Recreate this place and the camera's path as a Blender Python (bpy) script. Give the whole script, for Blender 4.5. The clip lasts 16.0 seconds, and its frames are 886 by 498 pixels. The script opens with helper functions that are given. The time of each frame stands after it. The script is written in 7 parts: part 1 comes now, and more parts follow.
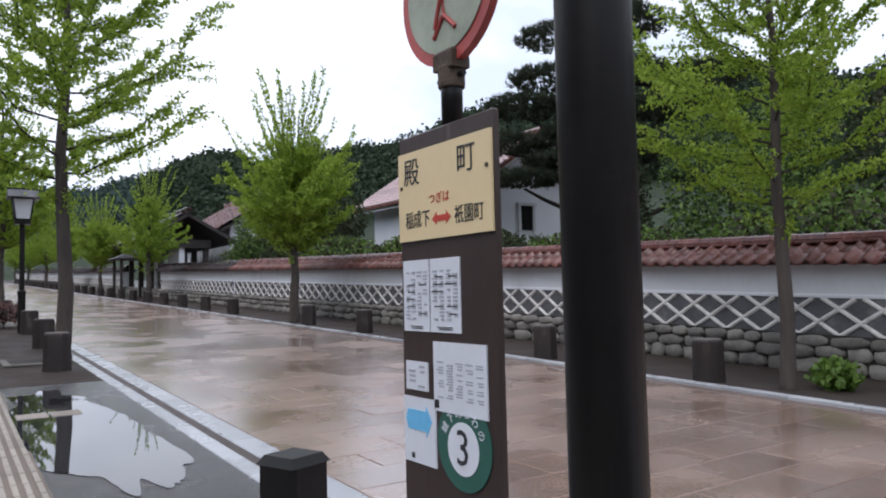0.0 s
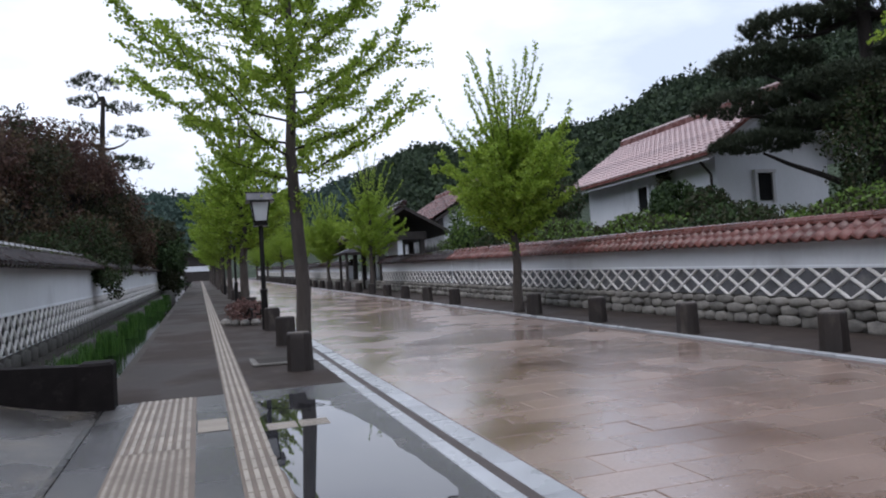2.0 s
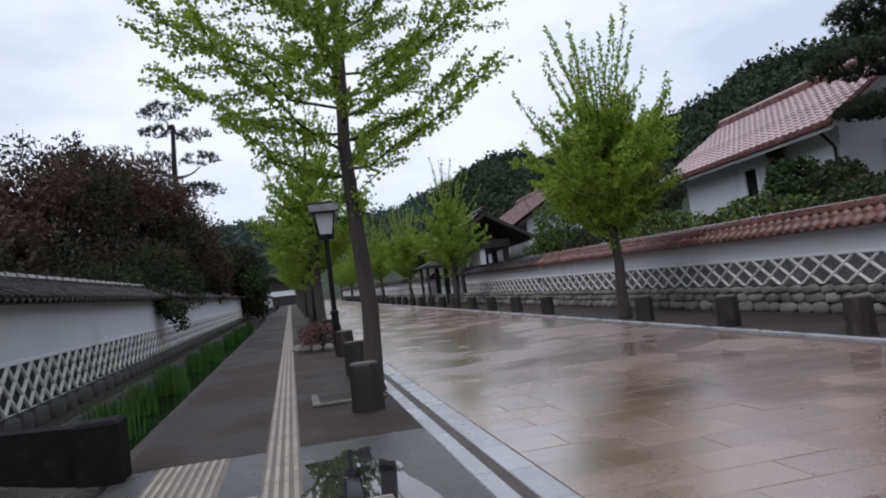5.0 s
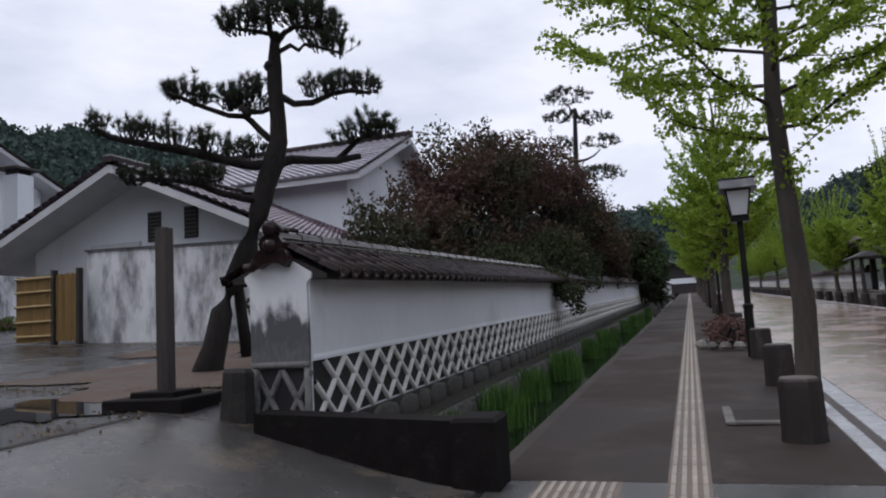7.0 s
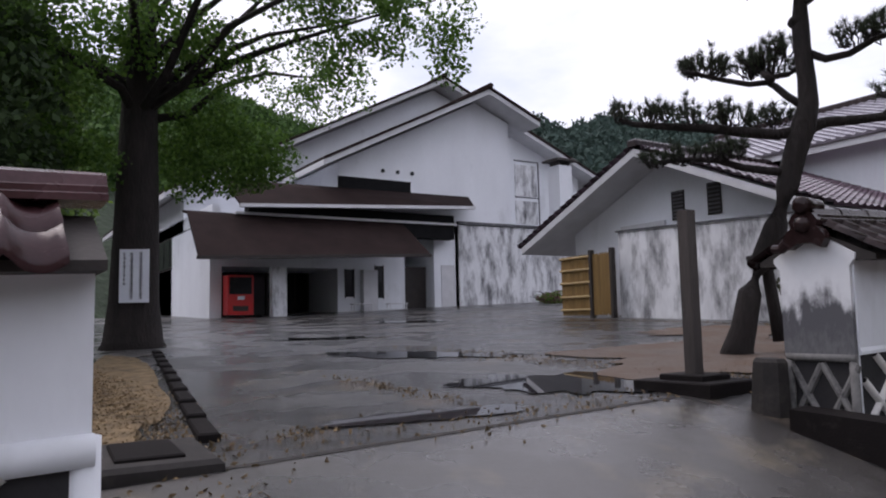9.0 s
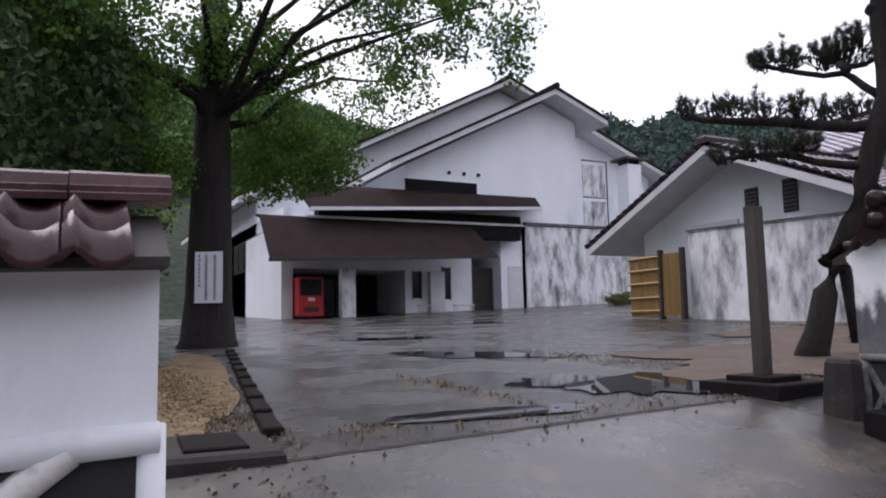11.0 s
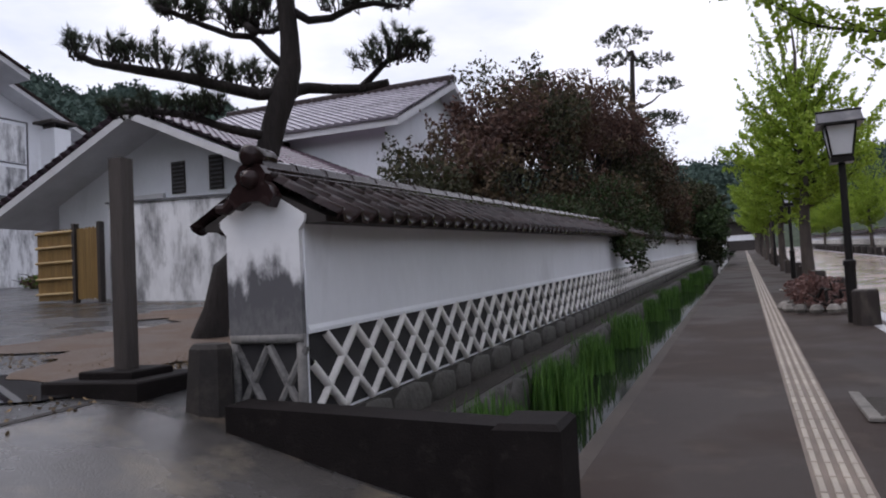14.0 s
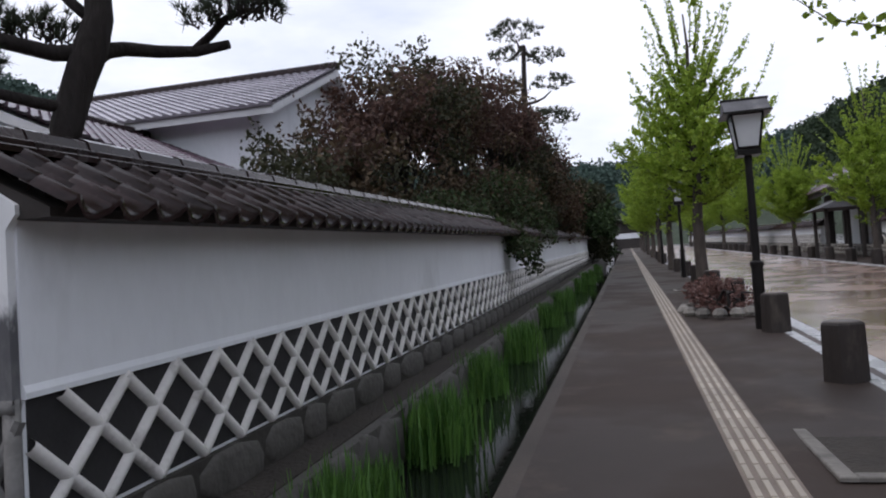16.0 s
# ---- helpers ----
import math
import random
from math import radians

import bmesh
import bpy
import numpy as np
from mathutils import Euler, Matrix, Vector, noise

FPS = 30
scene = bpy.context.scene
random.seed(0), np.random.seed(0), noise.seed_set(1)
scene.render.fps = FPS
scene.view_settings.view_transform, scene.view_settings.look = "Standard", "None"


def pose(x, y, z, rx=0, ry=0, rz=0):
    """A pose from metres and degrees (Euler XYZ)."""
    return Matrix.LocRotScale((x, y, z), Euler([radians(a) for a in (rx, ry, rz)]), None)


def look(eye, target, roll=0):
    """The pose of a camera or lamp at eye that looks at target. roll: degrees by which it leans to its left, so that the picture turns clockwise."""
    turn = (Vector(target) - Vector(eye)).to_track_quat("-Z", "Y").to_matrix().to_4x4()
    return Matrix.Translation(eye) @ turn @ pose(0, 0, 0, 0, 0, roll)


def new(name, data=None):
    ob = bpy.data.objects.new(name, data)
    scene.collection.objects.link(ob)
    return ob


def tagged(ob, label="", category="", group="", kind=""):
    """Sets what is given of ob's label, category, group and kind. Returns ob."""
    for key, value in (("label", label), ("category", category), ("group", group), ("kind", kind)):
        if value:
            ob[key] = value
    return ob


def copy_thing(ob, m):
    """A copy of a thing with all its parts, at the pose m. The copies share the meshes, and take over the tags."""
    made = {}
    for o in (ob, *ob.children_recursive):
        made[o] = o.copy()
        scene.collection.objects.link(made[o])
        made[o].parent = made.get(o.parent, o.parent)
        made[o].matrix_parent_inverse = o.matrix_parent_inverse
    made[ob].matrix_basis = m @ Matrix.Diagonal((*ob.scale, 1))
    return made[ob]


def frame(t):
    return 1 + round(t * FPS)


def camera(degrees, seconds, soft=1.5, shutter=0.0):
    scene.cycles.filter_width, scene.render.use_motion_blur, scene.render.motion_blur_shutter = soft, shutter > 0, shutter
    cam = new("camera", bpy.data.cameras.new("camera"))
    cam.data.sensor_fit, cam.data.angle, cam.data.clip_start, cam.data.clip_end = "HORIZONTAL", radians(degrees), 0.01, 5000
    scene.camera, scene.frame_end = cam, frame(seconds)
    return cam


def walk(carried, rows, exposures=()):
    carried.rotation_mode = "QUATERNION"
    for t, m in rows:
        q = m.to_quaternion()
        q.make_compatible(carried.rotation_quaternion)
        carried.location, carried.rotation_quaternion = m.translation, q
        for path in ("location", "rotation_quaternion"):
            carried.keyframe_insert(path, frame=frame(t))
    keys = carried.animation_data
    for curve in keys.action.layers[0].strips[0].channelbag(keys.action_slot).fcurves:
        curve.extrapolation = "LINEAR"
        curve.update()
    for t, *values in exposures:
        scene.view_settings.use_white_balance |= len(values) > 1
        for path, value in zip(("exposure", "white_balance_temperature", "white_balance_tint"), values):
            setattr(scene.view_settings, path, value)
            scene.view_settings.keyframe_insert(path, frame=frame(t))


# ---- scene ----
cam = camera(62.1, 16.0, soft=2.0)
PATH = [
    (0, (-0.03, 0.51, 1.46), (1.097, 2.158, 1.576), -1.3),
    (0.5, (-0.07, 0.69, 1.48), (0.734, 2.518, 1.591), -0.8),
    (1, (-0.13, 0.97, 1.49), (0.499, 2.866, 1.594), -3.0),
    (1.5, (-0.12, 1.40, 1.515), (0.551, 3.284, 1.549), -4.4),
    (2, (0.052, 1.714, 1.564), (0.683, 3.609, 1.659), -3.5),
    (2.5, (0.145, 2.078, 1.584), (0.722, 3.99, 1.678), -3.2),
    (3, (0.164, 2.524, 1.588), (0.766, 4.425, 1.753), -5.8),
    (5.5, (0.69, 4.373, 1.555), (1.001, 6.343, 1.71), -6.4),
    (6.5, (0.604, 5.204, 1.584), (0.434, 7.184, 1.803), -3.7),
    (7, (0.552, 5.402, 1.632), (-0.074, 7.291, 1.837), -3.2),
    (7.5, (0.565, 5.561, 1.682), (-0.419, 7.292, 1.877), -3.8),
    (8, (0.413, 5.617, 1.722), (-0.887, 7.125, 1.908), -3.0),
    (8.5, (0.386, 5.623, 1.71), (-1.191, 6.838, 1.9), -0.8),
    (9, (0.467, 5.548, 1.721), (-1.218, 6.607, 1.913), -1.3),
    (9.5, (0.464, 5.591, 1.702), (-1.278, 6.548, 1.919), -1.8),
    (9.7, (0.473, 5.593, 1.707), (-1.29, 6.513, 1.927), -2.2),
    (11.8, (0.559, 5.634, 1.631), (-1.211, 6.546, 1.821), -0.6),
    (12, (0.493, 5.743, 1.603), (-1.197, 6.801, 1.761), 0.3),
    (12.5, (0.294, 6.0, 1.624), (-1.103, 7.422, 1.788), -0.3),
    (13, (0.106, 6.434, 1.628), (-0.994, 8.098, 1.779), -2.9),
    (13.5, (0.043, 6.845, 1.649), (-0.885, 8.61, 1.809), -0.3),
    (14, (-0.003, 7.166, 1.655), (-0.757, 9.016, 1.752), -3.0),
    (14.5, (-0.121, 7.607, 1.678), (-0.683, 9.523, 1.794), -4.5),
    (15, (-0.147, 8.086, 1.714), (-0.65, 10.016, 1.861), -4.3),
    (15.5, (-0.19, 8.475, 1.727), (-0.729, 10.396, 1.867), -3.0),
    (16, (-0.289, 8.88, 1.765), (-0.773, 10.819, 1.843), -3.7),
]
walk(cam, [(t, look(eye, target, roll)) for t, eye, target, roll in PATH],
     exposures=[(0, 0.42, 6250, 13), (1.5, 0.28, 6150, 13), (3, 0.05, 6080, 14), (5.5, -0.06, 6250, 13), (6.5, -0.12, 6300, 14), (8, 0.0, 6550, 18), (9, 0.27, 6550, 20), (12, 0.60, 6500, 20), (12.5, 0.50, 6500, 20), (13.5, 0.26, 6500, 19), (15, 0.12, 6450, 17), (16, 0.12, 6400, 15)])

# ---- place ----
SLOPE = math.tan(radians(1.9))      # the street climbs along +y
FAR_END = 150.0

# world: an overcast sky, bright behind thin cloud
world = bpy.data.worlds.new("overcast")
world.use_nodes = True
scene.world = world
wn, wl = world.node_tree.nodes, world.node_tree.links
wn.clear()
w_out = wn.new("ShaderNodeOutputWorld")
w_bg = wn.new("ShaderNodeBackground")
w_sky = wn.new("ShaderNodeTexSky")
w_sky.sky_type = "NISHITA"
w_sky.sun_disc = False
w_sky.sun_elevation, w_sky.sun_rotation = radians(55), radians(240)
w_dim = wn.new("ShaderNodeVectorMath")
w_dim.operation = "SCALE"
w_dim.inputs["Scale"].default_value = 0.12
w_tc = wn.new("ShaderNodeTexCoord")
w_map = wn.new("ShaderNodeMapping")
w_map.inputs["Scale"].default_value = (1.0, 1.0, 2.6)
w_noise = wn.new("ShaderNodeTexNoise")
w_noise.inputs["Scale"].default_value = 2.3
w_noise.inputs["Detail"].default_value = 6.0
w_noise.inputs["Roughness"].default_value = 0.55
w_ramp = wn.new("ShaderNodeValToRGB")
w_ramp.color_ramp.elements[0].position, w_ramp.color_ramp.elements[0].color = 0.34, (0.63, 0.70, 0.82, 1)
w_ramp.color_ramp.elements[1].position, w_ramp.color_ramp.elements[1].color = 0.58, (0.94, 0.98, 1.06, 1)
w_mix = wn.new("ShaderNodeMix")
w_mix.data_type = "RGBA"
w_mix.inputs["Factor"].default_value = 0.93
wl.new(w_tc.outputs["Generated"], w_map.inputs["Vector"])
wl.new(w_map.outputs["Vector"], w_noise.inputs["Vector"])
wl.new(w_noise.outputs["Fac"], w_ramp.inputs["Fac"])
wl.new(w_sky.outputs["Color"], w_dim.inputs[0])
wl.new(w_dim.outputs["Vector"], w_mix.inputs["A"])
wl.new(w_ramp.outputs["Color"], w_mix.inputs["B"])
wl.new(w_mix.outputs["Result"], w_bg.inputs["Color"])
w_bg.inputs["Strength"].default_value = 1.08
wl.new(w_bg.outputs["Background"], w_out.inputs["Surface"])

sun = new("sun", bpy.data.lights.new("sun", "SUN"))
sun.data.energy, sun.data.angle, sun.data.color = 0.85, radians(35), (1.0, 0.955, 0.90)
sun.matrix_world = look((0, 0, 40), (24, 14, 0))


# ---- materials ----
def mat(name, color, rough=0.7, metal=0.0, vary=0.12, scale=3.0, fine=40.0, bump=0.15, dist=0.01, tint=None, stain=None,
        stain_scale=1.2, stain_at=(0.5, 0.65), stretch=(1, 1, 1), rough2=None, spec=0.5, obj_random=0.0, island=0.0, trans=0.0):
    """A procedural surface: a base colour varied at two scales, stains with a shape of their own, fine relief."""
    m = bpy.data.materials.new(name)
    m.use_nodes = True
    n, l = m.node_tree.nodes, m.node_tree.links
    b = n["Principled BSDF"]
    tc = n.new("ShaderNodeTexCoord")
    geo = n.new("ShaderNodeNewGeometry")
    mp = n.new("ShaderNodeMapping")
    mp.inputs["Scale"].default_value = stretch
    l.new(geo.outputs["Position"], mp.inputs["Vector"])
    big = n.new("ShaderNodeTexNoise")
    big.inputs["Scale"].default_value, big.inputs["Detail"].default_value = scale, 5
    small = n.new("ShaderNodeTexNoise")
    small.inputs["Scale"].default_value, small.inputs["Detail"].default_value = fine, 4
    l.new(mp.outputs["Vector"], big.inputs["Vector"])
    l.new(mp.outputs["Vector"], small.inputs["Vector"])
    add = n.new("ShaderNodeMath")
    add.operation = "MULTIPLY_ADD"
    add.inputs[1].default_value = 0.45
    l.new(small.outputs["Fac"], add.inputs[0])
    l.new(big.outputs["Fac"], add.inputs[2])
    ramp = n.new("ShaderNodeMapRange")
    ramp.inputs["From Min"].default_value, ramp.inputs["From Max"].default_value = 0.45, 1.0
    l.new(add.outputs[0], ramp.inputs["Value"])
    fac = ramp.outputs["Result"]
    mix = n.new("ShaderNodeMix")
    mix.data_type = "RGBA"
    lo = [c * (1 - vary) for c in color]
    hi = [min(1, c * (1 + vary)) for c in (tint or color)]
    mix.inputs["A"].default_value, mix.inputs["B"].default_value = (*lo, 1), (*hi, 1)
    l.new(fac, mix.inputs["Factor"])
    out = mix.outputs["Result"]
    for amount, node, socket in ((obj_random, "ShaderNodeObjectInfo", "Random"), (island, "ShaderNodeNewGeometry", "Random Per Island")):
        if amount:
            oi = n.new(node)
            mr = n.new("ShaderNodeMapRange")
            mr.inputs["To Min"].default_value, mr.inputs["To Max"].default_value = 1 - amount, 1 + amount
            l.new(oi.outputs[socket], mr.inputs["Value"])
            sc = n.new("ShaderNodeVectorMath")
            sc.operation = "SCALE"
            l.new(out, sc.inputs[0])
            l.new(mr.outputs["Result"], sc.inputs["Scale"])
            out = sc.outputs["Vector"]
    if stain:
        sn = n.new("ShaderNodeTexNoise")
        sn.inputs["Scale"].default_value, sn.inputs["Detail"].default_value, sn.inputs["Roughness"].default_value = stain_scale, 7, 0.65
        l.new(mp.outputs["Vector"], sn.inputs["Vector"])
        sr = n.new("ShaderNodeMapRange")
        sr.inputs["From Min"].default_value, sr.inputs["From Max"].default_value = stain_at
        l.new(sn.outputs["Fac"], sr.inputs["Value"])
        sm = n.new("ShaderNodeMix")
        sm.data_type = "RGBA"
        sm.inputs["B"].default_value = (*stain, 1)
        l.new(sr.outputs["Result"], sm.inputs["Factor"])
        l.new(out, sm.inputs["A"])
        out = sm.outputs["Result"]
    l.new(out, b.inputs["Base Color"])
    b.inputs["Metallic"].default_value = metal
    b.inputs["Specular IOR Level"].default_value = spec
    if rough2 is None:
        b.inputs["Roughness"].default_value = rough
    else:
        rr = n.new("ShaderNodeMapRange")
        rr.inputs["From Min"].default_value, rr.inputs["From Max"].default_value = 0.45, 0.6
        rr.inputs["To Min"].default_value, rr.inputs["To Max"].default_value = rough2, rough
        l.new(big.outputs["Fac"], rr.inputs["Value"])
        l.new(rr.outputs["Result"], b.inputs["Roughness"])
    if bump:
        bp = n.new("ShaderNodeBump")
        bp.inputs["Strength"].default_value, bp.inputs["Distance"].default_value = bump, dist
        l.new(small.outputs["Fac"], bp.inputs["Height"])
        l.new(bp.outputs["Normal"], b.inputs["Normal"])
    if trans:
        b.inputs["Transmission Weight"].default_value = trans
    return m


def leaf_mat(name, color, other, rough=0.55, through_light=0.35):
    """Leaves: each one a shade of its own, with some light passing through."""
    m = bpy.data.materials.new(name)
    m.use_nodes = True
    n, l = m.node_tree.nodes, m.node_tree.links
    b, o = n["Principled BSDF"], n["Material Output"]
    geo = n.new("ShaderNodeNewGeometry")
    mix = n.new("ShaderNodeMix")
    mix.data_type = "RGBA"
    mix.inputs["A"].default_value, mix.inputs["B"].default_value = (*color, 1), (*other, 1)
    l.new(geo.outputs["Random Per Island"], mix.inputs["Factor"])
    l.new(mix.outputs["Result"], b.inputs["Base Color"])
    b.inputs["Roughness"].default_value = rough
    tr = n.new("ShaderNodeBsdfTranslucent")
    l.new(mix.outputs["Result"], tr.inputs["Color"])
    ms = n.new("ShaderNodeMixShader")
    ms.inputs["Fac"].default_value = through_light
    l.new(b.outputs["BSDF"], ms.inputs[1])
    l.new(tr.outputs["BSDF"], ms.inputs[2])
    l.new(ms.outputs["Shader"], o.inputs["Surface"])
    return m


PLASTER = mat("white_plaster", (0.78, 0.80, 0.84), 0.85, vary=0.06, scale=0.7, fine=14, bump=0.12, stain=(0.50, 0.51, 0.53), stain_scale=0.55, stain_at=(0.58, 0.85), stretch=(1, 1, 0.45))
PLASTER_DIRTY = mat("mould_stained_plaster", (0.74, 0.75, 0.78), 0.85, vary=0.08, scale=1.0, fine=14, bump=0.2, stain=(0.10, 0.105, 0.12), stain_scale=2.2, stain_at=(0.50, 0.68), stretch=(1, 1, 0.4))
PLASTER_STREAKED = mat("rain_streaked_plaster", (0.74, 0.75, 0.77), 0.85, vary=0.14, scale=1.3, fine=12, bump=0.2, stain=(0.11, 0.11, 0.12), stain_scale=2.0, stain_at=(0.44, 0.68), stretch=(1, 1, 0.36))


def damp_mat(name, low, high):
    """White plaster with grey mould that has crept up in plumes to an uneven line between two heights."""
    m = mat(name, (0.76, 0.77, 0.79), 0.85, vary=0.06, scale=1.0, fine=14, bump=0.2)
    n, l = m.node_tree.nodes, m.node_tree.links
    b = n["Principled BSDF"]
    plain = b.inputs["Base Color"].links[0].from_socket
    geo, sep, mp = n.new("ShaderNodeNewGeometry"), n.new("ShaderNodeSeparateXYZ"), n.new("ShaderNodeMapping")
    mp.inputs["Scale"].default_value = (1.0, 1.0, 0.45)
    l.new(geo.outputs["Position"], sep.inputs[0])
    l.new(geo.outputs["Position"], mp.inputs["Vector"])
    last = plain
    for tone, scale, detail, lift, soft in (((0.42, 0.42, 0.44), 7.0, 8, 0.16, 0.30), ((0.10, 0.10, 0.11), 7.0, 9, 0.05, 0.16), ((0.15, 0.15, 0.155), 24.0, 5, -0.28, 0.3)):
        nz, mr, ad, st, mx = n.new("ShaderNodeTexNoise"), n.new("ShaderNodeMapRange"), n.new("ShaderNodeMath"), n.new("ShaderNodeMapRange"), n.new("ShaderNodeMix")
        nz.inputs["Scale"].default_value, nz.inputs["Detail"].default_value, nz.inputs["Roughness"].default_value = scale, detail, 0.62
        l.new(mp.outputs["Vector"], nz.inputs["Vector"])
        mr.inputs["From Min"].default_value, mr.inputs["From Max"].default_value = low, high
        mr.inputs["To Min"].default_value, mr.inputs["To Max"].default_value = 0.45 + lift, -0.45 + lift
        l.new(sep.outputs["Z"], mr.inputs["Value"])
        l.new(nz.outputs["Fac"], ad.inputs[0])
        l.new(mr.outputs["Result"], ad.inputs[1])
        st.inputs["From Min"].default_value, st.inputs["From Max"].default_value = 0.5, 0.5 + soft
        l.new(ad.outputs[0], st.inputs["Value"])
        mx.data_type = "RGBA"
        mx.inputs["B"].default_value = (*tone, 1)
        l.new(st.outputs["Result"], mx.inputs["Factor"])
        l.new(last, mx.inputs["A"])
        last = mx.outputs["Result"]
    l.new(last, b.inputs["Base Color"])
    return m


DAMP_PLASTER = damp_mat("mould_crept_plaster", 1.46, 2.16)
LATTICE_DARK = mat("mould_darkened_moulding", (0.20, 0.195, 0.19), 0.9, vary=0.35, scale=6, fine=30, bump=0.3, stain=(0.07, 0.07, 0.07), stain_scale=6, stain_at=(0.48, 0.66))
LATTICE = mat("lime_plaster_moulding", (0.70, 0.68, 0.66), 0.9, vary=0.15, scale=3, fine=30, bump=0.3, stain=(0.22, 0.20, 0.19), stain_scale=4, stain_at=(0.55, 0.8))
SLATE = mat("dark_slate_panel", (0.020, 0.019, 0.021), 0.8, vary=0.3, scale=4, fine=30, bump=0.2, obj_random=0.2)
SLATE_GREY = mat("grey_weathered_slate", (0.10, 0.10, 0.11), 0.75, vary=0.3, scale=3, fine=25, bump=0.3, stain=(0.28, 0.27, 0.26), stain_scale=2, stain_at=(0.55, 0.8))
TILE = mat("wet_brown_roof_tile", (0.022, 0.012, 0.012), 0.3, vary=0.4, scale=5, fine=40, bump=0.1, spec=0.24, rough2=0.12, obj_random=0.25, island=0.25)
TILE_PLUM = mat("wet_plum_roof_tile", (0.055, 0.024, 0.027), 0.3, vary=0.3, scale=5, fine=40, bump=0.1, spec=0.3, rough2=0.2, obj_random=0.2, island=0.2)
TILE_RED = mat("red_glazed_roof_tile", (0.125, 0.042, 0.034), 0.35, vary=0.3, scale=4, fine=40, bump=0.1, rough2=0.22, obj_random=0.25, island=0.25)
TILE_PINK = mat("pale_red_roof_tile", (0.42, 0.31, 0.31), 0.4, vary=0.18, scale=1.5, fine=20, bump=0.1, rough2=0.28, island=0.15)
# pale base colour: the sky's sheen on wet tiles is painted in
TILE_SHEEN = mat("sheen_paled_grey_tile", (0.34, 0.32, 0.36), 0.26, vary=0.2, scale=1.5, fine=20, bump=0.1, spec=0.7, rough2=0.14, island=0.2)
TILE_VIOLET = mat("wet_violet_grey_tile", (0.105, 0.072, 0.092), 0.24, vary=0.25, scale=1.5, fine=20, bump=0.1, spec=0.75, rough2=0.12, island=0.25)
SHINGLE = mat("brown_metal_roof", (0.024, 0.015, 0.014), 0.9, vary=0.3, scale=1, fine=18, bump=0.3, stretch=(1, 1, 1), spec=0.15)
ASPHALT = mat("wet_asphalt", (0.036, 0.035, 0.035), 0.42, spec=0.75, vary=0.5, scale=0.7, fine=70, bump=0.8, dist=0.012, rough2=0.16, stain=(0.13, 0.105, 0.08), stain_scale=1.3, stain_at=(0.55, 0.72))
WALKWAY = mat("brown_coated_path", (0.040, 0.030, 0.026), 0.85, vary=0.3, scale=0.6, fine=110, bump=0.35, dist=0.004, rough2=0.62, spec=0.22, stain=(0.085, 0.065, 0.052), stain_scale=1.6, stain_at=(0.55, 0.8))
CROSSING = mat("grey_wet_apron", (0.048, 0.046, 0.046), 0.40, spec=0.85, vary=0.45, scale=0.9, fine=90, bump=0.7, dist=0.008, rough2=0.2, stain=(0.11, 0.095, 0.08), stain_scale=1.8, stain_at=(0.55, 0.75))
APRON = mat("worn_wet_concrete", (0.066, 0.062, 0.059), 0.42, spec=0.85, vary=0.4, scale=1.1, fine=80, bump=0.6, dist=0.006, rough2=0.2, stain=(0.15, 0.13, 0.10), stain_scale=1.6, stain_at=(0.54, 0.74))
PUDDLE = mat("rain_puddle", (0.03, 0.03, 0.033), 0.02, vary=0.2, scale=1, fine=3, bump=0.0, spec=0.8)
WATER = mat("canal_water", (0.012, 0.015, 0.012), 0.03, vary=0.4, scale=1.0, fine=6, bump=0.05, dist=0.02, spec=0.7)
STONE_PAVE = mat("wet_pink_paving_stone", (0.185, 0.120, 0.088), 0.36, vary=0.2, scale=0.8, fine=45, bump=0.3, dist=0.003, rough2=0.16, tint=(0.285, 0.195, 0.152), obj_random=0.16, island=0.16, spec=0.95)
pave_bsdf = STONE_PAVE.node_tree.nodes["Principled BSDF"]      # a film of rain on the slabs
pave_bsdf.inputs["Coat Weight"].default_value, pave_bsdf.inputs["Coat Roughness"].default_value, pave_bsdf.inputs["Coat IOR"].default_value = 0.7, 0.22, 1.33
JOINT = mat("paving_bed", (0.13, 0.09, 0.075), 0.7, vary=0.2, scale=2, fine=60, bump=0.2)
GRANITE = mat("pale_granite", (0.36, 0.37, 0.39), 0.45, vary=0.15, scale=2, fine=160, bump=0.2, dist=0.003, rough2=0.25, obj_random=0.14, island=0.14)
GRATE = mat("dark_drain_channel", (0.06, 0.045, 0.04), 0.6, vary=0.3, scale=5, fine=60, bump=0.3)
BEAM = mat("black_stained_beam", (0.009, 0.007, 0.007), 0.75, vary=0.4, scale=2, fine=25, bump=0.3, stain=(0.03, 0.026, 0.024), stain_scale=3, stain_at=(0.56, 0.85), spec=0.15, stretch=(3, 0.6, 3))
STUMP = mat("dark_timber_bollard", (0.022, 0.016, 0.014), 0.6, vary=0.4, scale=5, fine=30, bump=0.6, stain=(0.10, 0.085, 0.07), stain_scale=5, stain_at=(0.55, 0.85), stretch=(1, 1, 0.35))
STUMP_TOP = mat("weathered_bollard_top", (0.11, 0.095, 0.085), 0.6, vary=0.3, scale=6, fine=50, bump=0.4)
BARK = mat("grey_brown_bark", (0.060, 0.049, 0.043), 0.9, vary=0.35, scale=6, fine=22, bump=0.9, dist=0.03, stretch=(1, 1, 0.25))
TWIG = mat("thin_dark_twigs", (0.034, 0.028, 0.022), 0.9, vary=0.3, scale=6, fine=30, bump=0.3)
BARK_DARK = mat("dark_wet_bark", (0.017, 0.013, 0.012), 0.95, vary=0.4, scale=5, fine=20, bump=1.0, dist=0.04, stretch=(1, 1, 0.3))
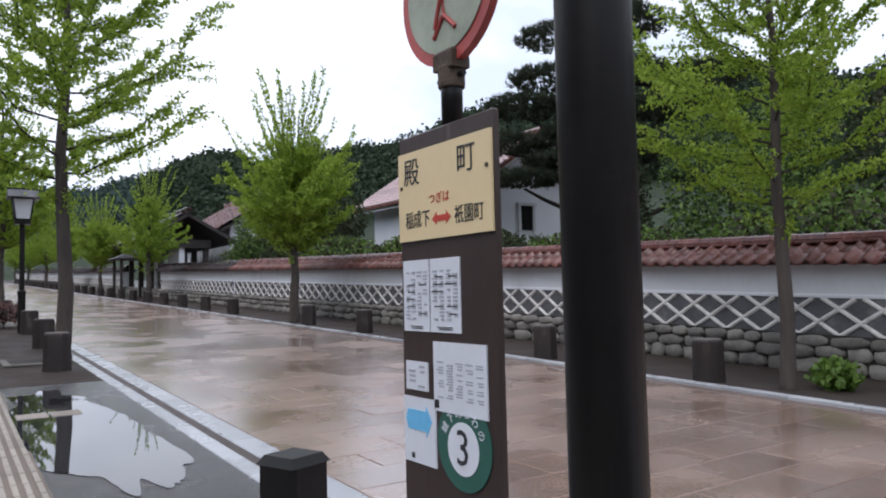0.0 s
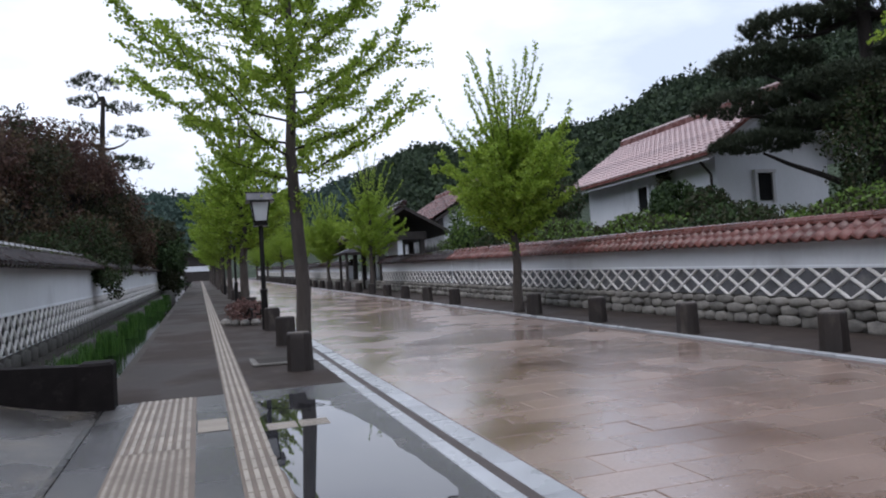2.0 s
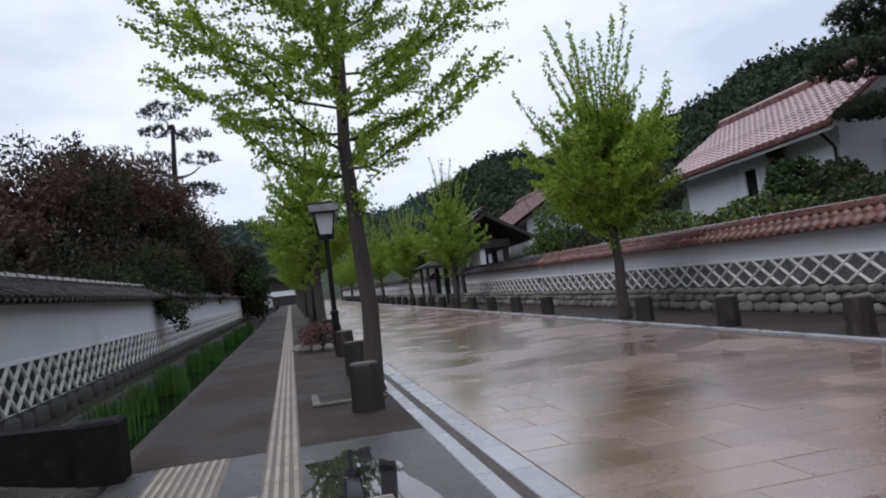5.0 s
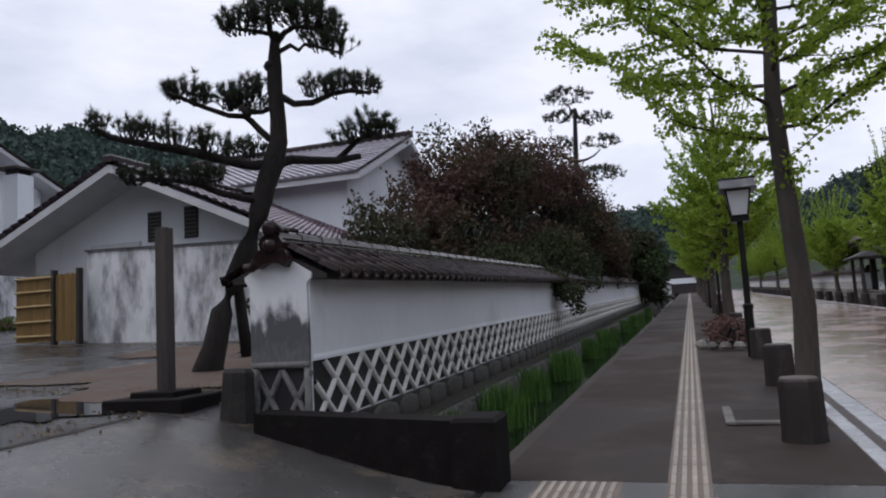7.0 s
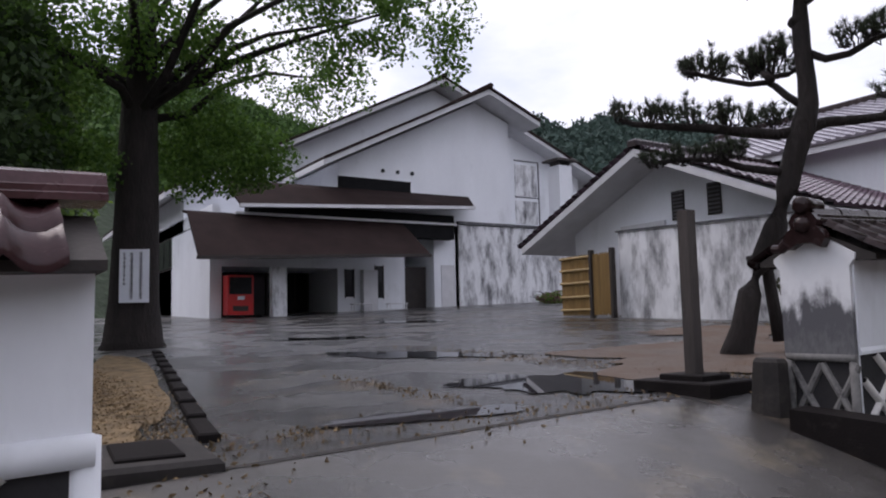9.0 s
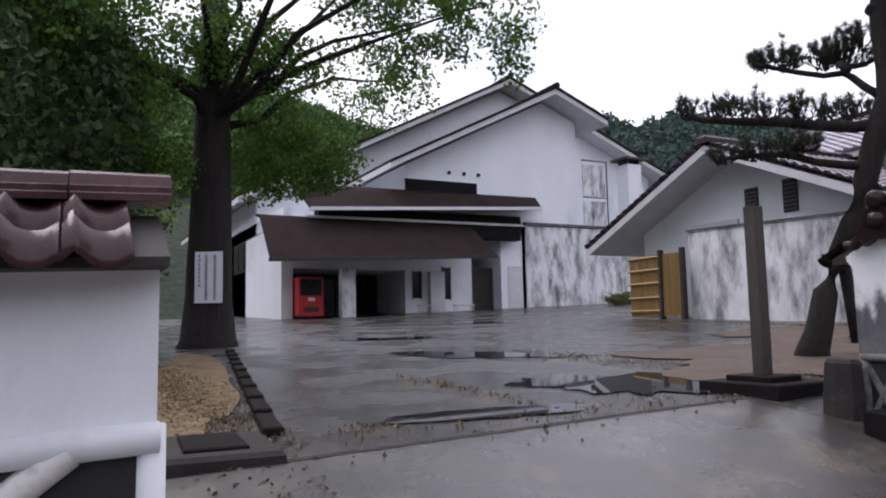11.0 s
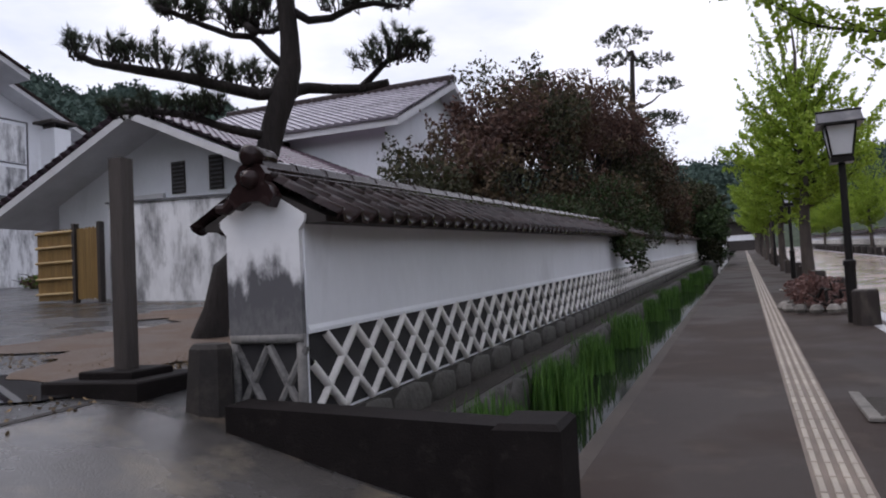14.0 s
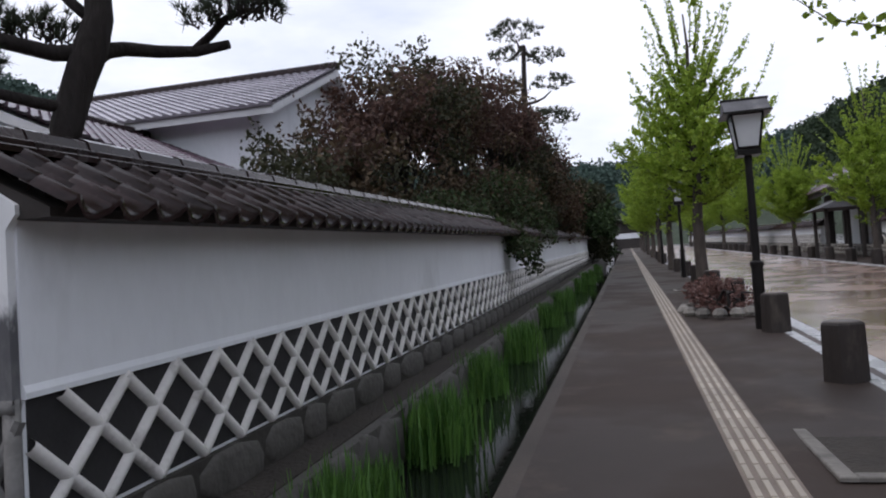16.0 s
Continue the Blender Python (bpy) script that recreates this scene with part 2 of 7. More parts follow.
ROCK_DARK = mat("dark_wet_stone", (0.075, 0.07, 0.064), 0.75, vary=0.4, scale=3, fine=20, bump=0.6, dist=0.02, stain=(0.03, 0.03, 0.026), stain_scale=3, stain_at=(0.5, 0.75), island=0.3)
EDGE_STONE = mat("brown_worn_edge_stone", (0.05, 0.04, 0.034), 0.8, vary=0.4, scale=1.0, fine=40, bump=0.4, stain=(0.16, 0.15, 0.14), stain_scale=1.1, stain_at=(0.58, 0.66))
BEAM_STONE = mat("wet_dark_stone", (0.018, 0.015, 0.014), 0.8, vary=0.4, scale=3, fine=25, bump=0.5, stain=(0.045, 0.038, 0.033), stain_scale=5, stain_at=(0.5, 0.7))
ROCK = mat("grey_field_stone", (0.19, 0.178, 0.162), 0.8, vary=0.3, scale=3, fine=18, bump=0.6, dist=0.02, stain=(0.07, 0.065, 0.06), stain_scale=2.5, stain_at=(0.5, 0.75), obj_random=0.35, island=0.35)
MORTAR = mat("earth_between_stones", (0.035, 0.032, 0.028), 0.95, vary=0.3, scale=4, fine=30, bump=0.5)
GRAVEL = mat("wet_brown_gravel", (0.115, 0.078, 0.055), 0.85, vary=0.4, scale=1.2, fine=70, bump=0.8, dist=0.02, rough2=0.6)
STRAW = mat("straw_litter", (0.17, 0.118, 0.062), 0.9, vary=0.6, scale=6, fine=60, bump=0.8, dist=0.02)
SOIL = mat("dark_wet_soil", (0.032, 0.026, 0.021), 0.9, vary=0.4, scale=2, fine=30, bump=0.8, dist=0.03)
METAL_BLACK = mat("black_painted_steel", (0.008, 0.007, 0.007), 0.4, spec=0.3, vary=0.3, scale=6, fine=40, bump=0.08, stain=(0.06, 0.045, 0.04), stain_scale=4, stain_at=(0.6, 0.85))
SIGN_BROWN = mat("dark_brown_sign_steel", (0.045, 0.028, 0.024), 0.4, vary=0.2, scale=4, fine=40, bump=0.08, stain=(0.16, 0.13, 0.11), stain_scale=6, stain_at=(0.66, 0.8), stretch=(1, 1, 0.25))
CREAM = mat("cream_enamel", (0.78, 0.62, 0.36), 0.4, vary=0.04, scale=3, fine=30, bump=0.03)
PAPER = mat("laminated_white_paper", (0.72, 0.74, 0.80), 0.35, vary=0.04, scale=5, fine=40, bump=0.02)
INK = mat("black_print", (0.03, 0.03, 0.035), 0.5, bump=0)
GREY_INK = mat("grey_print", (0.42, 0.43, 0.47), 0.5, bump=0)
RED_INK = mat("red_print", (0.52, 0.06, 0.04), 0.5, bump=0)
BLUE_INK = mat("blue_print", (0.16, 0.50, 0.80), 0.4, bump=0)
GREEN_INK = mat("dark_green_disc", (0.03, 0.11, 0.085), 0.4, bump=0)
RED_RIM = mat("faded_red_enamel", (0.42, 0.07, 0.06), 0.45, vary=0.25, scale=6, fine=40, bump=0.05)
DISC_FACE = mat("weathered_grey_green_enamel", (0.30, 0.33, 0.25), 0.45, vary=0.3, scale=5, fine=30, bump=0.05, stain=(0.45, 0.46, 0.42), stain_scale=4, stain_at=(0.5, 0.75))
RUST = mat("rusty_clamp", (0.07, 0.05, 0.035), 0.8, vary=0.4, scale=8, fine=60, bump=0.5)
LAMP_GLASS = mat("frosted_lamp_pane", (0.62, 0.64, 0.68), 0.35, vary=0.05, scale=4, fine=20, bump=0.0)
TIMBER_POST = mat("weathered_grey_post", (0.055, 0.046, 0.042), 0.8, vary=0.35, scale=4, fine=25, bump=0.7, dist=0.02, stretch=(2, 2, 0.25))
BAMBOO = mat("aged_bamboo_fence", (0.27, 0.165, 0.055), 0.55, vary=0.25, scale=3, fine=30, bump=0.2, island=0.2, stretch=(3, 3, 0.3))
BAMBOO_RAIL = mat("pale_bamboo_rail", (0.40, 0.28, 0.12), 0.5, vary=0.2, scale=5, fine=30, bump=0.2)
DARK_WOOD = mat("dark_timber", (0.03, 0.024, 0.022), 0.7, vary=0.35, scale=3, fine=30, bump=0.4)
FASCIA = mat("pale_painted_fascia", (0.60, 0.60, 0.62), 0.7, vary=0.1, scale=2, fine=20, bump=0.1)
# near-black: the shade inside openings is put into this colour
RECESS_SHADE = mat("painted_recess_shade", (0.008, 0.008, 0.009), 0.7, vary=0.3, scale=2, fine=10, bump=0.0, spec=0.12)
GLASS_DARK = mat("dark_window_glass", (0.010, 0.011, 0.013), 0.12, vary=0.2, scale=1, fine=3, bump=0.0, spec=0.35)
VEND_RED = mat("red_vending_machine", (0.55, 0.02, 0.02), 0.3, vary=0.06, scale=3, fine=20, bump=0.0)
TACTILE_BED = mat("tan_tactile_bed", (0.16, 0.125, 0.10), 0.6, vary=0.25, scale=3, fine=80, bump=0.25, dist=0.003)
TACTILE = mat("worn_cream_tactile_tile", (0.33, 0.29, 0.245), 0.55, vary=0.2, scale=3, fine=80, bump=0.25, dist=0.003, obj_random=0.12, island=0.12)
LEAF_GINKGO = leaf_mat("young_ginkgo_leaf", (0.20, 0.32, 0.03), (0.38, 0.50, 0.07), 0.6, 0.5)
# darker copy of the ginkgo leaf, with shade put into its colour
LEAF_GINKGO_SHADED = leaf_mat("shaded_ginkgo_leaf", (0.045, 0.105, 0.018), (0.12, 0.23, 0.035), 0.8, 0.35)
LEAF_RED = leaf_mat("bronze_red_leaf", (0.050, 0.026, 0.022), (0.11, 0.058, 0.042), 0.8, 0.2)
LEAF_BRONZE = leaf_mat("bronze_brown_leaf", (0.052, 0.034, 0.020), (0.11, 0.076, 0.040), 0.8, 0.2)
LEAF_OLIVE = leaf_mat("olive_green_leaf", (0.021, 0.025, 0.011), (0.052, 0.053, 0.021), 0.8, 0.2)
LEAF_DEEP = leaf_mat("deep_green_leaf", (0.015, 0.033, 0.011), (0.045, 0.082, 0.022), 0.85, 0.2)
LEAF_FRESH = leaf_mat("fresh_green_leaf", (0.07, 0.14, 0.02), (0.17, 0.27, 0.05), through_light=0.4)
NEEDLE = leaf_mat("pine_needle", (0.016, 0.026, 0.014), (0.05, 0.064, 0.034), 0.8, 0.12)
IRIS = leaf_mat("iris_blade", (0.035, 0.10, 0.018), (0.12, 0.25, 0.05), 0.55, 0.35)
AZALEA = leaf_mat("pink_azalea_leaf", (0.09, 0.045, 0.04), (0.19, 0.10, 0.085), through_light=0.3)
FOREST = leaf_mat("forest_leaf", (0.014, 0.028, 0.014), (0.034, 0.055, 0.024), 0.95, 0.1)
FOREST_GREEN = leaf_mat("spring_hill_leaf", (0.022, 0.058, 0.012), (0.07, 0.14, 0.026), 0.85, 0.25)
# the haze of distance is put into this paler, bluer leaf colour
FOREST_HAZED = leaf_mat("haze_tinted_forest", (0.030, 0.055, 0.048), (0.055, 0.09, 0.072), 0.95, 0.1)
FOREST_FLOOR = mat("wooded_slope", (0.03, 0.045, 0.025), 0.95, vary=0.5, scale=0.15, fine=1.5, bump=0.8, dist=0.5)


# ---- mesh tools ----
class Shape:
    """Collects vertices and faces; world or local metres."""

    def __init__(self):
        self.v, self.f = [], []

    def add(self, verts, faces):
        k = len(self.v)
        self.v += [tuple(p) for p in verts]
        self.f += [tuple(i + k for i in q) for q in faces]
        return self

    def box(self, x0, y0, z0, x1, y1, z1, bevel=0.0, m=None):
        """A box with its upper edges chamfered."""
        b = min(bevel, abs(x1 - x0) * 0.45, abs(y1 - y0) * 0.45, abs(z1 - z0) * 0.45)
        if b <= 0:
            vs = [(x0, y0, z0), (x1, y0, z0), (x1, y1, z0), (x0, y1, z0), (x0, y0, z1), (x1, y0, z1), (x1, y1, z1), (x0, y1, z1)]
            fs = [(3, 2, 1, 0), (4, 5, 6, 7), (0, 1, 5, 4), (1, 2, 6, 5), (2, 3, 7, 6), (3, 0, 4, 7)]
        else:
            vs = [(x0, y0, z0), (x1, y0, z0), (x1, y1, z0), (x0, y1, z0), (x0, y0, z1 - b), (x1, y0, z1 - b), (x1, y1, z1 - b), (x0, y1, z1 - b),
                  (x0 + b, y0 + b, z1), (x1 - b, y0 + b, z1), (x1 - b, y1 - b, z1), (x0 + b, y1 - b, z1)]
            fs = [(3, 2, 1, 0), (0, 1, 5, 4), (1, 2, 6, 5), (2, 3, 7, 6), (3, 0, 4, 7), (4, 5, 9, 8), (5, 6, 10, 9), (6, 7, 11, 10), (7, 4, 8, 11), (8, 9, 10, 11)]
        if m is not None:
            vs = [m @ Vector(p) for p in vs]
        return self.add(vs, fs)

    def tube(self, pts, radii, n=10, cap=True):
        """A tapered tube along points."""
        pts = [Vector(p) for p in pts]
        rings = []
        for i, p in enumerate(pts):
            d = (pts[min(i + 1, len(pts) - 1)] - pts[max(i - 1, 0)]).normalized()
            u = d.cross(Vector((0, 0, 1)) if abs(d.z) < 0.95 else Vector((1, 0, 0))).normalized()
            w = d.cross(u)
            rings.append([p + (u * math.cos(a) + w * math.sin(a)) * radii[i] for a in (2 * math.pi * k / n for k in range(n))])
        vs = [q for r in rings for q in r]
        fs = [(i * n + k, i * n + (k + 1) % n, (i + 1) * n + (k + 1) % n, (i + 1) * n + k) for i in range(len(pts) - 1) for k in range(n)]
        if cap:
            fs += [tuple(range(n)), tuple(reversed(range(len(vs) - n, len(vs))))]
        return self.add(vs, fs)

    def lathe(self, profile, n=16, at=(0, 0, 0)):
        """A turned solid from (radius, height) pairs."""
        vs = [(at[0] + r * math.cos(2 * math.pi * k / n), at[1] + r * math.sin(2 * math.pi * k / n), at[2] + h) for r, h in profile for k in range(n)]
        fs = [(i * n + k, i * n + (k + 1) % n, (i + 1) * n + (k + 1) % n, (i + 1) * n + k) for i in range(len(profile) - 1) for k in range(n)]
        fs += [tuple(reversed(range(n))), tuple(range(len(vs) - n, len(vs)))]
        return self.add(vs, fs)

    def slab(self, poly, axis, a, b):
        """A polygon extruded along an axis from a to b; the polygon lies in the other two axes, in order."""
        def at(p, q):
            return {"x": (q, p[0], p[1]), "y": (p[0], q, p[1]), "z": (p[0], p[1], q)}[axis]
        n = len(poly)
        vs = [at(p, a) for p in poly] + [at(p, b) for p in poly]
        fs = [tuple(range(n)), tuple(reversed(range(n, 2 * n)))] + [(k, k + n, (k + 1) % n + n, (k + 1) % n) for k in range(n)]
        return self.add(vs, fs)

    def shear(self):
        """Lays the shape on the climbing street."""
        self.v = [(x, y, z + SLOPE * y) for x, y, z in self.v]
        return self

    def mesh(self, name, material, smooth=False, fix=True):
        me = bpy.data.meshes.new(name)
        me.from_pydata(self.v, [], self.f)
        if fix:
            bm = bmesh.new()
            bm.from_mesh(me)
            bmesh.ops.recalc_face_normals(bm, faces=bm.faces)
            bm.to_mesh(me)
            bm.free()
        me.materials.append(material)
        if smooth:
            me.polygons.foreach_set("use_smooth", [True] * len(me.polygons))
        return me


def part(name, shape, material, parent=None, label="", smooth=False, fix=True):
    """Links a shape as one mesh object under a thing or a part."""
    ob = new(name, shape if isinstance(shape, bpy.types.Mesh) else shape.mesh(name, material, smooth, fix))
    if parent is not None:
        ob.parent = parent
        ob.matrix_parent_inverse = Matrix()
    return tagged(ob, label)


def thing(name, label, category, group="", at=None):
    ob = tagged(new(name), label, category, group)
    ob.empty_display_size = 0.2
    if at is not None:
        ob.matrix_basis = at
    return ob


def structure(name, shape, material, label="", smooth=False, fix=True):
    return tagged(part(name, shape, material, None, label, smooth, fix), label, kind="structure")


def piece(name, mesh, parent, m):
    """One of many alike pieces on a shared mesh."""
    ob = new(name, mesh)
    ob.parent = parent
    ob.matrix_parent_inverse = Matrix()
    ob.matrix_basis = m
    return ob


def smooth_step(a, b, v):
    k = min(1.0, max(0.0, (v - a) / (b - a)))
    return k * k * (3 - 2 * k)


def rise(x):
    """How far the forecourt lies above the street's plane."""
    return 0.62 * smooth_step(-0.9, -4.3, x) + max(0.0, -4.3 - x) * 0.031


def ground(x, y):
    return SLOPE * y + (rise(x) if x < -1.03 else 0.0)


def stand(x, y, turn=0.0, h=0.0):
    return pose(x, y, ground(x, y) + h, 0, 0, turn)


# ---- the ground ----
def height(x, y):
    h = SLOPE * max(-60.0, min(170.0, y))
    if x >= -1.04:
        return h - 0.04
    if y > 11.2:
        if x > -2.32:
            return h - 0.55
        if x > -2.82:
            return h + 0.12
        return h + max(0.45, rise(max(x, -45.0)))
    return h + rise(max(x, -45.0))


def sheet(xs, ys, lift=0.0, f=height):
    s = Shape()
    nx = len(xs)
    s.add([(x, y, f(x, y) + lift) for y in ys for x in xs], [(j * nx + i, j * nx + i + 1, (j + 1) * nx + i + 1, (j + 1) * nx + i) for j in range(len(ys) - 1) for i in range(nx - 1)])
    return s


g_xs = [-900, -300, -120, -60, -45, -30, -17, -8, -4.9] + [-4.3 + 0.1 * k for k in range(15)] + [-2.83, -2.81, -2.6, -2.45, -2.33, -2.31] + [-2.2 + 0.1 * k for k in range(12)] + [-1.05, -1.03, 0, 2, 5, 8, 10, 14, 25, 60, 150, 400, 900]
g_ys = [-900, -300, -60, -20, -5, 0, 3, 5, 7, 9, 10.2, 11.19, 11.21, 13, 16, 20, 28, 40, 60, 90, 130, 170, 300, 900]
structure("ground", sheet(g_xs, g_ys), ASPHALT, "wet dark asphalt ground of the street and the forecourt", fix=False)


def strip(name, x0, x1, y0, y1, h0, h1, material, label):
    return structure(name, Shape().box(x0, y0, h0, x1, y1, h1).shear(), material, label)


structure("forecourt_apron", sheet([-4.09 + 0.09 * k for k in range(35)], [5.96, 7.5, 9.0, 10.9], 0.007), APRON, "worn wet concrete apron between the street and the forecourt", fix=False)
strip("pavement_west", -1.03, 1.78, 11.2, FAR_END, -0.2, 0.012, WALKWAY, "brown coated footpath, damp")
strip("pavement_crossing", -1.03, 1.78, -30, 11.2, -0.2, 0.010, CROSSING, "grey wet apron of the footpath")
strip("canal_edge", -1.16, -1.03, 11.2, FAR_END, -0.6, 0.014, EDGE_STONE, "stone edge of the canal")
strip("canal_bank_wall", -2.40, -2.30, 11.2, FAR_END, -0.6, 0.14, ROCK_DARK, "stone bank below the wall")
strip("water", -2.31, -1.15, 11.1, FAR_END, -0.6, -0.32, WATER, "dark still canal water")
strip("road_bed", 2.25, 7.76, -30, FAR_END, -0.2, 0.0, JOINT, "bed of the stone-paved road")
strip("drain_channel", 1.93, 2.03, -30, FAR_END, -0.2, 0.004, GRATE, "dark drain channel along the road")
strip("pavement_east", 7.88, 10.06, -30, FAR_END, -0.2, 0.03, WALKWAY, "damp footpath below the eastern wall")


# ---- garden walls ----
def bar_shape(dy, dz, w=0.066, d=0.034):
    """A rounded plaster strip in the wall's plane (y, z), standing out along x."""
    s = Shape()
    ln = math.hypot(dy, dz)
    ay, az = dy / ln, dz / ln
    by, bz = -az, ay
    ring = [(-0.5, 0.0), (-0.36, 0.75), (0.0, 1.0), (0.36, 0.75), (0.5, 0.0)]
    vs = []
    for k in range(4):
        t = k / 3
        vs += [(o * d, dy * t + by * e * w, dz * t + bz * e * w) for e, o in ring]
    fs = [(i * 5 + j, i * 5 + j + 1, (i + 1) * 5 + j + 1, (i + 1) * 5 + j) for i in range(3) for j in range(4)]
    return s.add(vs, fs)


def tile_shape(width, length, wave=0.036, thick=0.024, segs=10):
    """A wave-section roof tile: its length runs down the slope along +x, its width along y."""
    top, s = [], Shape()
    for i in range(segs + 1):
        u = i / segs
        top.append((u * width, wave * (1.5 * math.exp(-((u - 0.2) / 0.13) ** 2) - 0.55 * math.sin(math.pi * min(1.0, max(0.0, (u - 0.35) / 0.65))) + 0.5 * math.exp(-((u - 1.0) / 0.12) ** 2))))
    n = segs + 1
    vs = [(0, y, z + 0.01) for y, z in top] + [(length, y, z) for y, z in top] + [(length, y, z - thick - 0.018) for y, z in top]
    fs = [(i, i + 1, n + i + 1, n + i) for i in range(segs)] + [(n + i, n + i + 1, 2 * n + i + 1, 2 * n + i) for i in range(segs)]
    return s.add(vs, fs)


def placed(s, shape, m):
    return s.add([m @ Vector(p) for p in shape.v], shape.f)


def wall(name, x, side, y0, y1, base, lat, top, thick, tile, label, near, pitch, eave=0.26, courses=3, slate=SLATE, bar=(0.066, 0.034), reach=0.0):
    """A plastered garden wall along the street: stone foot, lattice dado, white plaster, tiled coping. side: +1 faces +x.
    near: the stretch of y whose pieces are parts of their own."""
    lb, lt = lat
    body = structure(name, Shape().slab([(x - side * thick, base), (x, base), (x, lt + 0.005), (x + side * 0.026, lt + 0.005), (x + side * 0.026, lt + 0.03), (x + side * 0.012, lt + 0.06), (x + side * 0.012, top), (x - side * thick, top)], "y", y0, y1).shear(), PLASTER, label)
    part("dado_panel", Shape().box(min(x + side * 0.001, x + side * 0.006), y0 + 0.02, lb, max(x + side * 0.001, x + side * 0.006), y1 - 0.02, lt).shear(), slate, body, "dark slate dado behind the lattice")
    # lattice
    hgt = lt - lb
    run = reach or pitch * hgt / 0.37
    bars = [bar_shape(run, hgt, *bar), bar_shape(-run, hgt, *bar)]
    meshes = [b.mesh("lattice_bar", LATTICE, True) for b in bars]
    far = Shape()
    y = y0 + 0.03
    while y < y1 - 0.05:
        for j in (0, 1):
            yy = y
            end = yy + (run if j == 0 else -run)
            if end > y1 - 0.02 or end < y0 + 0.02:
                cut = (y1 - 0.02 - yy) / run if j == 0 else (yy - y0 - 0.02) / run
                if cut < 0.15:
                    continue
                placed(far, bar_shape((run if j == 0 else -run) * cut, hgt * cut, *bar), Matrix.Translation((x + side * 0.006, yy, lb)) @ Matrix.Diagonal((side, 1, 1, 1)))
                continue
            m = Matrix.Translation((x + side * 0.006, yy, lb)) @ Matrix.Diagonal((side, 1, 1, 1))
            if near[0] <= yy <= near[1]:
                m2 = Matrix.Translation((x + side * 0.006, yy, lb + SLOPE * yy)) @ (Matrix() if side > 0 else Matrix.Rotation(math.pi, 4, "Z")) @ Matrix.Rotation(math.atan(SLOPE) * side, 4, "X")
                piece("lattice_bar", meshes[j if side > 0 else 1 - j], body, m2)
            else:
                placed(far, bars[j], m)
        y += pitch
    if far.f:
        tagged(part("lattice", far.shear(), LATTICE, body, "", True), kind="stuff")
    # coping
    mid, half = x - side * thick / 2, thick / 2 + eave
    hgt_roof = half * 0.54
    ang = math.atan2(hgt_roof, half)
    length = math.hypot(half, hgt_roof) / courses
    tw = 0.255
    tm = tile_shape(tw, length + 0.05)
    tmesh = tm.mesh("roof_tile", tile, True, False)
    part("coping_bed", Shape().slab([(mid - half + 0.06, top), (mid + half - 0.06, top), (mid + half - 0.06, top + 0.04), (mid, top + hgt_roof - 0.02), (mid - half + 0.06, top + 0.04)], "y", y0 - 0.02, y1 + 0.02).shear(), DARK_WOOD, body)
    far = Shape()
    count = int((y1 - y0 + 0.1) / tw)
    for i in range(count):
        yy = y0 - 0.05 + i * tw
        for sd in (side, -side):
            for c in range(courses):
                d = length * c
                lift = 0.05 + 0.022 * (c % 1) + random.uniform(-0.004, 0.004)
                zc = top + hgt_roof - d * math.sin(ang) + lift
                turn = Matrix.Rotation(0 if sd > 0 else math.pi, 4, "Z")
                base_m = turn @ Matrix.Rotation(math.atan(SLOPE) * sd, 4, "X") @ Matrix.Rotation(ang - 0.05, 4, "Y")
                y_at = yy if sd > 0 else yy + tw
                m = Matrix.Translation((mid + sd * d * math.cos(ang), y_at, zc + SLOPE * y_at)) @ base_m
                if near[0] <= yy <= near[1] and sd == side:
                    piece("roof_tile", tmesh, body, m)
                else:
                    placed(far, tm, m)
    if far.f:
        tagged(part("roof_tiles", far, tile, body, "", True, False), kind="stuff")
    # ridge: two flat courses and a round cap
    zr = top + hgt_roof + 0.03
    r = Shape()
    y = y0 - 0.08
    while y < y1 + 0.05:
        e = min(y + 0.42, y1 + 0.08)
        r.box(mid - 0.13, y, zr, mid + 0.13, e - 0.006, zr + 0.035, 0.006)
        r.box(mid - 0.11, y, zr + 0.037, mid + 0.11, e - 0.006, zr + 0.07, 0.006)
        r.tube([(mid, y, zr + 0.075), (mid, e - 0.004, zr + 0.075)], [0.075, 0.068], 8)
        y += 0.42
    tagged(part("ridge_tiles", r.shear(), tile, body, "", False), kind="stuff")
    return body, mid, zr


W_X, W_Y0 = -2.76, 11.42
west, w_mid, w_zr = wall("wall_west_north", W_X, 1, W_Y0, 74.0, -0.5, (0.42, 0.99), 1.74, 0.60, TILE, "white plastered garden wall with a diagonal lattice dado and brown tiled coping", (11.3, 36.5), 0.42)
west2, w2_mid, w2_zr = wall("wall_west_south", W_X, 1, -25.0, 5.93, -0.3, (0.42, 1.03), 1.74, 0.55, TILE_PLUM, "white plastered garden wall with thick rounded lattice and brown tiled coping", (1.0, 5.9), 0.85, courses=2, bar=(0.13, 0.075), reach=0.85)
for zz in (0.34, 1.05):
    part("lattice_rail", Shape().tube([(W_X + 0.01, -25.0, zz), (W_X + 0.01, 5.94, zz)], [0.066, 0.066], 12).shear(), PLASTER, west2, "thick rounded plaster rail", smooth=True)
part("corner_roll", Shape().tube([(W_X - 0.02, 5.91, 0.2), (W_X - 0.02, 5.91, 1.10)], [0.065, 0.06], 12).shear(), PLASTER, west2, "thick rounded plaster corner", smooth=True)
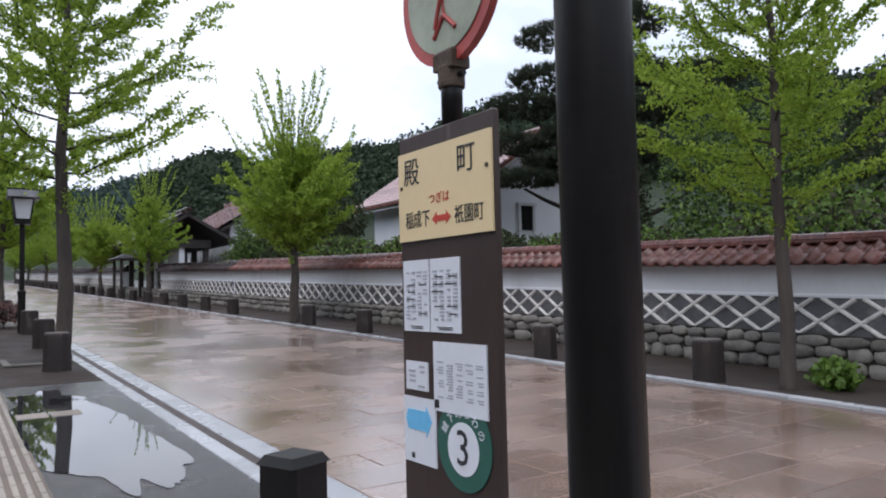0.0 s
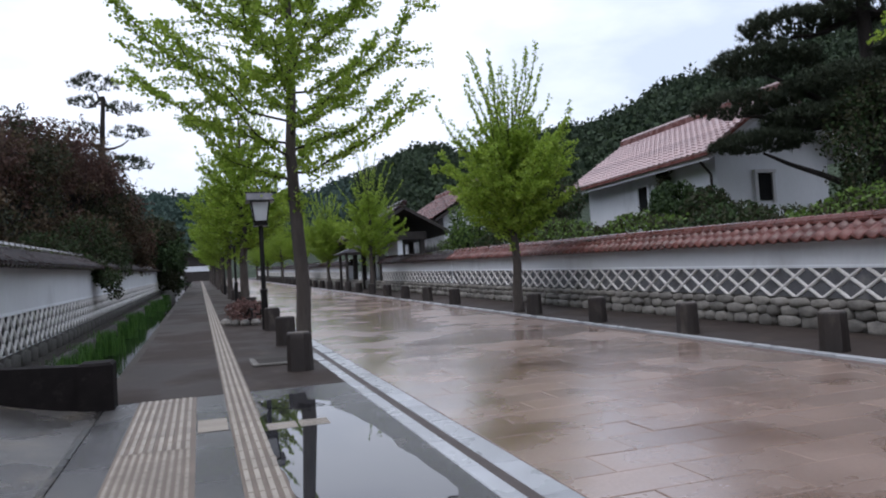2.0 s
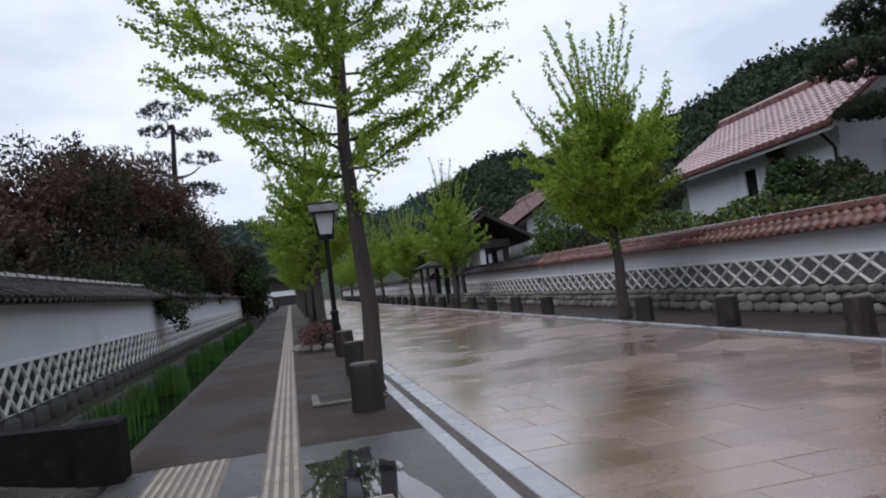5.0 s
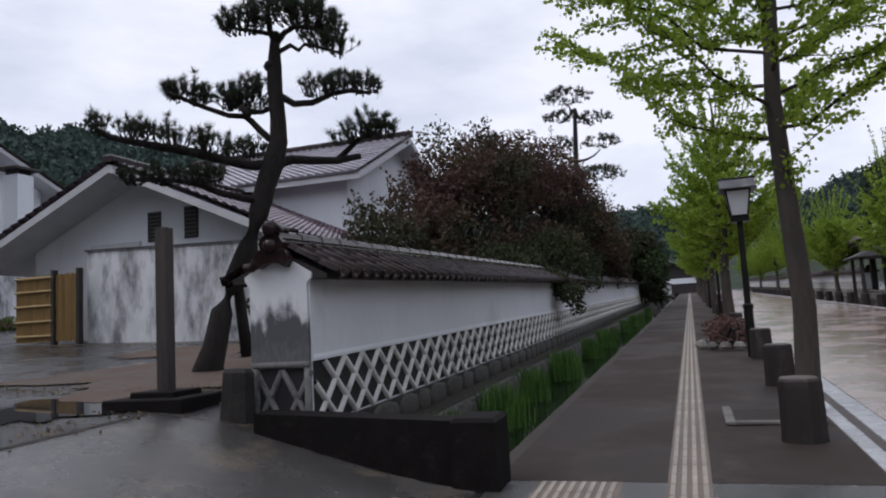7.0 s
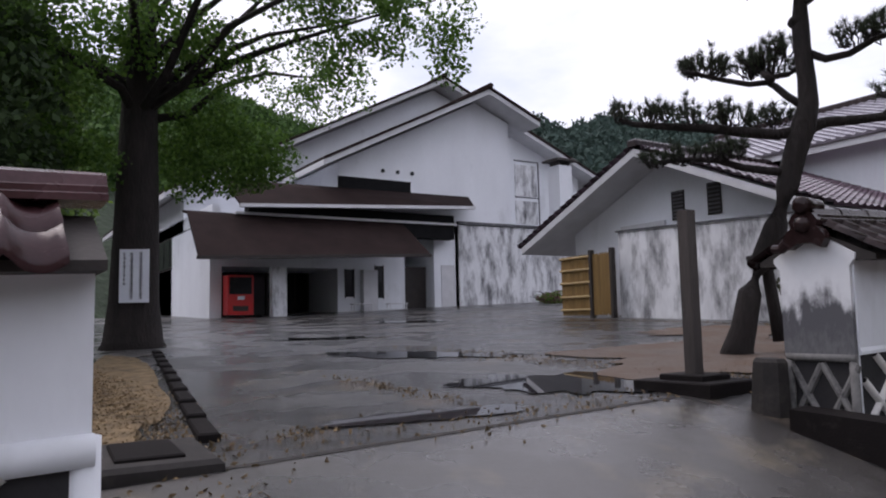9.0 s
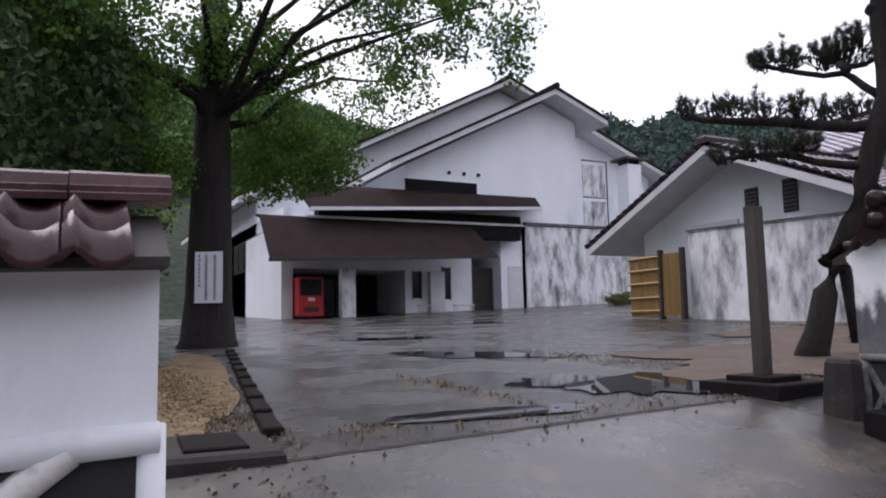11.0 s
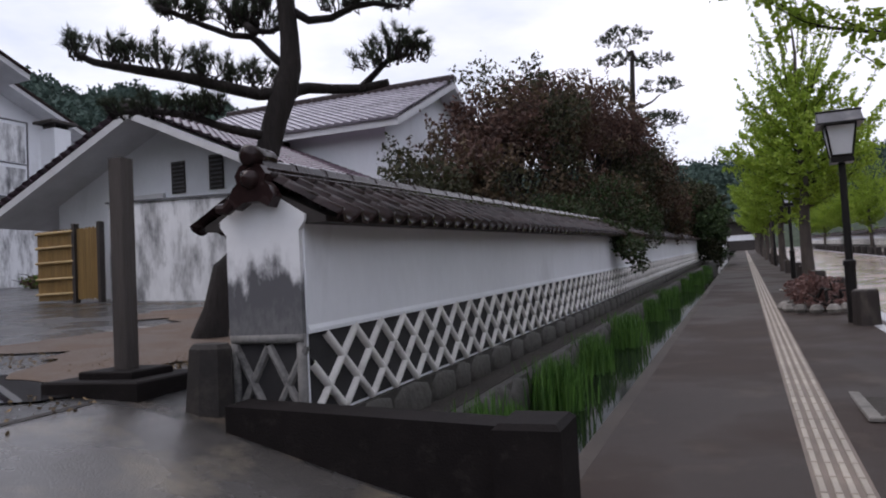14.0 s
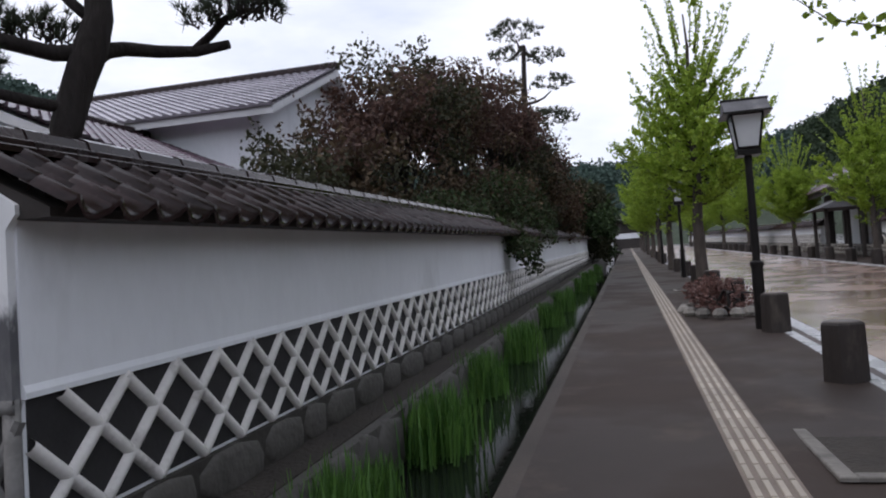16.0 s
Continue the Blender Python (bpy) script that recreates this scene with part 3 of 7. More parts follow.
east, e_mid, e_zr = wall("wall_east", 10.05, -1, -25.0, 30.6, -0.1, (0.54, 1.06), 1.52, 0.50, TILE_RED, "white plastered wall with lattice dado and red-brown tiled coping on a stone foot", (5.0, 30.0), 0.58, courses=2, slate=SLATE_GREY)
east2, _, _ = wall("wall_east_north", 10.05, -1, 30.72, 43.0, -0.1, (0.54, 1.06), 1.50, 0.50, TILE, "white plastered wall with lattice dado and dark tiled coping", (200, 201), 0.58, courses=2, slate=SLATE_GREY)
east3, _, _ = wall("wall_east_far", 10.05, -1, 53.0, 140.0, -0.1, (0.54, 1.06), 1.50, 0.50, TILE, "distant white plastered street wall with tiled coping", (200, 201), 0.58, courses=2, slate=SLATE_GREY)


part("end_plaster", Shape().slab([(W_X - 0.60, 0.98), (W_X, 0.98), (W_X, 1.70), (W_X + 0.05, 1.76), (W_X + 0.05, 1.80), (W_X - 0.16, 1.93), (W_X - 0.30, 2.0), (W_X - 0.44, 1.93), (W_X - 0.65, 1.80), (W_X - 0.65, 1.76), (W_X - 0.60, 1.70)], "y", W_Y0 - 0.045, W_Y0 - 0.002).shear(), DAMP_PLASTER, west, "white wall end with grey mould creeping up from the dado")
part("end_panel", Shape().box(W_X - 0.58, W_Y0 - 0.014, 0.1, W_X - 0.02, W_Y0 - 0.003, 0.96).shear(), SLATE, west, "dark slate at the wall's end")
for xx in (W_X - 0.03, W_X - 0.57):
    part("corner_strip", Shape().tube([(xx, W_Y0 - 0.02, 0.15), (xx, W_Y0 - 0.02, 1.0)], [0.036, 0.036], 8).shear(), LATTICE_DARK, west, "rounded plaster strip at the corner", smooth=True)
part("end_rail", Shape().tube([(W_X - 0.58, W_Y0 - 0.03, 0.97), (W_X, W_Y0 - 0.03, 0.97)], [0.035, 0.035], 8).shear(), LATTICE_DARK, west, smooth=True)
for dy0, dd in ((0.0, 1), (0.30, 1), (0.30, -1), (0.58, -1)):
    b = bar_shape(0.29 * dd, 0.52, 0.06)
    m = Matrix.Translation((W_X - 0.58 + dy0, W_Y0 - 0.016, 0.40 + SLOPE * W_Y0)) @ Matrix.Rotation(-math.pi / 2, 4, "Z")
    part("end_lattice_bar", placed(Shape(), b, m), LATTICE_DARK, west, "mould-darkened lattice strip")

# ridge-end ornament with a round boss
orn = thing("ridge_end_tile", "dark brown ridge-end roof ornament with a round boss", "roof tile", at=pose(w_mid, W_Y0 - 0.10, w_zr - 0.08 + SLOPE * W_Y0) @ Matrix.Scale(0.74, 4))
part("body", Shape().slab([(-0.19, -0.18), (-0.08, -0.12), (0.08, -0.12), (0.19, -0.18), (0.25, -0.08), (0.20, 0.02), (0.15, 0.06), (0.17, 0.13), (0.12, 0.21), (0.05, 0.25), (-0.05, 0.25), (-0.12, 0.21), (-0.17, 0.13), (-0.15, 0.06), (-0.20, 0.02), (-0.25, -0.08)], "y", -0.07, 0.06), TILE, orn)
part("crest", Shape().lathe([(0.02, -0.10), (0.085, -0.06), (0.10, 0.0), (0.085, 0.06), (0.02, 0.10)], 12, (0, -0.06, 0.09)), TILE, orn, "rounded carved crest", smooth=True)
part("boss", Shape().tube([(0, -0.11, 0.31), (0, -0.09, 0.31), (0, 0.26, 0.31)], [0.075, 0.10, 0.085], 16), TILE, orn, smooth=True)
part("scroll", Shape().tube([(-0.22, -0.03, -0.10), (-0.30, -0.03, -0.16), (-0.40, -0.03, -0.15)], [0.07, 0.06, 0.05], 10), TILE, orn)


# ---- street furniture ----
def bollard(x, y, r=0.19, h=0.56, turn=0.0):
    b = thing("bollard", "dark timber-look round bollard with a weathered top", "bollard", "bollards along the road", stand(x, y, turn))
    prof = [(r * 1.04, -0.03), (r * 1.0, 0.1), (r * 0.97, h - 0.06), (r * 0.95, h - 0.02), (r * 0.88, h)]
    n, s = 12, Shape()
    vs = [((q + 0.012 * math.sin(k * 2.4)) * math.cos(2 * math.pi * k / n), (q + 0.012 * math.sin(k * 2.4)) * math.sin(2 * math.pi * k / n), z) for q, z in prof for k in range(n)]
    s.add(vs, [(i * n + k, i * n + (k + 1) % n, (i + 1) * n + (k + 1) % n, (i + 1) * n + k) for i in range(len(prof) - 1) for k in range(n)] + [tuple(range(len(vs) - n, len(vs)))])
    part("stump", s, STUMP, b)
    part("top", Shape().lathe([(r * 0.86, h + 0.001), (r * 0.80, h + 0.012)], 12), STUMP_TOP, b, "weathered grey top")
    return b


first_bollard = bollard(8.10, 3.35)
for i in range(1, 34):
    if i not in (6,):
        copy_thing(first_bollard, stand(8.10, 3.35 + 3.09 * i, 37.0 * i))
slim = thing("bollard", "slim square black bollard with a notched wet top", "bollard", "bollards along the road", stand(1.43, 4.0, 20))
part("stump", Shape().slab([(-0.10, -0.13), (0.10, -0.13), (0.13, -0.10), (0.13, 0.10), (0.10, 0.13), (-0.10, 0.13), (-0.13, 0.10), (-0.13, -0.10)], "z", 0, 0.50), METAL_BLACK, slim)
part("top", Shape().add([(-0.13, -0.13, 0.50), (0.13, -0.13, 0.50), (0.13, 0.13, 0.50), (-0.13, 0.13, 0.50), (-0.10, -0.10, 0.545), (0.10, -0.10, 0.545), (0.10, 0.10, 0.545), (-0.10, 0.10, 0.545)], [(0, 1, 5, 4), (1, 2, 6, 5), (2, 3, 7, 6), (3, 0, 4, 7), (4, 5, 6, 7)]), METAL_BLACK, slim)
for bx, by in [(1.40, 12.74), (1.62, 16.55), (1.72, 20.35), (1.75, 24.6), (1.75, 28.6), (1.75, 33.0), (1.75, 37.2), (1.75, 41.5), (1.75, 46), (1.75, 54), (1.75, 62), (1.75, 72)]:
    copy_thing(first_bollard, stand(bx, by, 53.0 * by))


def lamp(x, y):
    """A square lantern on a dark post."""
    t = thing("street_lamp", "black street lamp with a square frosted lantern and a small roof", "street lamp", "street lamps along the path", stand(x, y))
    part("post", Shape().tube([(0, 0, 0), (0, 0, 0.95), (0, 0, 0.96), (0, 0, 2.55)], [0.085, 0.085, 0.06, 0.055], 12), METAL_BLACK, t, smooth=False)
    part("collar", Shape().lathe([(0.095, 0.9), (0.10, 0.93), (0.10, 0.97), (0.08, 0.99)], 12), METAL_BLACK, t)
    part("bracket", Shape().box(-0.14, -0.14, 2.52, 0.14, 0.14, 2.60, 0.02), METAL_BLACK, t)
    fr = Shape()
    for sx in (-1, 1):
        for sy in (-1, 1):
            fr.tube([(sx * 0.125, sy * 0.125, 2.60), (sx * 0.185, sy * 0.185, 3.02)], [0.014, 0.014], 4)
    for z, h in ((2.61, 0.125), (3.01, 0.185)):
        for a, b in (((-h, -h), (h, -h)), ((h, -h), (h, h)), ((h, h), (-h, h)), ((-h, h), (-h, -h))):
            fr.tube([(*a, z), (*b, z)], [0.014, 0.014], 4)
    part("lantern_frame", fr, METAL_BLACK, t)
    for k in range(4):
        q = Matrix.Rotation(k * math.pi / 2, 4, "Z")
        p = Shape().add([q @ Vector(v) for v in ((-0.118, -0.122, 2.615), (0.118, -0.122, 2.615), (0.178, -0.182, 3.005), (-0.178, -0.182, 3.005), (-0.118, -0.116, 2.615), (0.118, -0.116, 2.615), (0.178, -0.176, 3.005), (-0.178, -0.176, 3.005))],
                        [(0, 1, 2, 3), (7, 6, 5, 4), (0, 4, 5, 1), (1, 5, 6, 2), (2, 6, 7, 3), (3, 7, 4, 0)])
        part("pane", p, LAMP_GLASS, t, "frosted white pane")
    roof = Shape()
    roof.add([(-0.27, -0.25, 3.03), (0.27, -0.25, 3.03), (0.27, 0.25, 3.03), (-0.27, 0.25, 3.03), (-0.27, -0.02, 3.20), (0.27, -0.02, 3.20), (0.27, 0.02, 3.20), (-0.27, 0.02, 3.20)],
             [(3, 2, 1, 0), (0, 1, 5, 4), (2, 3, 7, 6), (1, 2, 6, 5), (3, 0, 4, 7), (4, 5, 6, 7)])
    part("roof", roof, SLATE_GREY, t, "weathered grey lantern roof")
    part("roof_edge", Shape().box(-0.285, -0.265, 3.012, 0.285, 0.265, 3.032), METAL_BLACK, t)
    part("roof_ridge", Shape().box(-0.285, -0.03, 3.195, 0.285, 0.03, 3.225, 0.008), METAL_BLACK, t)
    for ob in t.children:
        if ob.name.split(".")[0] not in ("post", "collar"):
            ob.data.transform(Matrix.Translation((0, 0, 2.55)) @ Matrix.Scale(1.2, 4) @ Matrix.Translation((0, 0, -2.55)))
        ob.data.transform(Matrix.Diagonal((1, 1, 1.04, 1)))
    return t


first_lamp = lamp(1.58, 20.75)
for ly in (36.5, 52.0, 68.0, 84.0, 100.0):
    copy_thing(first_lamp, stand(1.62, ly))
tall_pole = thing("lamp_post", "thick black steel lamp post on the footpath", "post", at=stand(1.085, 1.569))
part("shaft", Shape().tube([(0, 0, -0.02), (0, 0, 2.2), (0, 0, 4.2)], [0.081, 0.080, 0.076], 24), METAL_BLACK, tall_pole, smooth=True)
part("base_plate", Shape().lathe([(0.16, 0), (0.16, 0.02), (0.10, 0.03)], 20), METAL_BLACK, tall_pole)

# ---- bus stop ----
BX, BY0, BY1 = 1.121, 1.911, 2.356
bus = thing("bus_stop_sign", "dark brown bus stop board with a cream name panel and timetables", "bus stop", at=stand(BX, (BY0 + BY1) / 2))
bw = (BY1 - BY0) / 2
part("board", Shape().box(-0.035, -bw, 0.03, -0.018, bw, 1.84, 0.004), SIGN_BROWN, bus)
part("foot", Shape().box(-0.2, -bw - 0.05, 0.0, 0.2, bw + 0.05, 0.06, 0.02), SIGN_BROWN, bus)
part("name_panel", Shape().box(-0.043, -bw + 0.003, 1.535, -0.036, bw - 0.003, 1.79), CREAM, bus, "cream enamel name panel")
part("neck", Shape().tube([(0, 0, 1.84), (0, 0, 2.02)], [0.03, 0.03], 16), METAL_BLACK, bus, smooth=True)
part("clamp", Shape().lathe([(0.036, 1.945), (0.038, 1.95), (0.038, 2.0), (0.034, 2.005)], 16), RUST, bus)
part("bolt", Shape().tube([(0, -0.06, 1.975), (0, 0.06, 1.975)], [0.008, 0.008], 8), METAL_BLACK, bus)
disc = part("disc", Shape().tube([(-0.012, 0, 2.235), (0.012, 0, 2.235)], [0.225, 0.225], 40), RED_RIM, bus, "round plate with a faded red rim")
part("disc_face", Shape().tube([(-0.016, 0, 2.235), (-0.0125, 0, 2.235)], [0.19, 0.19], 40), DISC_FACE, disc, "weathered grey-green face")
part("disc_bracket", Shape().box(-0.03, -0.045, 1.995, 0.03, 0.045, 2.05, 0.01), RUST, bus)
for pts in ([(0.03, 2.36), (-0.02, 2.20), (-0.05, 2.12)], [(-0.06, 2.33), (-0.03, 2.25)], [(0.05, 2.24), (-0.01, 2.215), (-0.005, 2.15), (0.05, 2.10)], [(-0.005, 2.15), (-0.055, 2.095)]):
    part("disc_mark", Shape().tube([(-0.018, -y, z) for y, z in pts], [0.007] * len(pts), 6), RED_RIM, bus, "faded red painted stroke")


def flat_text(body, size, material, parent, y, z, xoff, label="", turn=0.0, stretch=1.0):
    """Lettering on the board's face, which looks along -x. y runs to the reader's right as -y."""
    cu = bpy.data.curves.new("lettering", "FONT")
    cu.body, cu.size, cu.align_x, cu.align_y, cu.extrude = body, size, "CENTER", "CENTER", 0.0004
    cu.materials.append(material)
    cu.resolution_u = 2
    tmp = bpy.data.objects.new("lettering", cu)
    scene.collection.objects.link(tmp)
    me = bpy.data.meshes.new_from_object(tmp.evaluated_get(bpy.context.evaluated_depsgraph_get()))
    bpy.data.objects.remove(tmp)
    m = Matrix.Translation((xoff, y, z)) @ Matrix.Rotation(-math.pi / 2, 4, "Z") @ Matrix.Rotation(math.pi / 2, 4, "X") @ Matrix.Rotation(turn, 4, "Z") @ Matrix.Diagonal((stretch, 1, 1, 1))
    me.transform(m)
    ob = new("lettering", me)
    ob.parent = parent
    ob.matrix_parent_inverse = Matrix()
    return tagged(ob, label)


flat_text("殿", 0.085, INK, bus, bw * 0.66, 1.725, -0.0445, "black painted characters")
flat_text("町", 0.085, INK, bus, -bw * 0.52, 1.728, -0.0445, "black painted characters")
flat_text("つぎは", 0.034, RED_INK, bus, 0.01, 1.642, -0.0445, "red painted characters")
flat_text("稲成下", 0.052, INK, bus, bw * 0.53, 1.590, -0.0445, "black painted characters", stretch=0.82)
flat_text("祇園町", 0.052, INK, bus, -bw * 0.56, 1.586, -0.0445, "black painted characters", stretch=0.82)
ar = Shape().slab([(0.045, 1.588), (0.022, 1.606), (0.022, 1.596), (-0.022, 1.596), (-0.022, 1.606), (-0.045, 1.588), (-0.022, 1.570), (-0.022, 1.580), (0.022, 1.580), (0.022, 1.570)], "x", -0.0447, -0.0438)
part("arrow", ar, RED_INK, bus, "red double arrow")
for yy, zz in ((bw - 0.02, 1.69), (-bw + 0.02, 1.70)):
    part("screw", Shape().tube([(-0.046, yy, zz), (-0.042, yy, zz)], [0.006, 0.006], 8), RUST, bus)


def sheet_of_paper(y0, y1, z0, z1, label, x=-0.040):
    return part("notice", Shape().box(x, min(y0, y1), z0, x + 0.004, max(y0, y1), z1), PAPER, bus, label)


def bars(parent, y0, y1, z0, z1, rows, cols, material, fill=0.55, wide=0.75, seed=1):
    rng = random.Random(seed)
    s = Shape()
    for r in range(rows):
        for c in range(cols):
            if rng.random() < 0.25:
                continue
            w = (y1 - y0) / cols
            a = y0 + w * c + w * 0.1
            z = z1 - (z1 - z0) * (r + 0.5) / rows
            hh = (z1 - z0) / rows * fill / 2
            s.box(-0.0415, a, z - hh, -0.0403, a + w * wide * rng.uniform(0.6, 1), z + hh)
    if s.f:
        tagged(part("print", s, material, parent, "rows of small print"), kind="stuff")


pa = sheet_of_paper(bw - 0.015, 0.075, 1.28, 1.48, "white bus timetable in small print")
pb = sheet_of_paper(0.068, -0.072, 1.28, 1.48, "white bus timetable in small print")
for sh, a, b in ((pa, 0.08, bw - 0.022), (pb, -0.066, 0.062)):
    bars(sh, a, b, 1.458, 1.472, 1, 1, BLUE_INK, 0.6, 0.6)
    bars(sh, a, b, 1.31, 1.45, 14, 4, GREY_INK, seed=int(a * 1000))
    bars(sh, a, b, 1.32, 1.44, 6, 2, INK, 0.16, 0.9, seed=int(b * 1000))
    bars(sh, a + 0.02, b - 0.02, 1.286, 1.302, 3, 1, INK, 0.4, 0.9)
pc = sheet_of_paper(0.06, -bw + 0.045, 1.07, 1.255, "white timetable with a black heading bar")
bars(pc, -bw + 0.055, 0.052, 1.233, 1.247, 1, 1, INK, 0.9, 0.98)
bars(pc, -bw + 0.055, 0.052, 1.212, 1.22, 1, 1, INK, 0.8, 0.98)
bars(pc, -bw + 0.055, 0.052, 1.105, 1.205, 14, 5, GREY_INK, 0.5, 0.7, 5)
part("print", Shape().box(-0.0415, 0.035, 1.078, -0.0403, 0.055, 1.10), INK, pc)
pd = sheet_of_paper(bw - 0.02, 0.09, 1.115, 1.195, "small yellowed notice")
bars(pd, 0.10, bw - 0.03, 1.12, 1.188, 5, 2, GREY_INK, 0.5, 0.8, 9)
pe = sheet_of_paper(bw - 0.005, 0.055, 0.913, 1.095, "white sticker with a pale blue arrow")
part("arrow", Shape().slab([(bw - 0.03, 1.06), (0.10, 1.06), (0.10, 1.075), (0.072, 1.035), (0.10, 0.99), (0.10, 1.005), (bw - 0.03, 1.005), (bw - 0.018, 1.033)], "x", -0.0418, -0.0402), BLUE_INK, pe, "pale blue arrow")
bars(pe, 0.07, bw - 0.02, 0.92, 0.945, 1, 3, INK, 0.6, 0.5, 4)
ring = part("route_disc", Shape().tube([(-0.039, -0.07, 0.995), (-0.0355, -0.07, 0.995)], [0.118, 0.118], 36), GREEN_INK, bus, "dark green route number disc")
part("number_plate", Shape().tube([(-0.041, -0.07, 0.985), (-0.0392, -0.07, 0.985)], [0.068, 0.068], 32), PAPER, ring, "white disc")
flat_text("3", 0.13, INK, ring, -0.07, 0.983, -0.042, "black numeral")
for i, ch in enumerate("城下町つわの"):
    a = math.radians(150 - 24 * i)
    flat_text(ch, 0.030, PAPER, ring, -0.07 - 0.09 * math.cos(a), 0.985 + 0.09 * math.sin(a), -0.0405, "white lettering", turn=a - math.pi / 2)


# ---- canal parapet, boundary stone, post ----
beam = thing("parapet_beam", "low black stained beam at the end of the canal", "parapet", at=pose(0, 0, 0))
part("beam", Shape().slab([(-1.28, 0.02), (-1.28, 0.52), (-3.08, 0.60), (-3.08, 0.20)], "y", 10.95, 11.2).shear(), BEAM, beam)
part("end_post", Shape().box(-1.29, 10.86, -0.05, -0.92, 11.24, 0.55, 0.03).shear(), BEAM, beam)
stone = thing("boundary_stone", "squat weathered stone post beside the wall end", "stone post", at=pose(-3.42, 11.22, ground(-3.42, 11.2) - 0.05, 0, 2, 12))
part("block", Shape().lathe([(0.17, 0), (0.165, 0.12), (0.15, 0.40), (0.145, 0.47), (0.12, 0.50)], 8), BEAM_STONE, stone)
post = thing("gate_post", "weathered grey timber post on a stepped dark stone plinth", "post", at=pose(-4.34, 11.40, ground(-4.34, 11.40), 0, 0, 3))
part("plinth", Shape().box(-0.43, -0.38, -0.08, 0.43, 0.38, 0.10, 0.012), BEAM, post, "dark wet stone plinth")
part("plinth_step", Shape().box(-0.24, -0.22, 0.10, 0.24, 0.22, 0.155, 0.01), BEAM, post)
part("shaft", Shape().slab([(-0.055, -0.066), (0.055, -0.066), (0.066, -0.055), (0.066, 0.055), (0.055, 0.066), (-0.055, 0.066), (-0.066, 0.055), (-0.066, -0.055)], "z", 0.155, 1.74), TIMBER_POST, post)


# ---- the museum-like hall across the forecourt ----
def roof_plane(s, a, b, c, d, t=0.18):
    """A slab between four corners, thickened downwards."""
    p = [Vector(v) for v in (a, b, c, d)]
    low = [v - Vector((0, 0, t)) for v in p]
    return s.add(p + low, [(0, 1, 2, 3), (7, 6, 5, 4), (0, 4, 5, 1), (1, 5, 6, 2), (2, 6, 7, 3), (3, 7, 4, 0)])


HX, HB = -34.0, 2.0
hall = thing("hall", "large white plastered hall with stepped gables and dark brown lean-to roofs", "building", at=pose(0, 0, 0))


def gable_wall(name, x0, x1, poly, material, parent, label=""):
    return part(name, Shape().slab(poly, "x", x0, x1), material, parent, label)


gable_wall("front_wall", HX - 8, HX, [(20.98, 6.5), (28.0, 6.5), (28.0, HB), (32.0, HB), (32.0, 13.35), (29.62, 14.3), (20.98, 10.0)], PLASTER, hall, "plain white gable wall")


def gable_roof(name, x0, x1, left, peak, right, label):
    """Pale eaves with a dark covering laid over them, proud all round."""
    for tag, d, up, t, m in (("roof", 0.0, -0.15, 0.28, FASCIA), ("tiles", 0.1, 0.0, 0.13, SHINGLE)):
        rf = Shape()
        for a, b in ((left, peak), (peak, right)):
            roof_plane(rf, (x1 + d, b[0], b[1] + up), (x1 + d, a[0], a[1] + up), (x0, a[0], a[1] + up), (x0, b[0], b[1] + up), t)
        part(name + "_" + tag, rf, m, hall, "dark brown roof covering" if tag == "tiles" else label)
    part("ridge", Shape().tube([(x1 + 0.2, peak[0], peak[1] + 0.03), (x0, peak[0], peak[1] + 0.03)], [0.16, 0.16], 8), SHINGLE, hall)


gable_roof("front", HX - 9, HX + 1.5, (19.5, 9.82), (29.62, 14.85), (33.25, 13.4), "pale eaves of the front gable")
gable_wall("rear_wall", HX - 26, HX - 6.0, [(14.6, HB), (43, HB), (43, 12.1), (30.5, 16.9), (14.6, 8.9)], PLASTER, hall, "white rear gable wall")
gable_roof("rear", HX - 27, HX - 4.6, (13.3, 8.72), (30.5, 17.45), (45.6, 11.3), "pale eaves of the rear gable")
# entrance block
gable_wall("entrance_wall", HX - 8, HX, [(14.45, HB), (15.0, HB), (15.0, 6.6), (14.45, 6.6)], PLASTER, hall)
gable_wall("entrance_wall", HX - 8, HX, [(20.85, HB), (24.75, HB), (24.75, 6.6), (20.85, 6.6)], PLASTER, hall)
gable_wall("lintel", HX - 8, HX, [(15.0, 4.45), (20.85, 4.45), (20.85, 6.6), (15.0, 6.6)], PLASTER, hall)
part("lobby", Shape().box(HX - 4.0, 14.9, HB, HX - 3.9, 20.9, 4.6), GLASS_DARK, hall, "dark glazed lobby doors")
fr = Shape()
for yy in (15.2, 16.0, 16.8, 17.6, 18.4, 19.2, 20.0, 20.75):
    fr.box(HX - 3.88, yy, HB, HX - 3.80, yy + 0.06, 4.5)
part("lobby_frame", fr, DARK_WOOD, hall)
# dark panel added inside the doorway to stand for its shade
part("porch_reveal", Shape().box(HX - 1.2, 24.8, HB, HX - 0.9, 26.6, 4.7), DARK_WOOD, hall, "dark panel set in the doorway for its shade")
gable_wall("link_wall", HX - 6, HX, [(26.6, HB), (28.2, HB), (28.2, 7.2), (26.6, 7.2)], PLASTER, hall)
part("side_door", Shape().box(HX, 27.05, HB, HX + 0.04, 27.95, 4.75), FASCIA, hall, "grey side door")
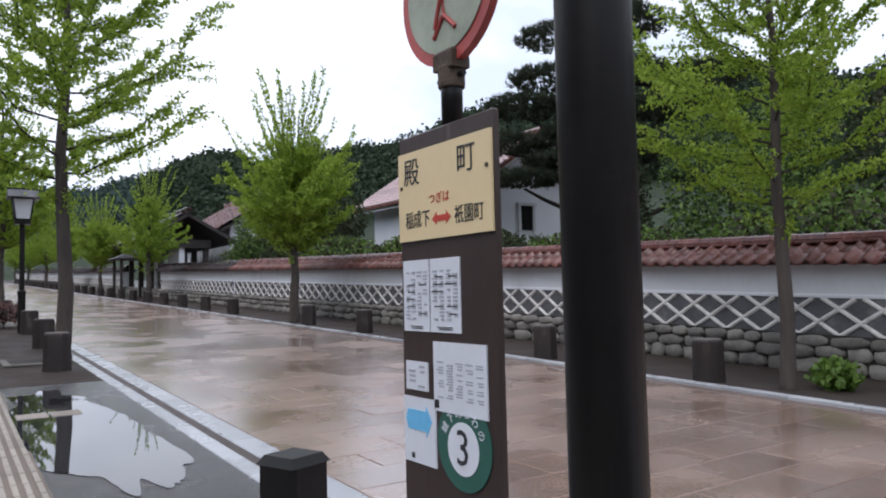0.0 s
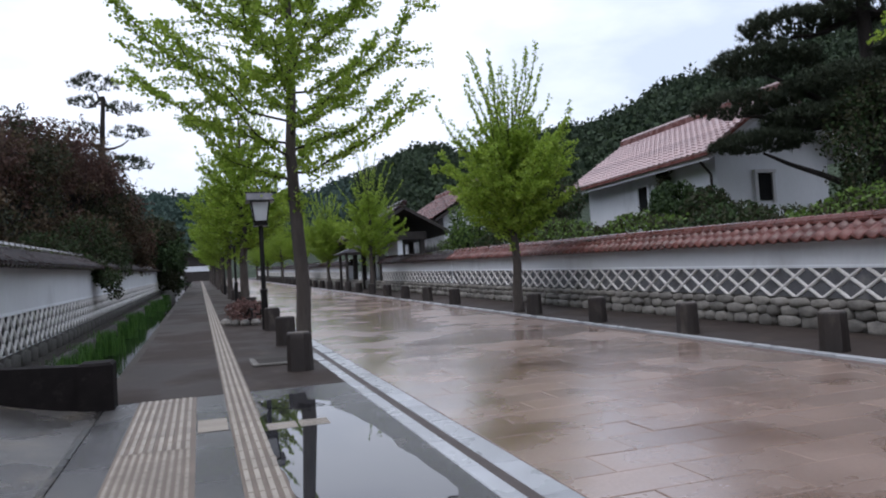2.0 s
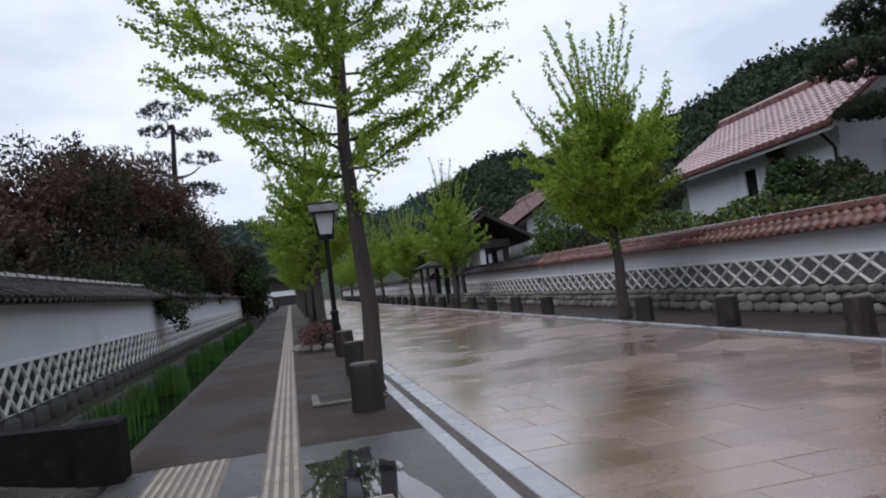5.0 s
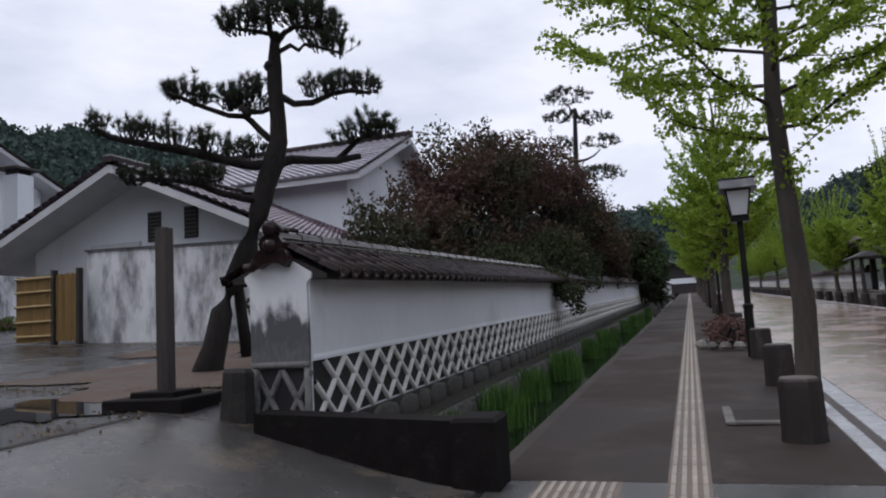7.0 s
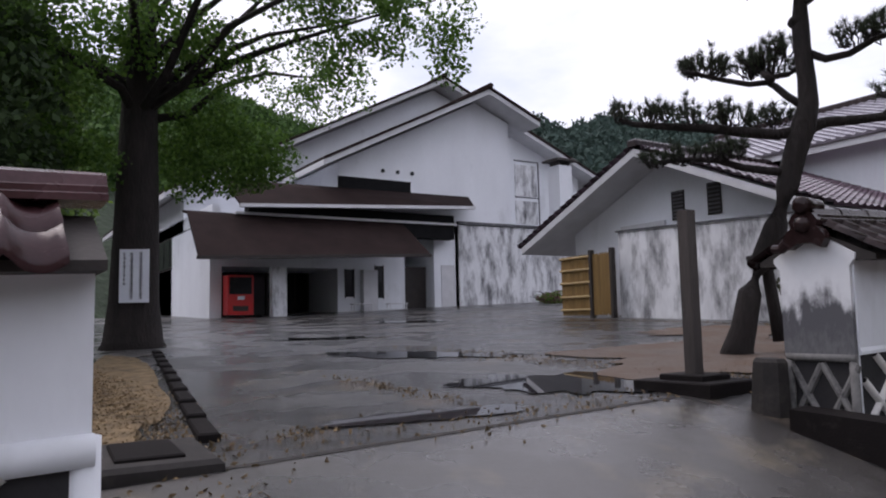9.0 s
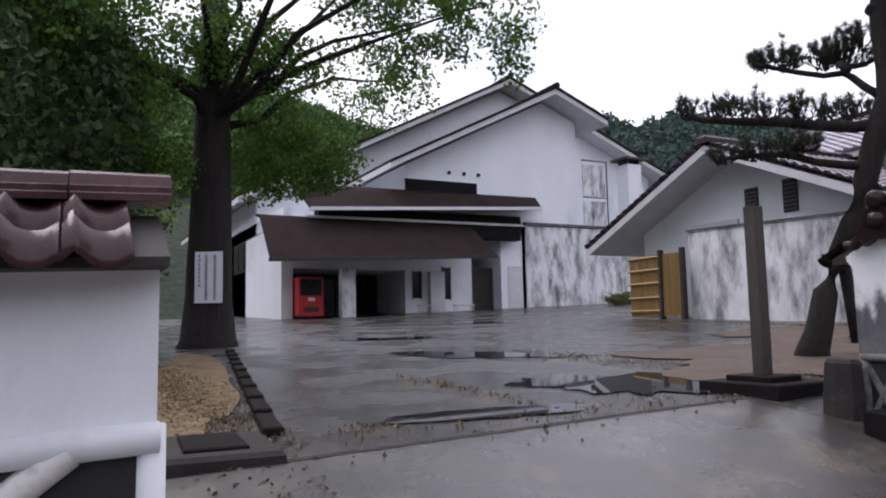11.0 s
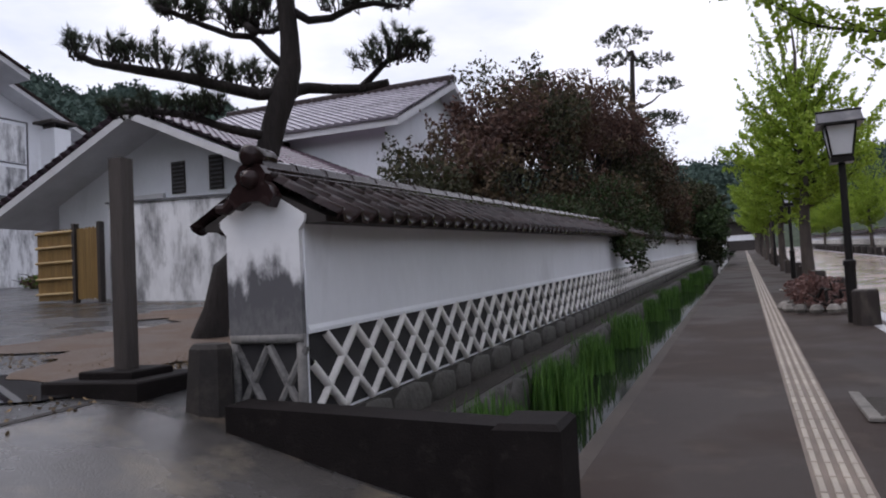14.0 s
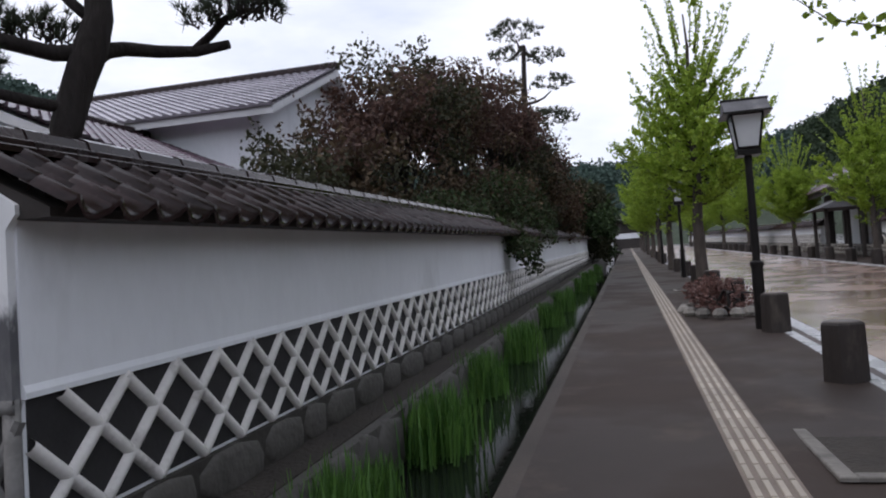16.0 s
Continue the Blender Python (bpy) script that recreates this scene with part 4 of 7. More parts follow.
for y0, y1, z0, z1 in ((21.28, 21.72, 3.0, 4.4), (22.98, 23.42, 2.95, 4.62)):
    wdw = part("slit_window", Shape().box(HX + 0.002, y0, z0, HX + 0.02, y1, z1), GLASS_DARK, hall, "narrow dark window")
    part("window_frame", Shape().box(HX + 0.02, y0 - 0.05, z0 - 0.06, HX + 0.05, y0, z1 + 0.05).box(HX + 0.02, y1, z0 - 0.06, HX + 0.05, y1 + 0.05, z1 + 0.05), DARK_WOOD, wdw)
# a flat band on the wall; only its colour gives the shaded depth
part("upper_window", Shape().box(HX + 0.002, 20.9, 8.55, HX + 0.03, 25.2, 9.25), RECESS_SHADE, hall, "long window band, its inner shade painted near-black")
part("window_sill", Shape().box(HX + 0.0, 20.8, 8.30, HX + 0.14, 25.3, 8.44), FASCIA, hall)
for yy in (23.5, 24.4, 25.3):
    part("vent", Shape().tube([(HX, yy, 9.72), (HX + 0.08, yy, 9.72)], [0.11, 0.11], 12), GLASS_DARK, hall, "round dark vent")
# lean-to roofs
rf = Shape()
roof_plane(rf, (HX, 15.0, 8.6), (HX + 1.9, 15.3, 7.15), (HX + 1.9, 28.1, 7.82), (HX, 29.0, 8.7), 0.10)
part("upper_leanto", rf, SHINGLE, hall, "dark brown upper lean-to roof")
part("upper_fascia", Shape().add([(HX + 1.95, 15.3, 7.16), (HX + 1.95, 28.15, 7.83), (HX + 1.95, 28.15, 7.67), (HX + 1.95, 15.3, 7.0), (HX + 1.75, 15.3, 7.16), (HX + 1.75, 28.15, 7.83), (HX + 1.75, 28.15, 7.67), (HX + 1.75, 15.3, 7.0)], [(0, 1, 2, 3), (7, 6, 5, 4), (0, 4, 5, 1), (1, 5, 6, 2), (2, 6, 7, 3), (3, 7, 4, 0)]), FASCIA, hall)
part("clerestory", Shape().box(HX + 0.2, 16.0, 6.1, HX + 0.9, 27.4, 7.4), RECESS_SHADE, hall, "clerestory band under the upper roof, shade painted near-black")
part("clerestory_sill", Shape().slab([(15.3, 6.80), (27.5, 6.84), (27.5, 6.96), (15.4, 6.92)], "x", HX + 0.92, HX + 1.02), FASCIA, hall)
rf = Shape()
roof_plane(rf, (HX + 0.9, 13.2, 6.82), (HX + 3.4, 13.1, 4.6), (HX + 3.4, 24.35, 5.0), (HX + 0.9, 24.2, 6.78), 0.12)
roof_plane(rf, (HX, 13.2, 7.0), (HX + 0.9, 13.2, 6.82), (HX + 0.9, 24.2, 6.78), (HX, 24.2, 6.9), 0.12)
part("lower_leanto", rf, SHINGLE, hall, "dark brown lower lean-to roof over the entrance")
part("lower_eave", Shape().add([(HX + 3.45, 13.05, 4.6), (HX + 3.45, 24.4, 5.0), (HX + 3.45, 24.4, 4.86), (HX + 3.45, 13.05, 4.46), (HX + 3.3, 13.05, 4.6), (HX + 3.3, 24.4, 5.0), (HX + 3.3, 24.4, 4.86), (HX + 3.3, 13.05, 4.46)], [(0, 1, 2, 3), (7, 6, 5, 4), (0, 4, 5, 1), (1, 5, 6, 2), (2, 6, 7, 3), (3, 7, 4, 0)]), DARK_WOOD, hall)
gable_wall("stained_wall", HX - 0.5, HX + 0.1, [(28.2, HB), (45.0, HB), (45.0, 7.2), (28.2, 7.0)], PLASTER_STREAKED, hall, "rain-streaked grey-white wall")
part("stained_wall_cap", Shape().box(HX - 0.6, 28.15, 7.08, HX + 0.18, 45.0, 7.24), SLATE_GREY, hall)
for y0, y1, z0, z1 in ((32.3, 33.9, 9.0, 10.9), (32.3, 33.9, 7.3, 8.7)):
    part("utility_panel", Shape().box(HX + 0.1, y0, z0, HX + 0.2, y1, z1, 0.03), PLASTER_STREAKED, hall, "stained wall panel")
    part("panel_pipe", Shape().tube([(HX + 0.25, y1 + 0.1, z0 - 0.2), (HX + 0.25, y1 + 0.1, z1 + 0.2), (HX + 0.25, y0 - 0.1, z1 + 0.2)], [0.05, 0.05, 0.05], 6), SLATE_GREY, hall)
part("chimney", Shape().box(HX + 0.6, 34.5, 7.0, HX + 1.6, 35.5, 10.8), PLASTER, hall, "white chimney block")
for yy in (34.55, 35.35):
    part("cap_leg", Shape().box(HX + 0.7, yy, 10.8, HX + 1.5, yy + 0.1, 11.05), DARK_WOOD, hall)
part("chimney_cap", Shape().box(HX + 0.4, 34.2, 11.05, HX + 1.8, 35.8, 11.2, 0.04), DARK_WOOD, hall)
side = part("side_windows", Shape().box(HX - 12, 14.54, 4.9, HX - 1.0, 14.58, 6.7), DARK_WOOD, hall, "row of brown-framed side windows")
for k in range(7):
    part("pane", Shape().box(HX - 11.8 + k * 1.55, 14.50, 5.0, HX - 10.5 + k * 1.55, 14.535, 6.6), GLASS_DARK, side)
gable_wall("side_wing", HX - 14, HX - 0.2, [(14.6, HB), (14.95, HB), (14.95, 7.4), (14.6, 7.4)], PLASTER, hall)
part("free_pillar", Shape().box(HX + 1.3, 16.85, HB + 0.02, HX + 1.7, 17.55, 4.35, 0.02), PLASTER_STREAKED, hall, "short stained concrete pillar")
part("free_pillar", Shape().box(HX + 0.35, 21.95, HB + 0.02, HX + 0.75, 22.75, 4.35, 0.02), FASCIA, hall, "short pale pillar")
vend = thing("vending_machine", "red drinks vending machine against the entrance wall", "vending machine", at=pose(HX + 0.45, 15.65, 2.16))
part("cabinet", Shape().box(-0.38, -0.60, 0, 0.38, 0.60, 1.83, 0.02), VEND_RED, vend)
part("display", Shape().box(0.381, -0.52, 0.95, 0.392, 0.52, 1.74), GLASS_DARK, vend, "dark display window with bottles")
part("label", Shape().box(0.393, -0.15, 0.70, 0.40, 0.18, 0.86), PAPER, vend)
part("tray", Shape().box(0.382, -0.36, 0.18, 0.395, 0.36, 0.42), DARK_WOOD, vend)
for yy in (21.6, 23.6):
    bn = thing("bench", "small pale metal bench by the entrance", "bench", at=pose(HX + 1.2, yy, 2.18))
    part("seat", Shape().box(-0.2, -0.55, 0.40, 0.2, 0.55, 0.45, 0.01), FASCIA, bn)
    for sx in (-0.16, 0.13):
        for sy in (-0.5, 0.46):
            part("leg", Shape().box(sx, sy, 0, sx + 0.03, sy + 0.04, 0.40), FASCIA, bn)

# ---- gabled storehouse with tiled roofs ----
store = thing("storehouse", "white gabled storehouse with wet violet-grey tiled roof", "building", at=pose(0, 0, 0))


def tiled_slope(a, b, c, d, du, material, parent, name="tiled_slope", dv=0.30, wave=0.065):
    """Rows of wave tiles on a plane: a-b is the ridge edge, d-c the eave edge, parallel."""
    a, b, c, d = (Vector(v) for v in (a, b, c, d))
    nu = max(2, int((b - a).length / du))
    nv = max(2, int((d - a).length / dv))
    nrm = (b - a).cross(d - a).normalized()
    if nrm.z < 0:
        nrm = -nrm
    s = Shape()
    su = 4
    for j in range(nv):
        vs, fs = [], []
        for e, (vv, lift) in enumerate(((j / nv, 0.0), ((j + 1.12) / nv, 0.055), ((j + 1.12) / nv, 0.0))):
            p0, p1 = a.lerp(d, vv), b.lerp(c, vv)
            for i in range(nu * su + 1):
                ph = (i % su) / su
                w = wave * (0.5 + 0.5 * math.cos(2 * math.pi * ph)) if e < 2 else -0.01
                vs.append(p0.lerp(p1, i / (nu * su)) + nrm * (lift + w))
        n = nu * su + 1
        for e in (0, 1):
            fs += [(e * n + i, e * n + i + 1, (e + 1) * n + i + 1, (e + 1) * n + i) for i in range(n - 1)]
        s.add(vs, fs)
    return tagged(part(name, s, material, parent, "", False, False), kind="stuff")


SY = 21.3
gable = [(-18.2, 1.0), (-10.1, 1.0), (-10.1, 4.6), (-14.2, 6.35), (-18.2, 4.6)]
part("gable_wall", Shape().slab(gable, "y", SY + 1.3, SY + 17), PLASTER, store, "white plastered gable")
rf = Shape()
roof_plane(rf, (-14.2, SY, 6.50), (-8.6, SY, 4.03), (-8.6, SY + 17.5, 4.03), (-14.2, SY + 17.5, 6.50), 0.22)
roof_plane(rf, (-14.2, SY, 6.50), (-19.5, SY, 4.12), (-19.5, SY + 17.5, 4.12), (-14.2, SY + 17.5, 6.50), 0.22)
part("roof_deck", rf, FASCIA, store, "pale barge boards and eaves")
tiled_slope((-14.2, SY - 0.05, 6.56), (-14.2, SY + 17.5, 6.56), (-8.5, SY + 17.5, 4.06), (-8.5, SY - 0.05, 4.06), 0.30, TILE_VIOLET, store)
tiled_slope((-14.2, SY - 0.05, 6.56), (-14.2, SY + 17.5, 6.56), (-19.6, SY + 17.5, 4.15), (-19.6, SY - 0.05, 4.15), 0.30, TILE_VIOLET, store)
part("ridge", Shape().box(-14.36, SY - 0.08, 6.55, -14.04, SY + 17.5, 6.78, 0.06), TILE, store, "dark ridge tiles")
for x0, x1, z0, z1 in ((-14.0, -13.55, 4.45, 5.3), (-12.75, -12.3, 4.45, 5.35)):
    w = part("louvred_window", Shape().box(x0, SY + 1.26, z0, x1, SY + 1.29, z1), DARK_WOOD, store, "small dark louvred window")
    for k in range(8):
        zz = z0 + 0.05 + k * (z1 - z0 - 0.1) / 7
        part("slat", Shape().box(x0 + 0.02, SY + 1.235, zz, x1 - 0.02, SY + 1.262, zz + 0.04), SLATE_GREY, w)
part("gable_moulding", Shape().box(-16.0, SY + 1.2, 4.36, -14.25, SY + 1.3, 4.5), FASCIA, store)
part("yard_wall", Shape().slab([(-15.2, 1.0), (-9.3, 1.0), (-9.3, 4.02), (-15.2, 4.22)], "y", SY + 0.25, SY + 0.55), PLASTER_STREAKED, store, "rain-streaked yard wall")
part("yard_wall_cap", Shape().slab([(-15.25, 4.2), (-9.3, 4.0), (-9.3, 4.05), (-15.25, 4.25)], "y", SY + 0.2, SY + 0.6), SLATE_GREY, store)
annex = thing("annex", "white plastered annex with a wet tiled roof, sky sheen painted pale", "building", at=pose(0, 0, 0))
AY = 27.6
part("annex_wall", Shape().slab([(AY + 0.7, 2), (AY + 9.6, 2), (AY + 9.6, 6.9), (AY + 5.1, 9.0), (AY + 0.7, 6.9)], "x", -19, -10.4), PLASTER, annex)
rf = Shape()
roof_plane(rf, (-20, AY + 5.1, 9.2), (-9.6, AY + 5.1, 9.2), (-9.6, AY, 6.9), (-20, AY, 6.9), 0.22)
roof_plane(rf, (-20, AY + 5.1, 9.2), (-9.6, AY + 5.1, 9.2), (-9.6, AY + 10.2, 6.9), (-20, AY + 10.2, 6.9), 0.22)
part("roof_deck", rf, FASCIA, annex)
tiled_slope((-20, AY + 5.1, 9.26), (-9.55, AY + 5.1, 9.26), (-9.55, AY - 0.05, 6.92), (-20, AY - 0.05, 6.92), 0.30, TILE_SHEEN, annex)
part("ridge", Shape().box(-20, AY + 4.95, 9.25, -9.55, AY + 5.25, 9.5, 0.06), TILE, annex)

fence = thing("bamboo_gate", "yellowed bamboo fence panel with dark posts", "fence", at=pose(0, 0, 0))
FB = ground(-16, SY)
cane = Shape().tube([(0, 0, 0.08), (0, 0, 0.7), (0, 0, 0.71), (0, 0, 1.3), (0, 0, 1.31), (0, 0, 1.92)], [0.031, 0.029, 0.031, 0.029, 0.031, 0.028], 7).mesh("bamboo_cane", BAMBOO)
for k in range(36):
    piece("bamboo_cane", cane, fence, Matrix.Translation((-17.42 + k * 0.0615, SY - 0.02 + 0.01 * math.sin(k * 5), FB + 0.02 * math.sin(k * 3))))
for zz in (0.25, 0.65, 1.08, 1.48, 1.86):
    part("rail", Shape().tube([(-17.45, SY - 0.085, FB + zz), (-16.1, SY - 0.085, FB + zz)], [0.035, 0.035], 8), BAMBOO_RAIL, fence, "pale bamboo rail")
for xx in (-16.08, -15.2):
    part("post", Shape().box(xx - 0.05, SY - 0.11, FB - 0.05, xx + 0.05, SY + 0.05, FB + 2.05, 0.01), DARK_WOOD, fence, "dark post")


# ---- plants ----
def np_mesh(name, verts, quads, material):
    """A mesh from arrays, in one go."""
    me = bpy.data.meshes.new(name)
    n, k = len(quads), quads.shape[1]
    me.vertices.add(len(verts))
    me.vertices.foreach_set("co", np.asarray(verts, np.float32).ravel())
    me.loops.add(n * k)
    me.loops.foreach_set("vertex_index", quads.astype(np.int32).ravel())
    me.polygons.add(n)
    me.polygons.foreach_set("loop_start", np.arange(n, dtype=np.int32) * k)
    me.update(calc_edges=True)
    me.materials.append(material)
    return me


def unit(v):
    return v / (np.linalg.norm(v, axis=-1, keepdims=True) + 1e-9)


def leaves(rng, centres, size, spread=0.4, stretch=1.5, upright=0.0):
    """One small folded leaf at each centre, turned at random."""
    n = len(centres)
    a = unit(rng.normal(size=(n, 3)) + np.array([0, 0, upright]))
    b = unit(np.cross(a, rng.normal(size=(n, 3))))
    c = np.cross(a, b)
    s = (size * rng.uniform(1 - spread, 1 + spread, n))[:, None]
    v = np.stack([centres - a * s * stretch * 0.5, centres + b * s * 0.5 + c * s * 0.12, centres + a * s * stretch * 0.5, centres - b * s * 0.5 + c * s * 0.12], 1)
    return v.reshape(-1, 3), np.arange(4 * n).reshape(-1, 4)


def cloud(rng, n, blobs, hollow=0.55, holes=0.0, scale=0.9):
    """Points near the skin of a union of blobs (centre, radii), thinned by a noise so that gaps stay open."""
    out = []
    vol = np.array([b[1][0] * b[1][1] + b[1][1] * b[1][2] + b[1][0] * b[1][2] for b in blobs])
    for (c, r), k in zip(blobs, (n * vol / vol.sum()).astype(int)):
        d = unit(rng.normal(size=(k, 3)))
        rad = hollow + (1 - hollow) * rng.uniform(0, 1, k) ** 0.6
        wob = np.array([noise.noise(Vector(q) * 2.3 + Vector(c)) for q in d]) * 0.28 + 1.0
        p = np.array(c) + d * np.array(r) * (rad * wob)[:, None]
        if holes:
            keep = np.array([noise.noise(Vector(q) * scale) for q in p]) > holes - 0.55
            p = p[keep]
        out.append(p)
    return np.concatenate(out)


def bend(p0, p1, sag, n=5, rng=None, wob=0.0):
    p0, p1 = Vector(p0), Vector(p1)
    pts = []
    for i in range(n):
        t = i / (n - 1)
        q = p0.lerp(p1, t) + Vector((0, 0, sag * 4 * t * (1 - t)))
        if rng is not None and 0 < i < n - 1:
            q += Vector(rng.normal(size=3) * wob)
        pts.append(q)
    return pts


def ginkgo(name, seed, height, spread, limbs_n, label, trunk_r=0.14, clear=2.5, dense_to=1.0, shoots=0, leaf=0.06, material=LEAF_GINKGO, group="ginkgo trees along the road", full=1.0, rise0=20):
    """A young ginkgo: straight trunk, long rising limbs, leaves in spurs along every twig; shoots: slender upright rods above the crown."""
    rng = np.random.default_rng(seed)
    t = thing(name, label, "tree", group)
    trunk = [Vector((0.05 * math.sin(k * 1.7 + seed), 0.05 * math.cos(k * 1.3 + seed), height * k / 8)) for k in range(9)]
    part("trunk", Shape().tube([(0, 0, -0.05), (0, 0, 0.12)] + [tuple(p) for p in trunk[1:]], [trunk_r * 1.4, trunk_r * 1.05] + [trunk_r * (1 - k / 8.6) + 0.008 for k in range(1, 9)], 12), BARK, t, "grey-brown furrowed trunk", smooth=True)

    def on_trunk(z):
        e = min(7.999, max(0.0, z / height * 8))
        return trunk[int(e)].lerp(trunk[int(e) + 1], e % 1)

    wood, cent = Shape(), []

    def spurs(pp, ln, start, step, lo=4, hi=9, loose=0.042):
        m = max(2, int(ln / step * full))
        for i in range(m):
            e = (start + (1 - start) * (i + rng.uniform()) / m) * (len(pp) - 1)
            a = int(min(e, len(pp) - 2))
            cent.append(np.array(pp[a].lerp(pp[a + 1], e - a)) + rng.normal(size=(int(rng.integers(lo, hi)), 3)) * loose)

    for k in range(limbs_n):
        f = k / limbs_n
        z = clear + (height * dense_to - clear - 0.2) * f
        base = on_trunk(z)
        az = k * 2.39996 + rng.uniform(-0.3, 0.3)
        ln = spread * (1.0 - 0.78 * f ** 1.2) * rng.uniform(0.72, 1.1) * (0.55 + 0.45 * min(1, f * 5))
        up = math.radians(rng.uniform(rise0, rise0 + 16) + 30 * f)
        flat = Vector((math.cos(az), math.sin(az), 0))
        end = base + flat * math.cos(up) * ln + Vector((0, 0, math.sin(up) * ln))
        pts = bend(base, end, -0.09 * ln, 7, rng, 0.018 * ln)
        r0 = trunk_r * 0.20 * (1 - 0.5 * f)
        wood.tube(pts, [max(0.005, r0 * (1 - i / 7)) for i in range(7)], 5, False)
        spurs(pts, ln, 0.12, 0.055)
        across = flat.cross(Vector((0, 0, 1)))
        for j in range(int(3.6 * ln) + 2):
            q = 0.12 + 0.82 * (j + rng.uniform()) / (int(3.6 * ln) + 2)
            e = q * 6
            b0 = pts[int(min(e, 5))].lerp(pts[int(min(e, 5)) + 1], e - int(min(e, 5)))
            dv = flat * rng.uniform(0.5, 1.0) + across * rng.choice([-1, 1]) * rng.uniform(0.3, 1.0) + Vector((0, 0, rng.uniform(-0.15, 0.75)))
            l2 = ln * rng.uniform(0.14, 0.36) * (1.2 - 0.6 * q)
            p2 = bend(b0, b0 + dv.normalized() * l2, -0.04 * l2, 4, rng, 0.02)
            wood.tube(p2, [0.008, 0.006, 0.005, 0.003], 4, False)
            spurs(p2, l2, 0.05, 0.06)
    for k in range(8):
        b0 = on_trunk(clear * rng.uniform(0.72, 1.05))
        p2 = bend(b0, b0 + Vector((rng.normal() * 0.35, rng.normal() * 0.35, rng.uniform(0.1, 0.6))), 0.02, 4, rng, 0.02)
        wood.tube(p2, [0.008, 0.006, 0.005, 0.003], 4, False)
        spurs(p2, 0.5, 0.1, 0.06)
    for k in range(shoots):
        az, f = k * 2.4 + rng.uniform(-0.3, 0.3), (k + 0.5) / shoots
        up = math.radians(rng.uniform(44, 62) + 26 * f)
        d = Vector((math.cos(az) * math.cos(up), math.sin(az) * math.cos(up), math.sin(up)))
        b0 = on_trunk(height * (dense_to - 0.22 + 0.3 * f)) + Vector((math.cos(az), math.sin(az), 0.2)) * rng.uniform(0.15, 1.0) * (1 - 0.7 * f) * spread * 0.45
        e = b0 + d * spread * rng.uniform(0.45, 0.78)
        pts = bend(b0, e, -0.06, 6, rng, 0.03)
        wood.tube(pts, [0.018, 0.015, 0.012, 0.009, 0.006, 0.003], 4, False)
        spurs(pts, (e - b0).length, 0.05, 0.075, 3, 6, 0.03)
    part("branchwork", wood, TWIG, t, "rising limbs and twigs")
    v, q = leaves(rng, np.concatenate(cent), leaf, 0.35, 1.0, 0.5)
    part("crown", np_mesh("crown", v, q, material), material, t, "fresh yellow-green spring leaves")
    return t


g1 = ginkgo("ginkgo_tree", 3, 9.2, 4.65, 48, "young ginkgo with fresh light green leaves in a paved pit", 0.125, 3.0, leaf=0.056, full=1.1)
g1.matrix_basis = stand(1.66, 14.25, 170)
g2 = ginkgo("ginkgo_tree", 11, 5.3, 3.1, 70, "bushy ginkgo with dense bright green leaves and bare upper shoots", 0.14, 2.05, 0.92, 34, 0.068, full=1.1, rise0=26)
g2.matrix_basis = stand(8.22, 20.05)
g3 = ginkgo("ginkgo_tree", 21, 7.6, 3.1, 64, "ginkgo with dense bright yellow-green spring leaves", 0.17, 2.3, 0.8, 30, 0.08, full=0.75)
g3.matrix_basis = stand(1.66, 30.0)
copy_thing(g1, pose(8.30, 5.5, ground(8.3, 5.5), 0, 0, 140) @ Matrix.Scale(0.74, 4))
for k, (tx, ty) in enumerate([(1.66, 44.0), (1.66, 56.0), (1.66, 68.0), (1.66, 80.0), (1.66, 95.0), (1.66, 112.0), (8.3, 38.0), (8.3, 66.0), (8.3, 80.0), (8.3, 97.0), (8.3, 115.0)]):
    copy_thing(g3, pose(tx, ty, ground(tx, ty), 0, 0, 70 * k) @ Matrix.Scale((0.82 if tx > 5 else 0.94) + 0.07 * (k % 3), 4))
copy_thing(g2, pose(8.3, 51.0, ground(8.3, 51), 0, 0, 200) @ Matrix.Scale(0.9, 4))


def tufts(rng, pads, per, length=0.12, width=0.009, needles=13):
    """Upright brushes of pine needles over flattened pads (centre, radii)."""
    v = []
    for c, r in pads:
        m = int(per * r[0] * r[1])
        d = unit(rng.normal(size=(m, 3)))
        d[:, 2] = np.abs(d[:, 2]) * rng.choice([1, 1, 1, -0.35], m)
        rad = rng.uniform(0.35, 1.0, m) ** 0.5
        p = np.array(c) + d * np.array(r) * rad[:, None]
        keep = np.array([noise.noise(Vector(q) * 3.1) for q in p]) > -0.16
        p = p[keep]
        up = unit(d[keep] * 0.5 + np.array([0, 0, 1.0]) + rng.normal(size=p.shape) * 0.25)
        for _ in range(needles):
            a = unit(up + rng.normal(size=p.shape) * 0.55)
            b = unit(np.cross(a, rng.normal(size=p.shape))) * width
            ln = length * rng.uniform(0.7, 1.25, len(p))[:, None]
            v.append(np.stack([p - b, p + b, p + a * ln], 1))
    v = np.concatenate(v).reshape(-1, 3)
    return v, np.arange(len(v)).reshape(-1, 3)


# the trained pine by the wall end; u runs across the view from the street, z up
PU = Vector((0.80, 0.60, 0.0))
PW = Vector((-0.60, 0.80, 0.0))
pine_at = Vector((-5.95, 14.5, 1.23))


def pu(u, z, w=0.0):
    return PU * u + PW * w + Vector((0, 0, z))


def sway(u, z):
    return 0.3 * math.sin(2.3 * u + 1.7 * z)


